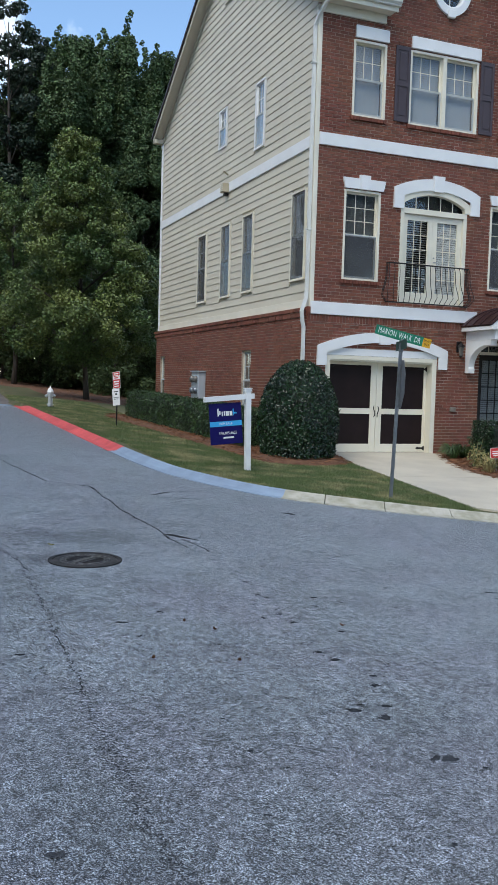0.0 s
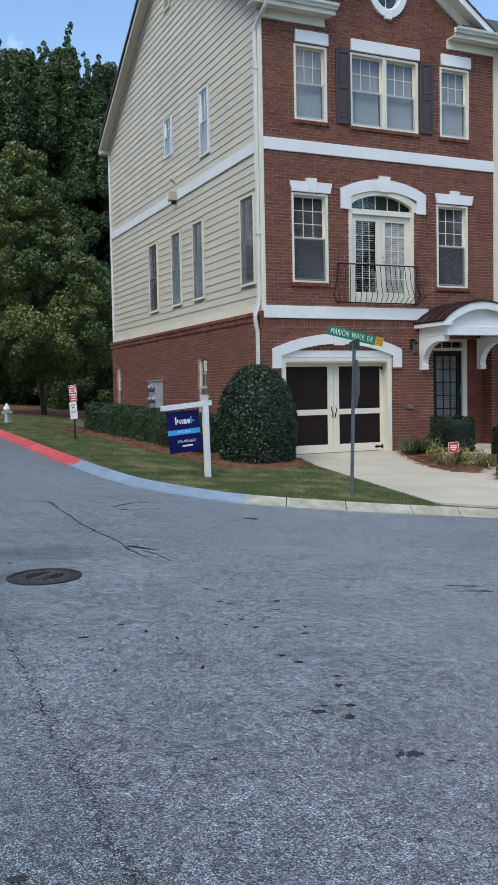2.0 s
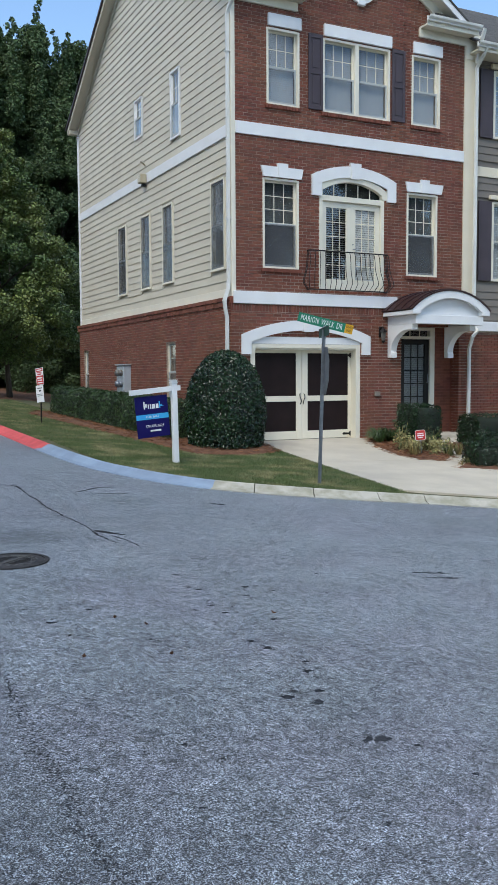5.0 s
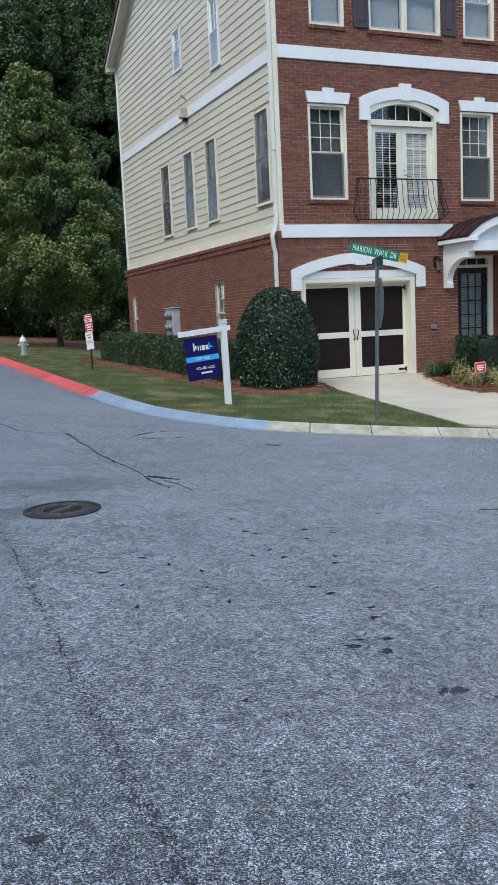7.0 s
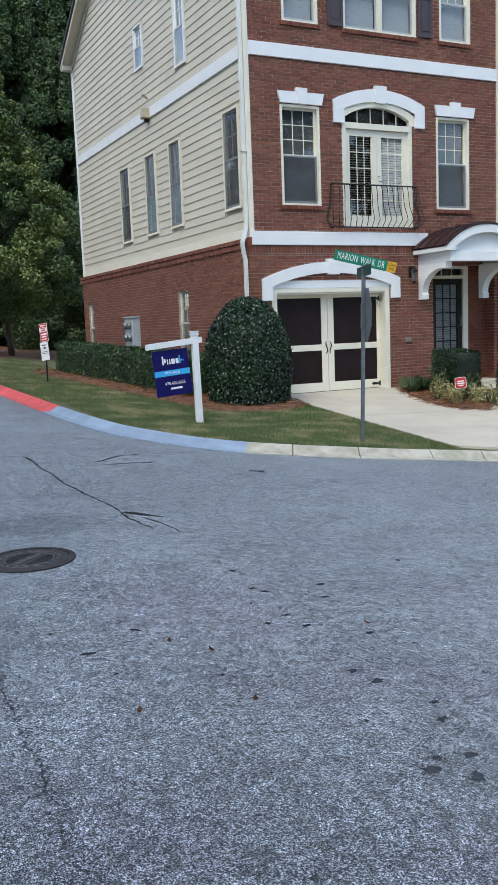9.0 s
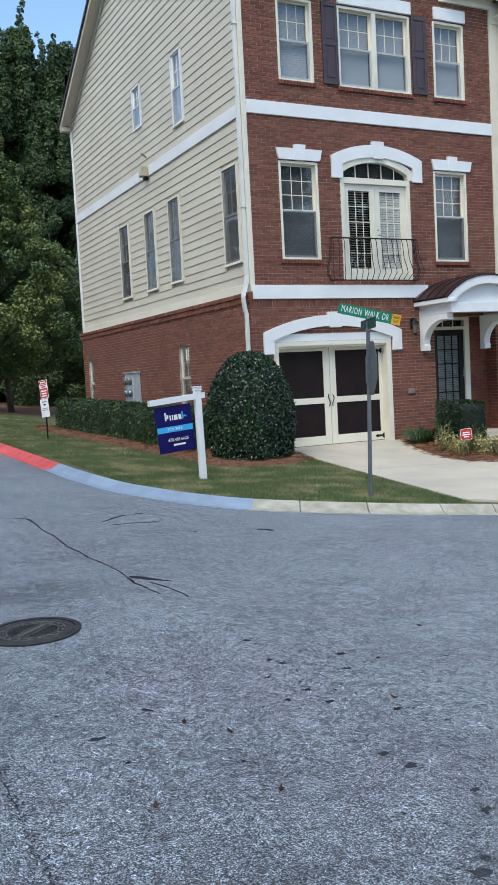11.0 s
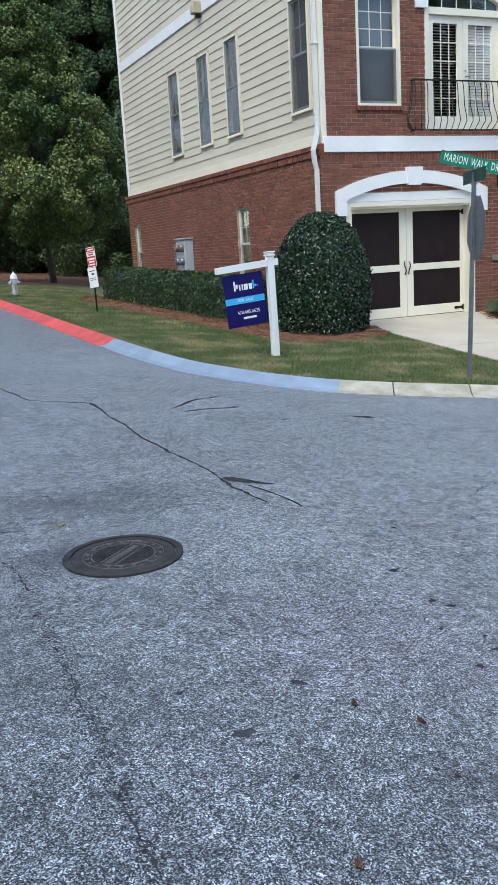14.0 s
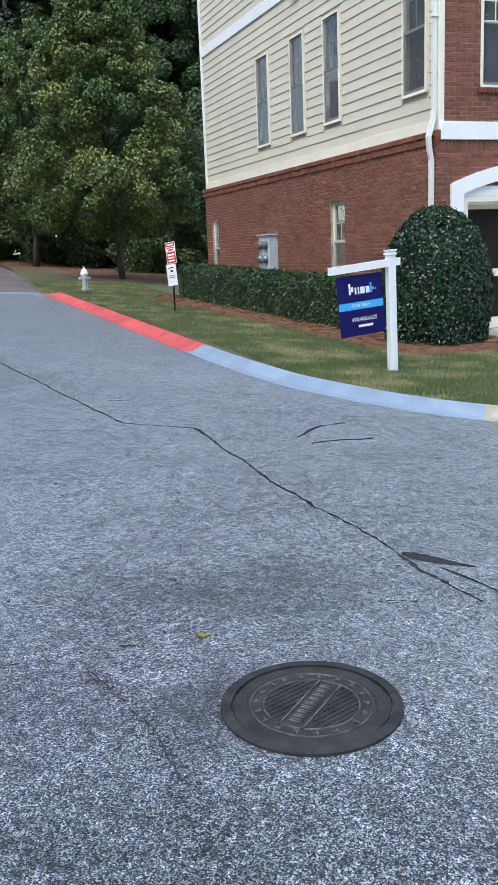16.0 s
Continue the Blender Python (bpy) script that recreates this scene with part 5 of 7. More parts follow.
while z < 9.3:
    spans = [(NX + 0.0, 20.5)]
    for h0, h1, hz0, hz1 in NH:
        if hz0 - 0.05 < z + 0.09 < hz1 + 0.1:
            spans = [s2 for a, b in spans for s2 in ((a, h0 - 0.46), (h1 + 0.46, b))]
    if not 6.2 < z < 6.55:
        for a, b in spans:
            raw("siding_board", [(a, NY - 0.016, z), (b, NY - 0.016, z), (b, NY + 0.006, z + EXPOSE), (a, NY + 0.006, z + EXPOSE), (a, NY + 0.02, z), (b, NY + 0.02, z), (b, NY + 0.02, z + EXPOSE), (a, NY + 0.02, z + EXPOSE)], [(0, 1, 2, 3), (0, 4, 5, 1), (1, 5, 6, 2), (0, 3, 7, 4), (3, 2, 6, 7)], SIDING_GREY, NB)
    z += EXPOSE
part("trim_band", boxes((NX, NY - 0.04, 6.22, 20.5, NY + 0.02, 6.46)), TAN, NB)
for h in NH:
    wd = window_at(h, "front", NY - 0.016, (3, 2), frame=CREAM, sill=False)
    wd.parent = NB
    part("sill", boxes((h[0] - 0.1, NY - 0.10, h[3] + 0.05, h[1] + 0.1, NY, h[3] + 0.16), bevel=0.01), TAN, NB)
    for a in (h[0] - 0.45, h[1] + 0.03):
        part("shutter", boxes((a, NY - 0.06, h[2], a + 0.42, NY - 0.017, h[3]), (a + 0.06, NY - 0.065, h[2] + 0.08, a + 0.36, NY - 0.06, (h[2] + h[3]) / 2 - 0.05), (a + 0.06, NY - 0.065, (h[2] + h[3]) / 2 + 0.05, a + 0.36, NY - 0.06, h[3] - 0.08)), SHUTTER, NB, "dark plum shutter")
part("soffit", boxes((RX + 0.12, 18.02, 9.12, 20.5, NY, 9.16)), CREAM, NB)
part("fascia", boxes((RX + 0.10, 17.98, 9.10, 20.5, 18.02, 9.28)), CREAM, NB)
gutter(RX + 0.05, 20.5, 17.98, 9.30, NB)
sheet([(RX + 0.10, 17.95, 9.30), (20.5, 17.95, 9.30), (20.5, 24.3, 13.2), (RX + 0.10, 24.3, 13.2)], 0.06, SHINGLE, "roof_slope", NB, "grey shingle roof")
part("cornice", boxes((RX + 0.02, FY - 0.05, 9.0, NX + 0.1, FY + 0.6, 9.62)), CREAM, NB)
part("party_wall", boxes((RX + 0.02, 18.7, BASE, RX + 0.1, BACK, 9.5)), MORTAR, NB)
downspout([(NX - 0.10, 17.92, 9.22), (NX - 0.10, 18.05, 9.05), (NX - 0.10, FY - 0.10, 8.8), (NX - 0.10, FY - 0.10, 2.45), (NX - 0.10, FY - 0.25, 2.25), (NX - 0.25, FY - 0.25, 2.1), (NX - 0.28, FY - 0.16, 1.8), (NX - 0.28, FY - 0.16, -0.45)], NB)
part("wall", boxes((NX - 0.02, FY - 0.02, BASE, 20.5, FY + 0.3, 2.25)), MORTAR, NB)
part("pier", boxes((RX + 0.0, FY - 0.02, BASE, NX - 0.03, FY + 0.3, 2.33)), MORTAR, NB)
nb_b = brick_field(brick_rows(RX + 0.01, 20.5, BASE, 2.2, [(15.6, 18.3, BASE, 1.6)]), on_low_front)
nb_b.parent = NB
part("head_trim", boxes((NX - 0.1, FY - 0.12, 2.25, 20.5, FY + 0.0, 2.5), bevel=0.01), WHITE, NB)
part("garage_door", boxes((15.6, FY - 0.03, -0.5, 18.3, FY - 0.025, 1.6), (15.6, FY - 0.04, 1.32, 18.3, FY - 0.03, 1.6), (15.6, FY - 0.04, 0.25, 18.3, FY - 0.03, 0.40)), CREAM, NB, "cream garage door")

# the nearest bricks, one by one
bmesh_cache = {}


def single_bricks(rects, place):
    for a, b, c, d in rects:
        key = (round(b - a, 3), round(d - c, 3), place is on_side)
        if key not in bmesh_cache:
            w, h, e = b - a, d - c, 0.002
            o = Vector(place(0, 0, 0))
            vs = [Vector(place(u, dep, z)) - o for u, z, dep in ((0, 0, 0.02), (w, 0, 0.02), (w, h, 0.02), (0, h, 0.02), (e, e, 0), (w - e, e, 0), (w - e, h - e, 0), (e, h - e, 0))]
            fs = [(4, 5, 6, 7), (0, 1, 5, 4), (1, 2, 6, 5), (2, 3, 7, 6), (3, 0, 4, 7)]
            if place is on_side:
                fs = [t[::-1] for t in fs]
            me = bpy.data.meshes.new("brick")
            me.from_pydata([tuple(q) for q in vs], [], fs)
            me.materials.append(BRICK_ONE)
            bmesh_cache[key] = me
        ob = new("brick", bmesh_cache[key])
        ob.parent = house
        ob.location = place(a, -random.uniform(0, 0.002), c)


single_bricks(low_near, on_low_front)
single_bricks(side_near, on_side)


# ---- foliage ----
def leaf_cards(points, normals, length, width, rg, spread=0.7):
    """Small folded leaves, two triangles each, facing roughly along the normals."""
    n = len(points)
    d = normals + rg.normal(0, spread, (n, 3))
    d /= np.linalg.norm(d, axis=1)[:, None] + 1e-9
    a = np.cross(d, rg.normal(0, 1, (n, 3)))
    a /= np.linalg.norm(a, axis=1)[:, None] + 1e-9
    b = np.cross(d, a)
    L = (length * rg.uniform(0.65, 1.25, n))[:, None]
    W = (width * rg.uniform(0.7, 1.2, n))[:, None]
    v = np.stack([points - a * L / 2, points + b * W / 2 + d * W * 0.18, points + a * L / 2, points - b * W / 2 + d * W * 0.18], axis=1).reshape(-1, 3)
    k = np.arange(n) * 4
    f = np.concatenate([np.stack([k, k + 1, k + 2], 1), np.stack([k, k + 2, k + 3], 1)])
    return v, f


def leaf_mesh(name, v, f, mat):
    me = bpy.data.meshes.new(name)
    me.vertices.add(len(v))
    me.vertices.foreach_set("co", np.asarray(v, dtype=np.float32).ravel())
    me.loops.add(len(f) * 3)
    me.loops.foreach_set("vertex_index", np.asarray(f, dtype=np.int32).ravel())
    me.polygons.add(len(f))
    me.polygons.foreach_set("loop_start", np.arange(0, len(f) * 3, 3, dtype=np.int32))
    me.materials.append(mat)
    me.update(calc_edges=True)
    return me


def clumps(centres, radii, per, rg, flat=0.8):
    """Points scattered through leaf clumps, denser at the outside, with outward normals."""
    P, N = [], []
    for c, r in zip(centres, radii):
        k = int(per * (r / np.median(radii)) ** 2)
        u = rg.normal(0, 1, (k, 3))
        u /= np.linalg.norm(u, axis=1)[:, None]
        rr = r * rg.uniform(0.25, 1.0, k) ** 0.55
        P.append(np.asarray(c) + u * rr[:, None] * np.array([1, 1, flat]))
        N.append(u * 0.6 + np.array([0, 0, 0.55]))
    return np.concatenate(P), np.concatenate(N)


def make_tree(name, height, trunk_r, clear, crown, per, leaf, mat, seed, label, tops=1, lean=0.0, flat=0.8, clump=(0.5, 0.9), count=90, group=""):
    """A tapered trunk with limbs that carry the leaf clumps. crown(h) gives the crown's radius at a share h of its height."""
    rg = np.random.default_rng(seed)
    tree = empty(name, label, "tree", group)
    axis = [(lean * height * (t ** 1.5) + 0.12 * math.sin(5 * t + seed), 0.10 * math.sin(4 * t + 2 * seed), height * 0.93 * t) for t in np.linspace(0, 1, 9)]
    axis[0] = (0, 0, -0.25)
    bm = tube(axis, 0, 9, radii=[trunk_r * (1.35 if t == 0 else 1) * (1 - 0.93 * t) + 0.012 for t in np.linspace(0, 1, 9)])
    at = lambda t: Vector(axis[0]).lerp(Vector(axis[1]), t * 8) if t < 0.125 else Vector(axis[min(7, int(t * 8))]).lerp(Vector(axis[min(8, int(t * 8) + 1)]), t * 8 - int(t * 8))
    cs, rs = [], []
    for i in range(count):
        h = (i + rg.random()) / count
        rad = crown(h)
        ang = i * 2.399 + rg.normal(0, 0.35)
        out = rad * math.sqrt(rg.uniform(0.15, 1.0))
        z = height * (clear + (1 - clear) * h)
        ax = at(min(0.99, max(0.02, (z / height - 0.05) / 0.93)))
        c = (ax.x + out * math.cos(ang), ax.y + out * math.sin(ang), z + rg.normal(0, 0.1))
        cs.append(c)
        rs.append(rg.uniform(*clump) * (0.65 + 0.35 * (1 - h)))
        if i % 2 == 0 and out > 0.35:
            s = at(max(0.03, min(0.95, (z - 0.55 * out) / height)))
            if s.z > height * clear * 0.75:
                mid = s.lerp(Vector(c), 0.55) + Vector((0, 0, 0.08 * out))
                tube([s, mid, c], 0, 5, bm, radii=[trunk_r * 0.30 * (1 - h) + 0.014, trunk_r * 0.18 * (1 - h) + 0.010, 0.006])
    for j in range(tops - 1):
        a, r = 2.4 * j + seed, crown(0.5) * (0.35 + 0.6 * rg.random())
        high = height * rg.uniform(0.84, 1.04)
        for z in np.arange(height * 0.74, high, 0.36):
            k = (high - z) / (high - height * 0.74)
            cs.append((lean * height * 0.6 + r * math.cos(a) + rg.normal(0, 0.12), r * math.sin(a) + rg.normal(0, 0.12), z))
            rs.append(0.16 + 0.42 * k)
    part("trunk", bm, BARK, tree, smooth=True)
    P, N = clumps(cs, rs, per, rg, flat)
    v, f = leaf_cards(P, N, leaf, leaf * 0.72, rg)
    part_mesh("crown", leaf_mesh("crown", v, f, mat), mat, tree)
    return tree


def plant(tree, x, y, turn=0.0, size=1.0, sink=0.0):
    tree.matrix_basis = Matrix.Translation((x, y, (lot_z(x, y) if x > 2.5 else road_z(x, y)) - sink)) @ Matrix.Rotation(turn, 4, "Z") @ Matrix.Diagonal((size, size, size, 1))
    return tree


def replant(tree, x, y, turn, size):
    c = copy_thing(tree, Matrix.Identity(4))
    return plant(c, x, y, turn, size)


maple_crown = lambda h: 3.85 * (smooth01(-0.12, 0.16, h)) * (1 - 0.86 * max(0, h - 0.16) ** 1.05 / 0.84 ** 1.05)
plant(make_tree("maple_tree", 10.9, 0.10, 0.17, maple_crown, 430, 0.115, LEAF_MAPLE, 3, "green maple on the lawn, sunlit yellow-green highlights put into its leaf colour", lean=-0.06, clump=(0.35, 0.75), count=230, group="street maples"), 6.5, 38.0)
plant(make_tree("maple_tree", 10.5, 0.12, 0.20, lambda h: 3.1 * smooth01(-0.12, 0.2, h) * (1 - 0.8 * max(0, h - 0.2)), 480, 0.13, LEAF_MAPLE, 8, "green maple beside the far road", count=95, group="street maples"), 4.75, 48.9)
plant(make_tree("young_tree", 11.0, 0.15, 0.2, lambda h: 2.7 * smooth01(-0.12, 0.3, h) * (1 - 0.75 * max(0, h - 0.3)), 260, 0.15, LEAF_RUST, 14, "tree turning rusty brown beside the far road", count=80), 2.4, 55.5)

# the wood behind: tall broadleaves, pines and undergrowth
poplar = lambda h: 3.7 * (0.55 + 0.45 * smooth01(0, 0.25, h)) * (1 - 0.88 * max(0, h - 0.35) / 0.65)
woodA = plant(make_tree("forest_tree", 22.8, 0.26, 0.16, poplar, 250, 0.185, LEAF_WOOD, 21, "tall dark green broadleaf tree in the wood", tops=22, flat=1.05, clump=(0.35, 0.95), count=230, group="the wood"), 12.6, 58.5)
woodB = plant(make_tree("forest_tree", 21.3, 0.24, 0.10, lambda h: 4.2 * (0.6 + 0.4 * smooth01(0, 0.3, h)) * (1 - 0.82 * max(0, h - 0.4) / 0.6), 250, 0.185, LEAF_WOOD, 25, "tall dark green broadleaf tree in the wood", tops=22, flat=1.0, clump=(0.35, 0.95), count=235, group="the wood"), 9.4, 57.0)
pine = plant(make_tree("pine_tree", 23.5, 0.27, 0.42, lambda h: 3.1 * (0.35 + 0.65 * smooth01(0, 0.5, h)) * (1 - 0.7 * max(0, h - 0.55) / 0.45), 300, 0.22, LEAF_PINE, 31, "tall pine with a sparse dark crown", flat=0.55, clump=(0.6, 1.1), count=48, group="the wood"), 5.4, 58.0)
under = plant(make_tree("understorey_tree", 7.5, 0.09, 0.03, lambda h: 2.6 * (0.75 + 0.25 * smooth01(0, 0.3, h)) * (1 - 0.7 * max(0, h - 0.5)), 240, 0.2, LEAF_WOOD, 41, "dark undergrowth at the foot of the wood", clump=(0.6, 1.1), count=60, group="undergrowth"), 9.0, 50.5)
rgw = np.random.default_rng(5)
for x, y, s in ((15.1, 58.5, 0.97), (10.9, 62, 0.98), (14, 64, 1.02), (3.0, 64, 0.86), (8.3, 64, 1.0), (12.0, 66, 0.95), (16.5, 63, 0.93)):
    replant(woodA, x, y, rgw.uniform(0, 6), s)
for x, y, s in ((13.4, 55.5, 0.82), (16.6, 56, 0.88), (7.0, 63, 0.92), (0.0, 66, 0.8), (-4, 68, 0.85)):
    replant(woodB, x, y, rgw.uniform(0, 6), s)
for x, y, s in ((6.9, 60.5, 0.95), (2.2, 66, 0.9), (-1.5, 70, 1.0)):
    replant(pine, x, y, rgw.uniform(0, 6), s)
for x, y, s in ((11.6, 49.0, 1.0), (14.2, 50.5, 1.1), (6.7, 53.5, 1.0), (12.6, 44.5, 0.85), (9.6, 45.8, 0.7), (4.6, 60, 1.0), (1.0, 62, 0.9), (8.1, 56, 1.1), (10.7, 54, 1.0), (14, 53, 1.2), (-2.5, 64, 1.0), (2.9, 63.5, 1.0), (2.0, 66, 1.1), (4.2, 64.5, 1.1), (3.4, 70, 1.3), (1.2, 70, 1.3)):
    replant(under, x, y, rgw.uniform(0, 6), s)
# trees added unseen across the road and behind, to darken reflections in the glass
mirror_wood = plant(make_tree("forest_tree", 22.5, 0.24, 0.08, lambda h: 4.4 * (0.7 + 0.3 * smooth01(0, 0.3, h)) * (1 - 0.8 * max(0, h - 0.45) / 0.55), 130, 0.5, LEAF_WOOD, 57, "added broadleaf tree out of view, darkening the window reflections", clump=(0.9, 1.6), count=70, group="trees across the road"), -16, -3, 0.0, 0.95)
for k in range(12):
    replant(mirror_wood, -17 - 3 * (k % 2), 4 + 6 * k, rgw.uniform(0, 6), 0.95)
for k in range(12):
    replant(mirror_wood, -8 + 7 * k, -36 - 4 * (k % 2), rgw.uniform(0, 6), 1.25)


def clipped_leaves(P, N, core_bm, name, label, category, mat, leaf, seed, spread=0.55):
    rg = np.random.default_rng(seed)
    ob = empty(name, label, category)
    # dark solid added inside, standing for the shade among the leaves
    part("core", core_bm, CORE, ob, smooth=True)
    v, f = leaf_cards(P + N * rg.normal(0.0, 0.018, (len(P), 1)), N, leaf, leaf * 0.55, rg, spread)
    part_mesh("leaves", leaf_mesh("leaves", v, f, mat), mat, ob)
    return ob


# clipped gumdrop holly beside the garage
rg = np.random.default_rng(77)
GX_, GY_, GR, GB, GT = 6.95, 17.55, 0.835, lot_z(6.96, 17.4) + 0.10, 1.65


def gum(t):
    """Radius at a share t of the height."""
    return GR * (0.93 + 0.07 * smooth01(0, 0.3, t)) * max(0.0, 1 - max(0.0, (t - 0.34) / 0.66) ** 2.1) ** 0.5


ts, an = rg.random(26000), rg.uniform(0, 2 * math.pi, 26000)
keep = rg.random(26000) < np.array([0.25 + 0.75 * gum(t) / GR for t in ts])
ts, an = ts[keep], an[keep]
capn = 3500
rr = np.concatenate([[gum(t) for t in ts], 0.62 * GR * np.sqrt(rg.random(capn))])
an = np.concatenate([an, rg.uniform(0, 2 * math.pi, capn)])
top_t = lambda r: 0.34 + 0.66 * (1 - (r / GR) ** 2) ** (1 / 2.1)
ts = np.concatenate([ts, [top_t(r) for r in rr[-capn:]]])
wob = np.array([1 + 0.035 * noise.noise((2.3 * math.cos(a), 2.3 * math.sin(a), 4 * t)) for a, t in zip(an, ts)])
P = np.stack([GX_ + rr * wob * np.cos(an), GY_ + rr * wob * np.sin(an), GB + (GT - GB) * ts], 1)
N = np.stack([np.cos(an) * rr / GR, np.sin(an) * rr / GR, 0.15 + 1.1 * (1 - rr / GR)], 1)
N /= np.linalg.norm(N, axis=1)[:, None]
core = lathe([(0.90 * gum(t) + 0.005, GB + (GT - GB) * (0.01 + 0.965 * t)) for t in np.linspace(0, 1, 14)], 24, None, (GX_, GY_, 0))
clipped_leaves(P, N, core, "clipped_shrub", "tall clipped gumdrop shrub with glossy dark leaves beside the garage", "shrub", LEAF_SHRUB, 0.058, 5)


def box_hedge(name, label, path, width, height, count, mat, leaf, seed, round_=0.16, base=None):
    """A clipped hedge along a line of points on the ground."""
    rg = np.random.default_rng(seed)
    pts = [Vector((x, y, 0)) for x, y in path]
    seg = [(b - a).length for a, b in zip(pts, pts[1:])]
    total = sum(seg)

    def along(s):
        for a, b, l in zip(pts, pts[1:], seg):
            if s <= l:
                return a.lerp(b, s / l), (b - a).normalized()
            s -= l
        return pts[-1], (pts[-1] - pts[-2]).normalized()
    P, N = [], []
    girth = 2 * height + width
    ends = width * height * 2 / (total * girth)
    for i in range(count):
        s = rg.uniform(0, total)
        q = rg.uniform(0, girth)
        c, t = along(s)
        n = Vector((t.y, -t.x, 0))
        if rg.random() < ends:
            e = rg.random() < 0.5
            c, t = along(0 if e else total)
            n = Vector((t.y, -t.x, 0))
            u, z, nn = rg.uniform(-1, 1) * width / 2, rg.uniform(0, height), (-t if e else t)
        elif q < height:
            u, z, nn = width / 2, q, n
        elif q < height + width:
            u, z, nn = width / 2 - (q - height), height, Vector((0, 0, 1))
        else:
            u, z, nn = -width / 2, girth - q, -n
        # rounded shoulders
        over = max(0, abs(u) - (width / 2 - round_)), max(0, z - (height - round_))
        if over[0] > 0 and over[1] > 0:
            k = math.hypot(*over)
            if k > round_:
                u = math.copysign(width / 2 - round_ + over[0] * round_ / k, u)
                z = height - round_ + over[1] * round_ / k
            nn = (nn + Vector((0, 0, 0.6))).normalized()
        p = c + n * u
        g = lot_z(p.x, p.y) + 0.03
        w = 0.03 * noise.noise((p.x * 2, p.y * 2, z * 2))
        P.append((p.x + nn.x * w, p.y + nn.y * w, g + z + nn.z * w))
        N.append(tuple(nn))
    bm = bmesh.new()
    rows = []
    m = max(2, int(total / 0.4))
    for i in range(m + 1):
        c, t = along(total * (0.02 + 0.96 * i / m))
        n = Vector((t.y, -t.x, 0))
        g = lot_z(c.x, c.y)
        rows.append([bm.verts.new((*(c + n * u * width * 0.94).xy, g + z * height * 0.94)) for u, z in ((0.5, 0), (0.5, 0.85), (0.36, 1), (-0.36, 1), (-0.5, 0.85), (-0.5, 0))])
    for a, b in zip(rows, rows[1:]):
        for k in range(5):
            bm.faces.new((a[k], a[k + 1], b[k + 1], b[k]))
    bm.faces.new(rows[0]), bm.faces.new(rows[-1][::-1])
    bmesh.ops.recalc_face_normals(bm, faces=bm.faces)
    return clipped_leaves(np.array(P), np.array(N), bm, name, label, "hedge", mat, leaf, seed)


box_hedge("hedge", "long clipped evergreen hedge along the brick side wall", [(6.02, 27.2), (6.35, 23.2), (6.68, 19.0)], 0.95, 0.90, 24000, LEAF_HEDGE, 0.062, 6)
box_hedge("box_shrub", "clipped boxwood block by the front door", [(11.25, 16.95), (11.9, 16.95)], 0.8, 0.95, 8000, LEAF_SHRUB, 0.045, 7)
box_hedge("box_shrub", "low clipped boxwood beside the neighbour's bed", [(11.0, 14.5), (12.9, 13.95)], 0.7, 0.42, 7000, LEAF_SHRUB, 0.045, 8)
box_hedge("box_shrub", "round clipped boxwood in front of the neighbour's wall", [(12.75, 16.6), (13.8, 16.45)], 1.0, 0.75, 7000, LEAF_SHRUB, 0.045, 9, round_=0.4)


box_hedge("box_shrub", "clipped boxwood behind the low edging", [(11.95, 15.4), (13.3, 14.95)], 0.7, 0.50, 5000, LEAF_SHRUB, 0.045, 10)


def strap_plant(name, label, x, y, blades, reach, tall, mat, seed, wide=0.014):
    rg = np.random.default_rng(seed)
    v, f = [], []
    for _ in range(blades):
        a, r0 = rg.uniform(0, 6.283), rg.uniform(0, 0.08)
        c, s = math.cos(a), math.sin(a)
        R, H, w = reach * rg.uniform(0.5, 1.1), tall * rg.uniform(0.5, 1.1), wide * rg.uniform(0.6, 1.2)
        n = len(v)
        for t in (0, 0.35, 0.7, 1.0):
            px, py = x + c * (r0 + R * t), y + s * (r0 + R * t)
            pz = lot_z(x, y) + 0.04 + H * (2.1 * t - 1.75 * t * t)
            ww = w * (1 - 0.85 * t)
            v += [(px - s * ww, py + c * ww, pz), (px + s * ww, py - c * ww, pz + 0.004)]
        f += [(n + 2 * k, n + 2 * k + 1, n + 2 * k + 3, n + 2 * k + 2) for k in range(3)]
    ob = empty(name, label, "plant")
    raw("leaves", v, f, mat, ob)
    return ob


rg = np.random.default_rng(90)
for k in range(11):
    x, y = 10.45 + 1.3 * rg.random(), 15.5 + 1.0 * rg.random()
    strap_plant("day_lily", "fading day lily with yellow-brown strap leaves", x, y, 34, 0.28, 0.36 + 0.2 * rg.random(), DRY, 200 + k)["group"] = "day lilies in the bed"
for k, (x, y) in enumerate(((10.98, 17.75), (11.2, 17.55), (10.85, 17.45))):
    strap_plant("juniper", "small feathery green juniper against the brick", x, y, 150, 0.30, 0.50, LEAF_HEDGE, 300 + k, 0.011)["group"] = "junipers"
for k, (x, y) in enumerate(((10.75, 14.45), (11.0, 14.5))):
    strap_plant("seedling", "thin dry stems at the edge of the bed", x, y, 12, 0.14, 0.25, DRY, 330 + k, 0.006)


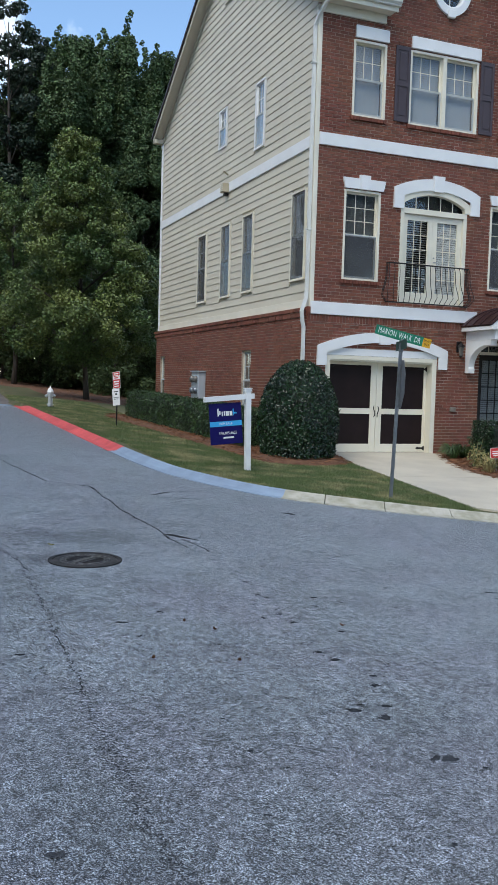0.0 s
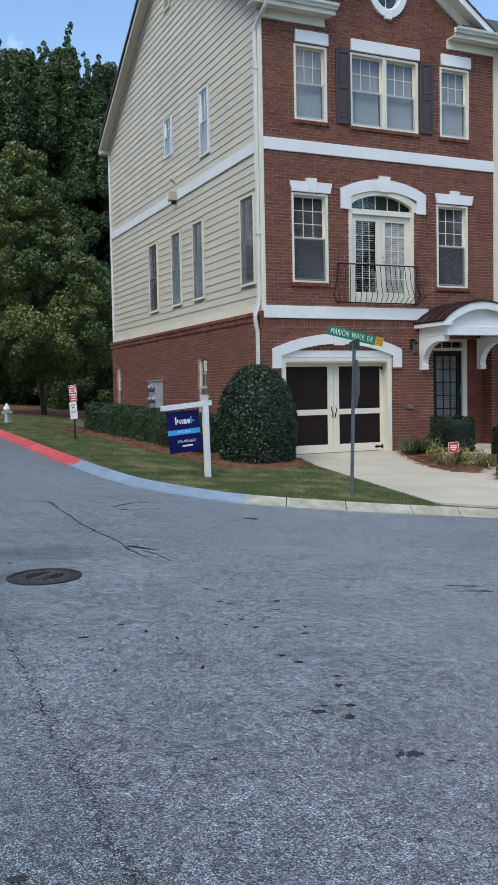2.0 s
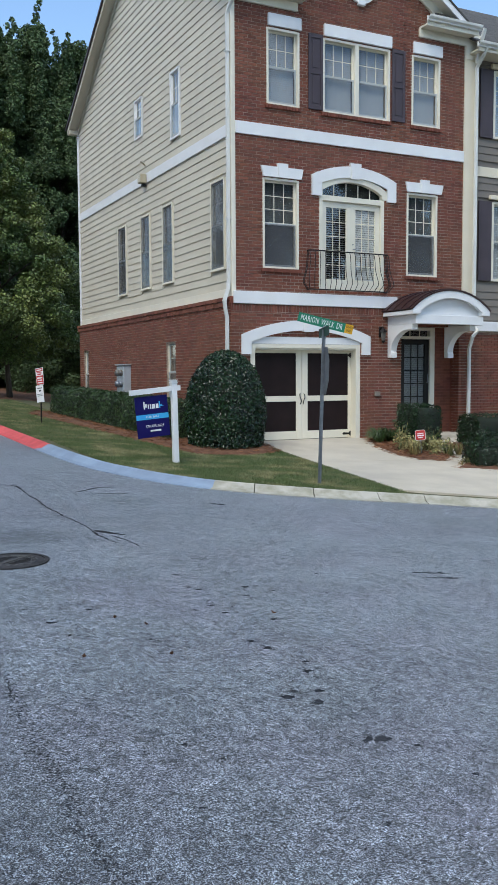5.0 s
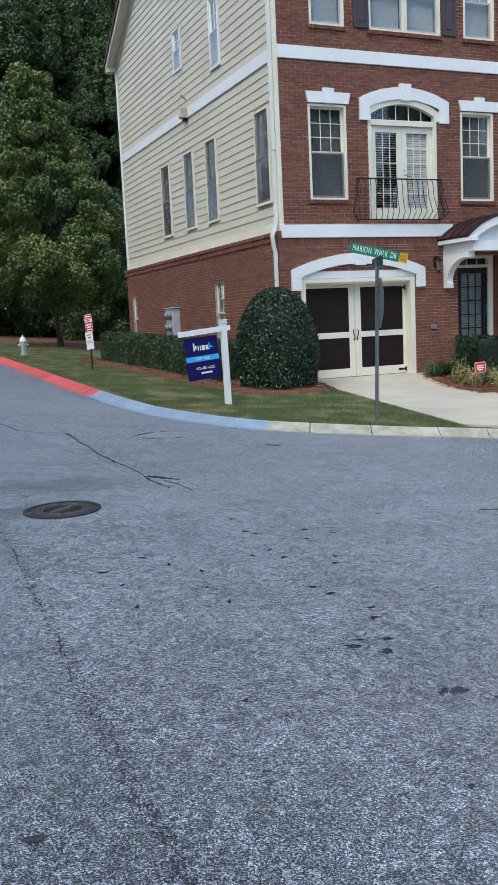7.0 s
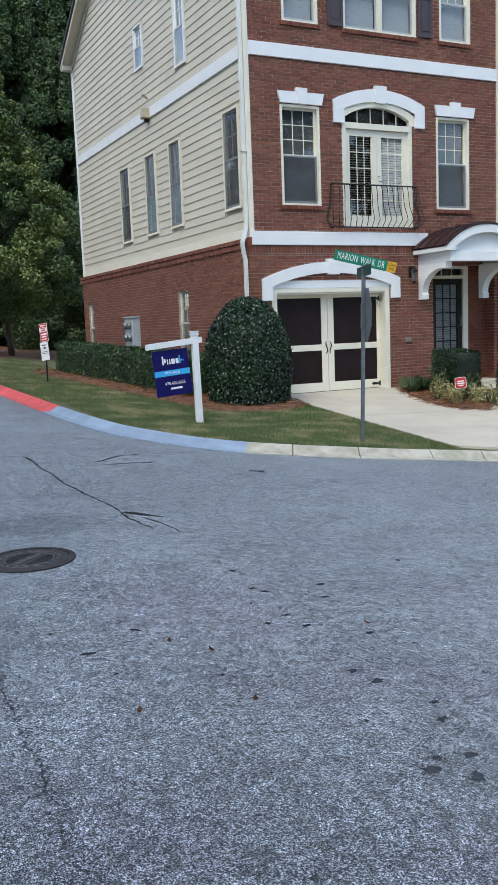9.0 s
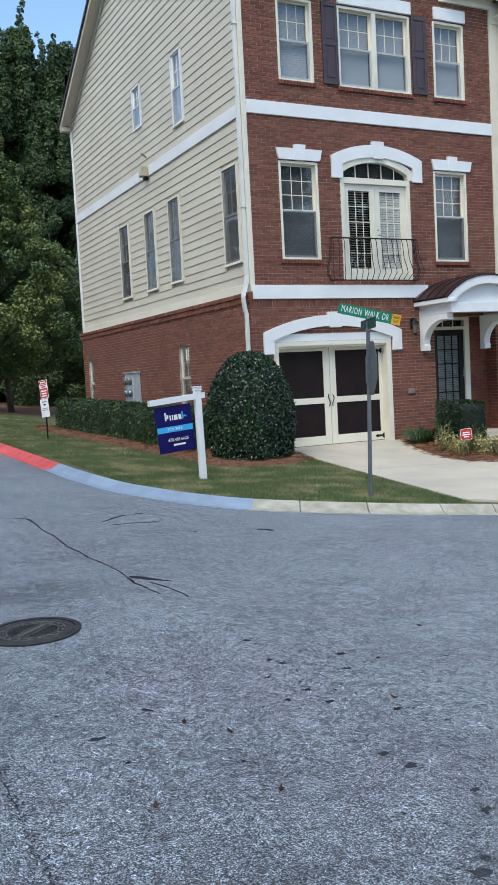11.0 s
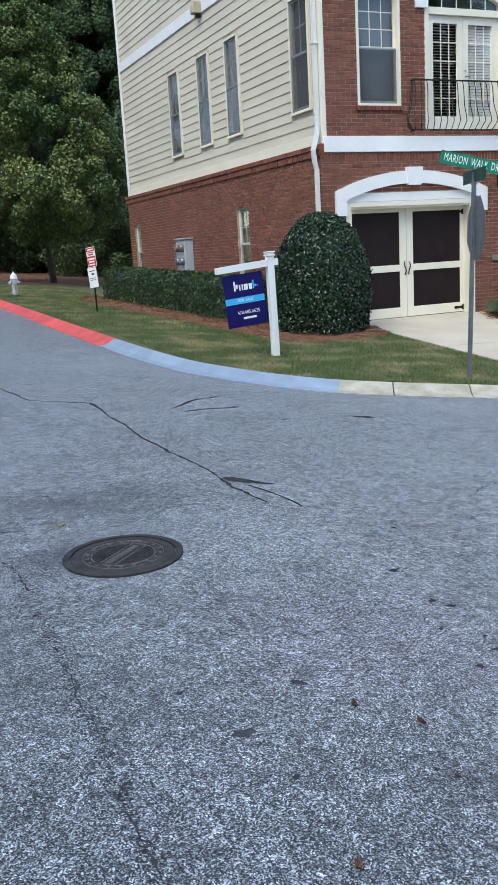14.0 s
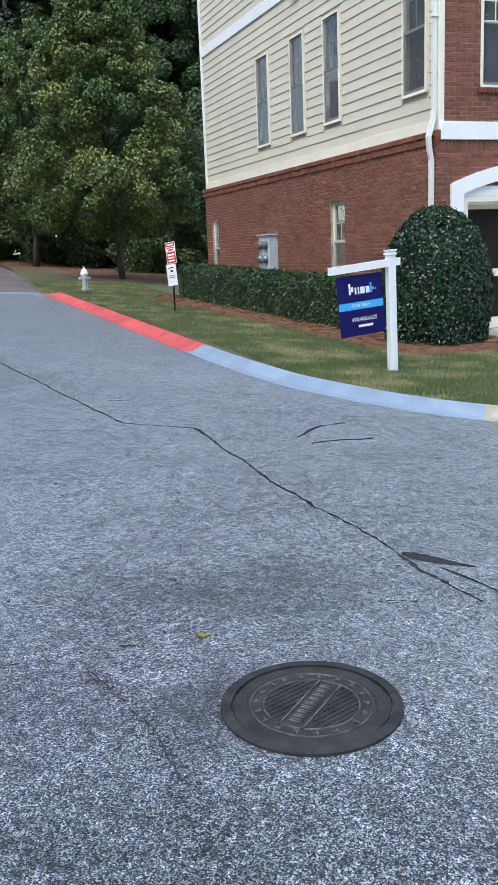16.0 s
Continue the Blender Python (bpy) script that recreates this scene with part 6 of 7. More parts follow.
def leafy_plant(name, label, x, y, radius, tall, count, leaf, mat, seed):
    """Upright stems with drooping broad leaves round them."""
    rg = np.random.default_rng(seed)
    ob = empty(name, label, "plant", "withered flowers in the bed")
    g = lot_z(x, y) + 0.04
    bm = bmesh.new()
    tips = []
    for _ in range(9):
        a, r = rg.uniform(0, 6.283), radius * rg.uniform(0.2, 0.9)
        tip = (x + r * math.cos(a), y + r * math.sin(a), g + tall * rg.uniform(0.6, 1.1))
        tube([(x + 0.2 * r * math.cos(a), y + 0.2 * r * math.sin(a), g - 0.03), ((x + tip[0]) / 2, (y + tip[1]) / 2, g + 0.6 * tall), tip], 0.004, 4, bm)
        tips.append(tip)
    part("stems", bm, DRY, ob)
    t = rg.random(count) ** 0.7
    base = np.array([x, y, g])
    P = base + (np.array(tips)[rg.integers(0, len(tips), count)] - base) * t[:, None] + rg.normal(0, 0.05, (count, 3))
    P[:, 2] = np.maximum(P[:, 2], g + 0.01)
    v, f = leaf_cards(P, np.tile([0.0, -0.4, 0.7], (count, 1)), leaf, leaf * 0.5, rg, 0.8)
    part_mesh("leaves", leaf_mesh("leaves", v, f, mat), mat, ob)
    return ob


for k, (x, y, r, h, mat) in enumerate(((10.62, 16.3, 0.24, 0.50, FADED), (10.9, 16.1, 0.26, 0.42, FADED), (11.2, 16.0, 0.24, 0.38, FADED), (10.55, 15.75, 0.22, 0.32, FADED), (11.45, 16.25, 0.22, 0.50, LEAF_HEDGE), (11.0, 15.6, 0.24, 0.30, FADED), (10.8, 16.5, 0.25, 0.62, LEAF_HEDGE), (11.4, 15.75, 0.2, 0.3, FADED))):
    leafy_plant("flowering_plant", "withered flowering plant with pale yellow leaves" if mat is FADED else "tall leafy flowering plant gone to seed", x, y, r, h, 150, 0.075, mat, 700 + k)


# ---- the estate agent's post ----
post = empty("sale_sign_post", "white vinyl yard-arm post with a hanging navy for-sale panel", "yard sign")
PXs, PYs = 4.885, 15.24
PB = lot_z(PXs, PYs)
lean_m = Matrix.Translation((PXs, PYs, PB)) @ Matrix.Rotation(radians(-1.2), 4, "Y")
post.matrix_world = lean_m
part("post", boxes((-0.05, -0.05, -0.1, 0.05, 0.05, 1.44), bevel=0.006), VINYL, post)
part("cap", boxes((-0.062, -0.062, 1.44, 0.062, 0.062, 1.465), (-0.052, -0.052, 1.465, 0.052, 0.052, 1.49), (-0.066, -0.066, 1.49, 0.066, 0.066, 1.505), bevel=0.004), VINYL, post)
arm = part("arm", prism([(-0.83, 1.245), (0.115, 1.315), (0.115, 1.405), (-0.83, 1.335)], "y", -0.044, 0.044), VINYL, post)
pan = empty("panel", "navy hanging sale panel with a cyan stripe")
pan.parent = post
pan.matrix_local = Matrix.Translation((-0.42, -0.0, 0.865)) @ Matrix.Rotation(radians(-3.8), 4, "Y")
part("board", boxes((-0.305, -0.006, -0.365, 0.305, 0.006, 0.365)), SIGN_NAVY, pan)
part("stripe", boxes((-0.303, -0.009, -0.045, 0.303, -0.0065, 0.045)), SIGN_CYAN, pan, "cyan stripe")
up = Matrix.Rotation(math.pi / 2, 4, "X")
lettering("FOR SALE", 0.058, SIGN_WHITE, pan, Matrix.Translation((0, -0.0105, 0)) @ up)
lettering("470.485.6625", 0.072, SIGN_WHITE, pan, Matrix.Translation((0.03, -0.0085, -0.17)) @ up, squeeze=0.9)
# the brand mark as plain shapes
lg = [(-0.15, 0.0, 0.025, 0.135), (-0.12, 0.03, 0.03, 0.06), (-0.07, 0.0, 0.02, 0.08), (-0.03, 0.0, 0.02, 0.08), (0.005, 0.0, 0.06, 0.08), (0.08, 0.0, 0.05, 0.08)]
for x, z, w, h in lg:
    part("mark", boxes((x, -0.009, 0.14 + z, x + w, -0.0065, 0.14 + z + h)), SIGN_WHITE, pan, "white brand mark")
for x, z, w, h in ((0.14, 0.0, 0.022, 0.12), (0.165, 0.03, 0.03, 0.03), (0.205, 0.03, 0.016, 0.016)):
    part("mark", boxes((x, -0.009, 0.14 + z, x + w, -0.0065, 0.14 + z + h)), SIGN_CYAN, pan, "cyan brand mark")
part("mark", boxes((-0.06, -0.009, -0.265, 0.14, -0.0065, -0.235)), SIGN_WHITE, pan, "small web address bar")
for dx in (-0.24, 0.24):
    part("hook", tube([(-0.45 + dx, 0, 1.20), (-0.45 + dx, 0, 1.285 + 0.03 * (dx > 0))], 0.004, 5), GALV, post)

# ---- street name and stop sign on one leaning pole ----
SPX, SPY = 6.38, 12.72
sp = empty("street_sign", "galvanised pole with a green street name blade, slightly leaning", "street sign")
sp.matrix_world = Matrix.Translation((SPX, SPY, lot_z(SPX, SPY))) @ Matrix.Rotation(radians(1.9), 4, "Y")
part("pole", prism([(-0.026, -0.012), (-0.026, 0.016), (-0.014, 0.016), (-0.010, -0.002), (0.010, -0.002), (0.014, 0.016), (0.026, 0.016), (0.026, -0.012)], "z", -0.2, 2.50), GALV, sp)
blade = empty("blade", "green street name blade with white letters")
blade.parent = sp
blade.matrix_local = Matrix.Translation((0.01, -0.02, 2.60)) @ Matrix.Rotation(radians(-19), 4, "Z") @ Matrix.Rotation(radians(12.0), 4, "Y")
part("plate", boxes((-0.455, -0.003, -0.075, 0.33, 0.003, 0.075)), SIGN_GREEN, blade)
part("plate_end", boxes((0.332, -0.003, -0.073, 0.462, 0.003, 0.073)), SIGN_YELLOW, blade, "yellow end plate")
lettering("MARION WALK DR", 0.132, SIGN_WHITE, blade, Matrix.Translation((-0.062, -0.0045, 0.0)) @ up, squeeze=0.545, gap=(1.12, 1.5), extrude=0.0015)
lettering("DEAD\nEND", 0.056, IRON, blade, Matrix.Translation((0.397, -0.0045, 0.0)) @ up, squeeze=0.75)
cross = part("cross_blade", boxes((-0.455, -0.003, -0.075, 0.455, 0.003, 0.075)), SIGN_DARK, sp, "second green name blade seen almost edge-on")
cross.matrix_local = Matrix.Translation((0.0, 0.0, 2.46)) @ Matrix.Rotation(radians(69), 4, "Z")
part("clamp", boxes((-0.03, -0.03, 2.36, 0.03, 0.03, 2.40), bevel=0.004), GALV, sp)
part("clamp", boxes((-0.025, -0.025, 2.53, 0.025, 0.025, 2.56), bevel=0.004), GALV, sp)
octo = [(0.38 * math.cos(a) / math.cos(math.pi / 8), 0.38 * math.sin(a) / math.cos(math.pi / 8)) for a in [math.pi / 8 + k * math.pi / 4 for k in range(8)]]
stop = part("stop_plate", prism(octo, "y", -0.0015, 0.0015), GALV, sp, "bare metal back of an octagonal stop sign")
stop.matrix_local = Matrix.Translation((0.035, -0.012, 1.84)) @ Matrix.Rotation(radians(68), 4, "Z")
face = part("stop_face", prism([(x * 0.98, y * 0.98) for x, y in octo], "y", -0.004, -0.002), SIGN_RED, sp, "red face of the stop sign")
face.matrix_local = stop.matrix_local.copy()

# ---- no parking sign ----
ns = empty("parking_sign", "red and white no-parking sign on a thin dark post", "road sign")
NSX, NSY = 4.52, 24.0
NSZ = lot_z(NSX, NSY)
ns.matrix_world = Matrix.Translation((NSX, NSY, NSZ))
part("post", boxes((-0.018, -0.012, -0.2, 0.018, 0.012, 1.45)), IRON, ns)
for z0, z1, mat, nm in ((1.02, 1.47, SIGN_RED, "upper_plate"), (0.56, 1.01, SIGN_WHITE, "lower_plate")):
    pl = empty(nm, "red no-parking plate with white bars" if mat is SIGN_RED else "white notice plate with small dark bars")
    pl.parent = ns
    pl.matrix_local = Matrix.Translation((-0.026, -0.022, (z0 + z1) / 2)) @ Matrix.Rotation(radians(-64), 4, "Z") @ Matrix.Rotation(radians(-6), 4, "Y")
    part("plate", boxes((-0.152, -0.002, -0.225, 0.152, 0.002, 0.225), bevel=0.0008), SIGN_WHITE, pl)
    if mat is SIGN_RED:
        part("field", boxes((-0.140, -0.0035, -0.212, 0.140, -0.0022, 0.02), (-0.140, -0.0035, 0.13, 0.140, -0.0022, 0.212)), SIGN_RED, pl)
        rows = [(-0.10, 0.155, 0.10, 0.185, SIGN_WHITE), (-0.11, 0.095, 0.11, 0.115, SIGN_RED), (-0.08, 0.045, 0.08, 0.075, SIGN_RED), (-0.11, -0.06, 0.11, -0.02, SIGN_WHITE), (-0.09, -0.12, 0.09, -0.085, SIGN_WHITE), (-0.10, -0.18, 0.10, -0.15, SIGN_WHITE)]
    else:
        rows = [(-0.09, 0.14, 0.09, 0.16, TAR), (-0.03, 0.06, 0.05, 0.10, TAR), (-0.11, -0.02, 0.11, -0.005, GALV), (-0.10, -0.06, 0.10, -0.045, GALV)]
    for a, b, c, d, m2 in rows:
        part("bar", boxes((a, -0.0055, b, c, -0.0037, d)), m2, pl)

# ---- fire hydrant ----
hy = empty("fire_hydrant", "silver-painted fire hydrant on the grass verge", "hydrant")
HX, HY = 3.74, 30.3
hy.matrix_world = Matrix.Translation((HX, HY, lot_z(HX, HY)))
part("barrel", lathe([(0.13, -0.05), (0.13, 0.02), (0.085, 0.03), (0.085, 0.08), (0.115, 0.085), (0.115, 0.11), (0.078, 0.12), (0.078, 0.42), (0.105, 0.43), (0.105, 0.47), (0.088, 0.48), (0.088, 0.49)], 20), HYDRANT, hy, smooth=False)
part("bonnet", lathe([(0.115, 0.49), (0.115, 0.515), (0.10, 0.53), (0.085, 0.59), (0.05, 0.635), (0.025, 0.65), (0.02, 0.70)], 18), SIGN_WHITE, hy, "white domed bonnet")
for dx, dy, r in ((-1, 0, 0.05), (1, 0, 0.05), (0, -1, 0.065)):
    bm = lathe([(r * 0.8, 0.07), (r * 0.8, 0.10), (r, 0.105), (r, 0.15), (r * 0.4, 0.155), (r * 0.4, 0.18)], 12)
    bm.transform(Matrix.Translation((0, 0, 0.38)) @ Vector((0, 0, 1)).rotation_difference(Vector((dx, dy, 0))).to_matrix().to_4x4())
    part("outlet_cap", bm, HYDRANT, hy)
part("base_flange", lathe([(0.14, -0.05), (0.14, 0.03)], 16), IRON, hy)

# ---- security company's lawn sign ----
sec = empty("lawn_sign", "small red security sign on a stake in the bed", "sign")
sec.matrix_world = Matrix.Translation((10.75, 15.75, lot_z(10.75, 15.75) + 0.05)) @ Matrix.Rotation(radians(-28), 4, "Z") @ Matrix.Rotation(radians(-5), 4, "Y") @ Matrix.Scale(0.82, 4)
part("stake", boxes((-0.012, 0.0, -0.1, 0.012, 0.006, 0.42)), GALV, sec)
cut = [(-0.125, -0.10), (-0.10, -0.125), (0.10, -0.125), (0.125, -0.10), (0.125, 0.10), (0.10, 0.125), (-0.10, 0.125), (-0.125, 0.10)]
part("plate", prism([(x * 1.08, 0.50 + z * 1.08) for x, z in cut], "y", -0.004, 0.0), SIGN_WHITE, sec)
part("field", prism([(x, 0.50 + z) for x, z in cut], "y", -0.007, -0.0045), SIGN_RED, sec)
for a, b, z in ((-0.08, 0.08, 0.54), (-0.09, 0.09, 0.49), (-0.06, 0.06, 0.44)):
    part("bar", boxes((a, -0.0095, z - 0.014, b, -0.0075, z + 0.014)), SIGN_WHITE, sec)

# ---- manhole ----
def on_road(x, y, lift=0.0):
    """A pose that lies on the road's plane."""
    r = 0.3
    n = Vector(((road_z(x - r, y) - road_z(x + r, y)) / (2 * r), (road_z(x, y - r) - road_z(x, y + r)) / (2 * r), 1)).normalized()
    q = Vector((0, 0, 1)).rotation_difference(n)
    return Matrix.Translation((x, y, road_z(x, y) + lift)) @ q.to_matrix().to_4x4()


mh = empty("manhole_cover", "round dark cast-iron manhole cover set in the asphalt", "manhole")
mh.matrix_world = on_road(0.53, 8.095, 0.006) @ Matrix.Rotation(radians(20), 4, "Z") @ Matrix.Scale(0.93, 4)
bm = bmesh.new()
rings = [[bm.verts.new((r * math.cos(2 * math.pi * k / 48), r * math.sin(2 * math.pi * k / 48), z)) for k in range(48)] for r, z in ((0.345, -0.03), (0.345, 0.006), (0.305, 0.008), (0.303, -0.02))]
for a, b in zip(rings, rings[1:]):
    for k in range(48):
        bm.faces.new((a[k], a[(k + 1) % 48], b[(k + 1) % 48], b[k]))
bmesh.ops.recalc_face_normals(bm, faces=bm.faces)
part("frame_ring", bm, CAST, mh)
part("lid", lathe([(0.298, -0.03), (0.298, 0.002), (0.292, 0.005), (0.25, 0.005), (0.246, 0.001), (0.002, 0.001)], 48), CAST, mh)
bm = bmesh.new()
for i in range(-9, 10):
    for j in range(-9, 10):
        x, y = i * 0.024, j * 0.024
        if 0.05 < math.hypot(x, y) < 0.175 and abs(y * 0.934 - x * 0.358) > 0.058:
            box(bm, x - 0.0085, y - 0.003, 0.0, x + 0.0085, y + 0.003, 0.005)
lugs = part("lug_pattern", bm, CAST, mh, "raised anti-slip bars")
lugs["kind"] = "stuff"
bm = bmesh.new()
for r in (0.182, 0.232):
    ring = [[bm.verts.new((q * math.cos(2 * math.pi * k / 48), q * math.sin(2 * math.pi * k / 48), z)) for k in range(48)] for q, z in ((r - 0.003, 0.0), (r - 0.002, 0.006), (r + 0.002, 0.006), (r + 0.003, 0.0))]
    for p, q in zip(ring, ring[1:]):
        for k in range(48):
            bm.faces.new((p[k], p[(k + 1) % 48], q[(k + 1) % 48], q[k]))
bmesh.ops.recalc_face_normals(bm, faces=bm.faces)
part("rib", bm, CAST_WORN, mh, "worn bright raised rings")
for side in (-1, 1):
    bar = part("rib", boxes((-0.18, -0.003, 0.0, 0.18, 0.003, 0.0065)), CAST_WORN, mh)
    bar.matrix_local = Matrix.Rotation(radians(21), 4, "Z") @ Matrix.Translation((0, side * 0.046, 0))
for k in range(9):
    m = Matrix.Rotation(radians(21), 4, "Z") @ Matrix.Translation((-0.136 + 0.034 * k, 0, 0))
    bar = part("cast_letter", boxes((-0.010, -0.026, 0.001, -0.004, 0.026, 0.0065), (0.004, -0.026, 0.001, 0.010, 0.026, 0.0065), (-0.004, -0.003 + 0.018 * (k % 3 - 1), 0.001, 0.004, 0.003 + 0.018 * (k % 3 - 1), 0.0062)), CAST_WORN, mh, "worn raised cast letter")
    bar.matrix_local = m
for k in range(18):
    a = radians(20 * k + (0 if k < 9 else 6))
    bar = part("cast_letter", boxes((-0.009, -0.013, 0.001, -0.004, 0.013, 0.0065), (-0.004, 0.006 * (k % 3) - 0.009, 0.001, 0.009, 0.006 * (k % 3) - 0.004, 0.0062)), CAST_WORN, mh, "worn raised cast letter")
    bar.matrix_local = Matrix.Rotation(a, 4, "Z") @ Matrix.Translation((0, 0.207, 0))
part("pick_hole", boxes((0.262, -0.012, 0.0, 0.285, 0.012, 0.0055)), TAR, mh)


# ---- cracks, tar and litter on the road ----
def fine_line(path):
    pts = [Vector((x, y, 0)) for x, y in path]
    out = []
    for a, b in zip(pts, pts[1:]):
        k = max(1, int((b - a).length / 0.03))
        out += [a.lerp(b, i / k) for i in range(k)]
    return out + [pts[-1]]


def blot(v, f, x, y, r, rg, lift, long=1.35, turn=None, k=9):
    """Adds one ragged flat spot to a vertex and a face list."""
    n, turn = len(v), rg.uniform(0, 6.28) if turn is None else turn
    for i in range(k):
        a = 2 * math.pi * i / k
        q = r * rg.uniform(0.5, 1.25)
        px, py = q * math.cos(a) * long, q * math.sin(a) / long
        qx, qy = x + px * math.cos(turn) - py * math.sin(turn), y + px * math.sin(turn) + py * math.cos(turn)
        v.append((qx, qy, road_z(qx, qy) + lift))
    f.append(tuple(range(n, n + k)))


def crack(path, width, seed, lift=0.003, label="thin dark crack in the asphalt", solid=0.7, grains=26, spread=1.0, mat=None):
    """A broken, ragged seam with loose dark grains along it. solid: the share of its length that is open; grains: crumbs a metre."""
    rg = np.random.default_rng(seed)
    line = fine_line(path)
    v, f = [], []
    drift, last = 0.0, None
    for i, p in enumerate(line):
        t = (line[min(i + 1, len(line) - 1)] - line[max(i - 1, 0)]).normalized()
        n = Vector((-t.y, t.x, 0))
        drift = 0.88 * drift + rg.normal(0, 0.005)
        is_open = 0.5 + 0.9 * noise.noise((p.x * 1.9, p.y * 1.9, seed * 3.1)) < solid
        w = width * (0.3 + 0.9 * rg.random() ** 1.5) * (0.55 + 0.9 * abs(noise.noise((p.x * 2.1, p.y * 2.1, seed))))
        if is_open:
            b = len(v)
            for sd in (-1, 1):
                q = p + n * (drift + sd * w / 2)
                v.append((q.x, q.y, road_z(q.x, q.y) + lift))
            if last is not None:
                f.append((last, last + 1, b + 1, b))
            last = b
        else:
            last = None
        for _ in range(rg.poisson(grains * 0.03)):
            q = p + n * (drift + rg.normal(0, width * spread)) + t * rg.uniform(-0.02, 0.02)
            blot(v, f, q.x, q.y, rg.uniform(0.002, 0.0065), rg, lift, k=6)
    return tagged(raw("road_crack", v, f, mat or TAR_SPOT), label, "crack", kind="structure")


def smear(path, radii, seed, label):
    """A blot of poured sealant: a closed outline that swells and thins along its line."""
    rg = np.random.default_rng(seed)
    line = catmull([(x, y, 0) for x, y in path], 8)
    left, right = [], []
    for i, p in enumerate(line):
        t = (line[min(i + 1, len(line) - 1)] - line[max(i - 1, 0)]).normalized()
        n = Vector((-t.y, t.x, 0))
        r = float(np.interp(i / (len(line) - 1), np.linspace(0, 1, len(radii)), radii)) * rg.uniform(0.8, 1.2)
        for side, sd in ((left, 1), (right, -1)):
            q = p + n * r * sd
            side.append((q.x, q.y, road_z(q.x, q.y) + 0.005))
    k = len(left)
    faces = [(i, i + 1, k + i + 1, k + i) for i in range(k - 1)]
    return tagged(raw("road_crack", left + right, faces, TAR), label, "crack", kind="structure")


MAIN_CRACK = [(-4.0, 19.0), (-1.6, 17.9), (0.23, 16.97), (0.65, 14.61), (0.94, 13.0), (1.2, 12.85), (1.51, 12.69), (1.5, 11.68), (1.52, 10.88), (1.59, 10.14), (1.62, 9.51), (1.63, 9.07), (1.68, 8.71)]
crack(MAIN_CRACK, 0.044, 1, label="dark worn seam running along the asphalt", solid=1.1, grains=60, spread=0.6, mat=TAR)
crack([(-3.2, 8.6), (-1.6, 8.72), (-0.54, 8.72), (-0.3, 8.74), (-0.07, 8.77), (0.11, 8.76)], 0.016, 2, solid=0.95, grains=70)
crack([(0.98, 8.82), (1.26, 8.82), (1.59, 8.8)], 0.014, 3, solid=0.9, grains=60)
crack([(-0.15, 8.6), (-0.03, 8.16), (-0.06, 6.01), (-0.08, 4.81), (-0.09, 3.98), (-0.09, 3.5), (-0.11, 3.05), (0.0, 2.0), (-0.05, -1)], 0.010, 4, label="shallow crumbling seam in the asphalt", solid=0.35, grains=330, spread=2.4)
smear([(1.65, 9.41), (1.71, 9.34), (1.81, 9.23), (1.92, 9.13)], [0.020, 0.058, 0.046, 0.026, 0.012], 5, "dark smear of crack sealant")
smear([(1.73, 9.17), (1.8, 8.94), (1.84, 8.65), (1.83, 8.53)], [0.006, 0.011, 0.007, 0.010, 0.004], 6, "thin dark run of crack sealant")
crack([(2.25, 12.2), (2.62, 12.6), (2.94, 12.72)], 0.060, 7, solid=0.9, grains=90, spread=0.6, mat=TAR)
crack([(2.28, 11.97), (2.56, 12.03), (2.91, 12.05)], 0.085, 9, solid=1.0, grains=90, spread=0.6, mat=TAR)
crack([(2.18, 14.51), (2.45, 14.25), (2.8, 14.29)], 0.045, 8, solid=0.6, grains=120, spread=0.7, mat=TAR)
crack([(1.04, 14.09), (1.28, 14.12), (1.36, 14.13)], 0.06, 10, solid=0.8, grains=60, spread=0.6, mat=TAR)
crack([(0.95, 12.9), (0.5, 12.75), (-0.2, 12.9), (-1.0, 12.7)], 0.012, 12, solid=0.5)
crack([(3.4, 13.15), (3.75, 12.72), (4.15, 12.32)], 0.018, 13, grains=60)
crack([(5.2, 9.3), (6.0, 9.0), (6.7, 8.9)], 0.014, 14, solid=0.5)
crack([(3.0, 8.4), (3.5, 8.7), (4.2, 8.75)], 0.014, 15, solid=0.5)
crack([(4.10, 7.20), (4.27, 7.17), (4.44, 7.13)], 0.07, 16, label="dark patch on the asphalt", solid=0.9, grains=200, spread=0.5)
crack([(4.06, 6.98), (4.24, 6.97), (4.42, 6.92)], 0.09, 17, label="dark patch on the asphalt", solid=0.9, grains=200, spread=0.5)

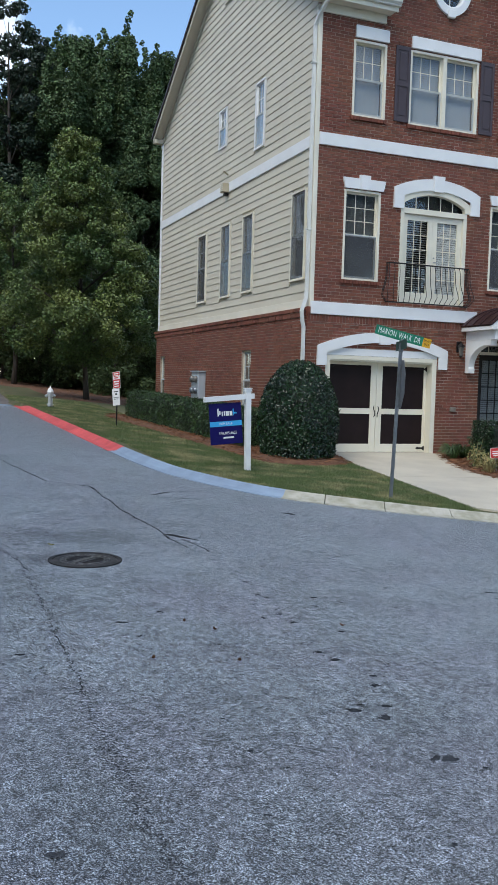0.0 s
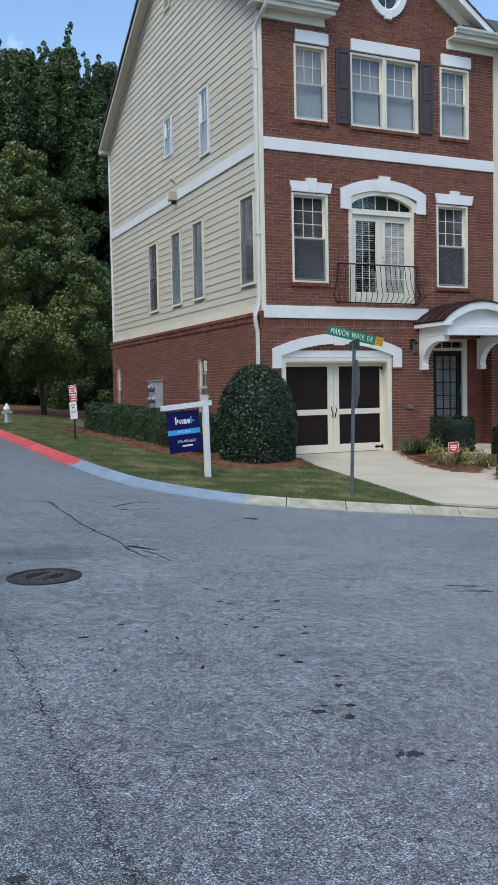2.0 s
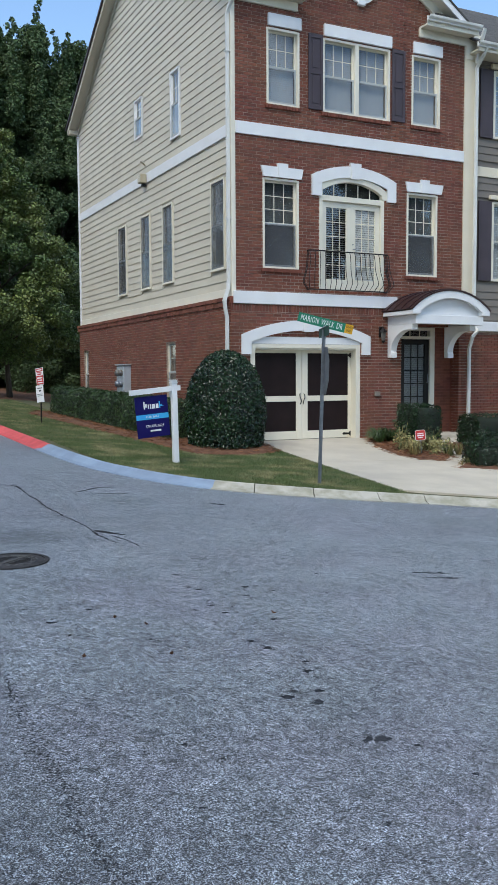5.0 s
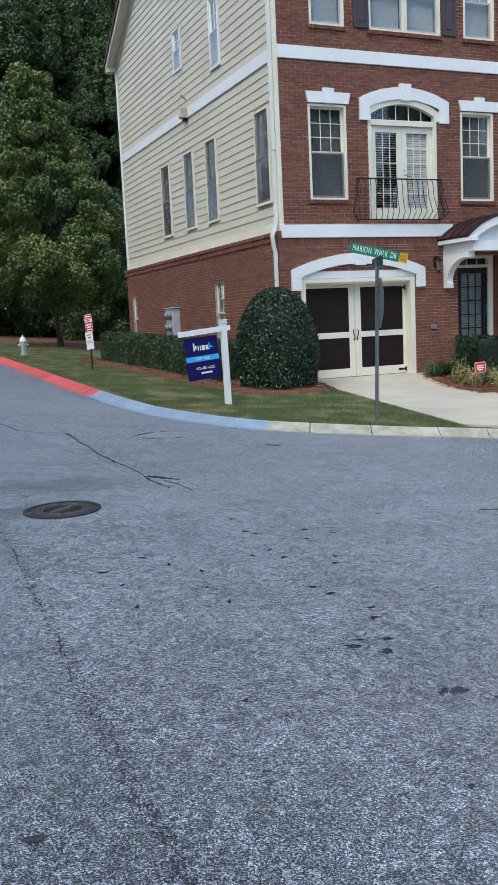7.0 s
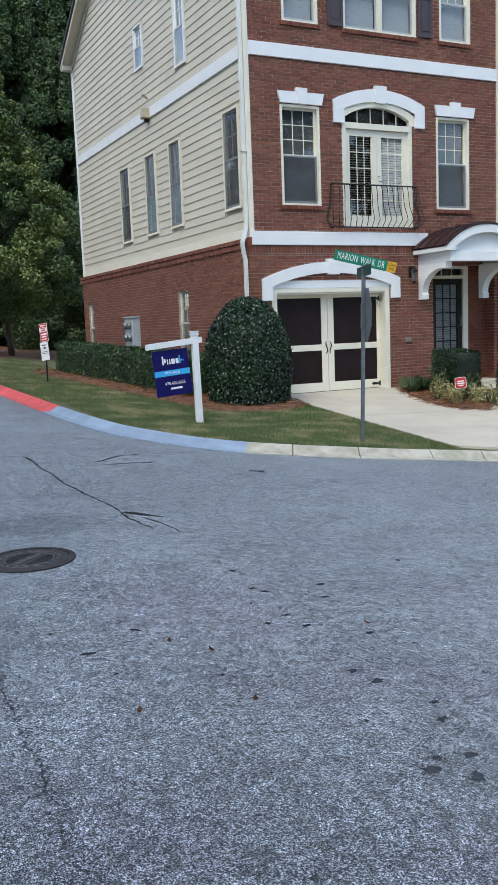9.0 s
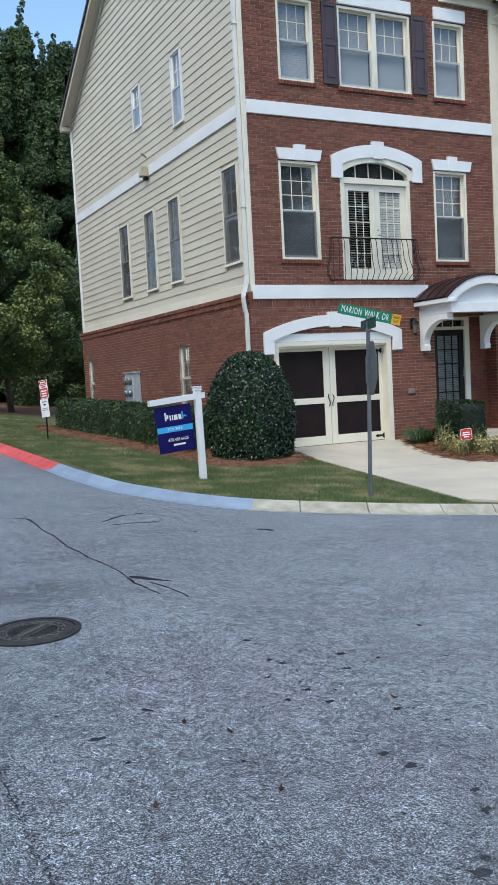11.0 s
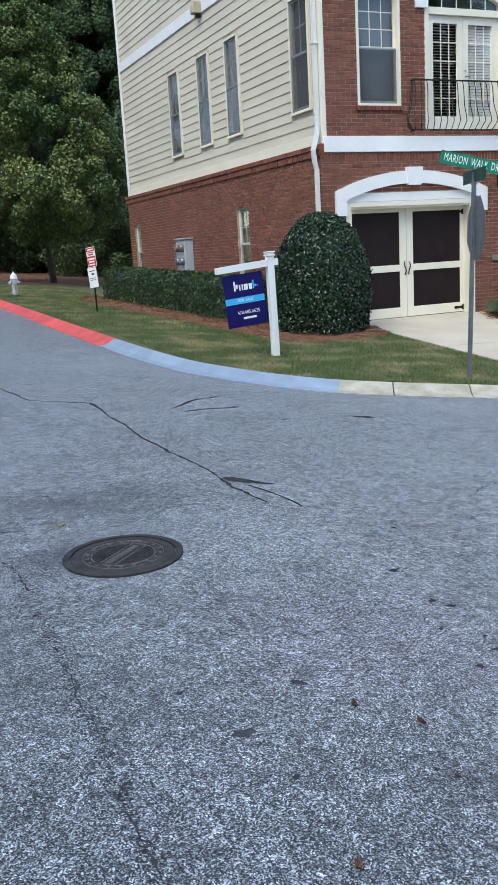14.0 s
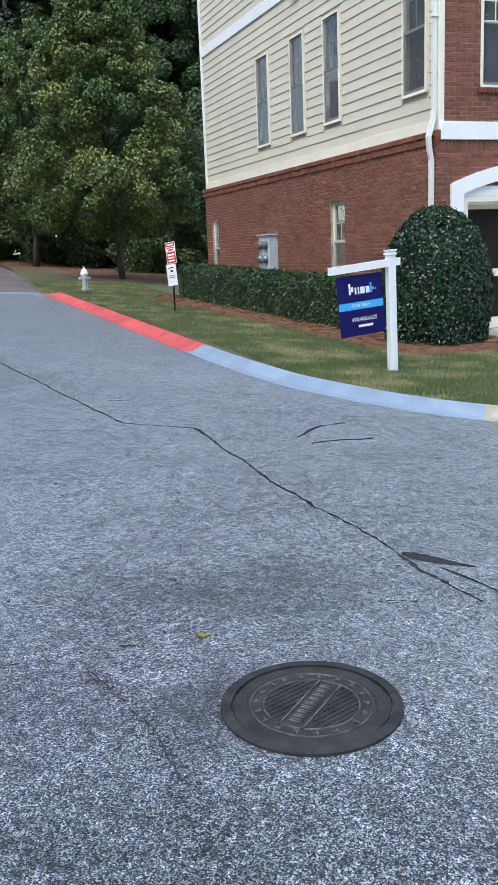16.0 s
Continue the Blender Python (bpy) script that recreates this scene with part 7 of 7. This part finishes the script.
SPOTS = [(1.71, 6.96, 1.2), (1.76, 6.88, 1.2), (2.2, 6.92, 1.6), (2.08, 6.67, 1.6), (2.38, 6.78, 1), (2.81, 6.65, 1), (1.67, 6.44, 1.2), (1.7, 6.24, 1.7), (1.97, 6.01, 1.9), (1.5, 6.34, 1.1), (1.58, 5.57, 1.7), (1.62, 5.42, 1.9), (1.73, 5.12, 1.4), (1.65, 4.96, 1.7), (1.31, 4.61, 2), (1.54, 4.65, 1.6), (1.45, 4.49, 2.4), (1.44, 4.0, 2), (1.51, 3.98, 2.4), (3.09, 7.29, 1.6), (1.75, 7.35, 1.6), (3.9, 11.18, 5), (0.41, 6.23, 2.2), (0.75, 6.48, 1.5), (-0.48, 3.47, 2.2), (-0.34, 5.6, 1.4)]
rg = np.random.default_rng(3)
SPOTS += [(float(x), float(y), float(q)) for x, y, q in zip(rg.uniform(-1, 5.5, 260), rg.uniform(1.5, 14.5, 260), rg.uniform(0.25, 1.0, 260) ** 2)]
v, f = [], []
for x, y, q in SPOTS:
    blot(v, f, x, y, 0.0165 * q, rg, 0.0035, 1.3, rg.normal(0, 0.5), 13)
    for _ in range(int(14 * q)):
        blot(v, f, x + rg.normal(0, 0.022 * q), y + rg.normal(0, 0.018 * q), rg.uniform(0.002, 0.006), rg, 0.0035, k=6)
tagged(raw("tar_spots", v, f, TAR_SPOT), "dark tar spots pressed into the road", "tar", kind="stuff")

for k, (x, y, pale) in enumerate(((0.86, 6.25, 0), (0.43, 5.5, 0), (1.02, 6.06, 0), (0.96, 5.43, 0), (2.05, 6.15, 0), (0.34, 8.76, 1))):
    rg = np.random.default_rng(400 + k)
    bm = bmesh.new()
    L = 0.025 if not pale else 0.034
    top = [bm.verts.new((L * t, 0.55 * L * math.sin(math.pi * (t + 1) / 2) * sgn * (1 - 0.25 * (i % 2)), 0.003 + 0.012 * (t * t) + 0.007 * abs(sgn))) for sgn in (0, 1, -1) for i, t in enumerate(np.linspace(-1, 1, 7))]
    for a in (7, 14):
        for i in range(6):
            bm.faces.new((top[i], top[i + 1], top[a + i + 1], top[a + i]))
    bmesh.ops.solidify(bm, geom=bm.faces[:], thickness=0.0012)
    ob = part("fallen_leaf", bm, FALLEN_PALE if pale else FALLEN)
    ob.matrix_world = on_road(x, y, 0.001) @ Matrix.Rotation(rg.uniform(0, 6.28), 4, "Z")
    tagged(ob, "curled yellow fallen leaf on the asphalt" if pale else "curled brown fallen leaf on the asphalt", "leaf", "fallen leaves")
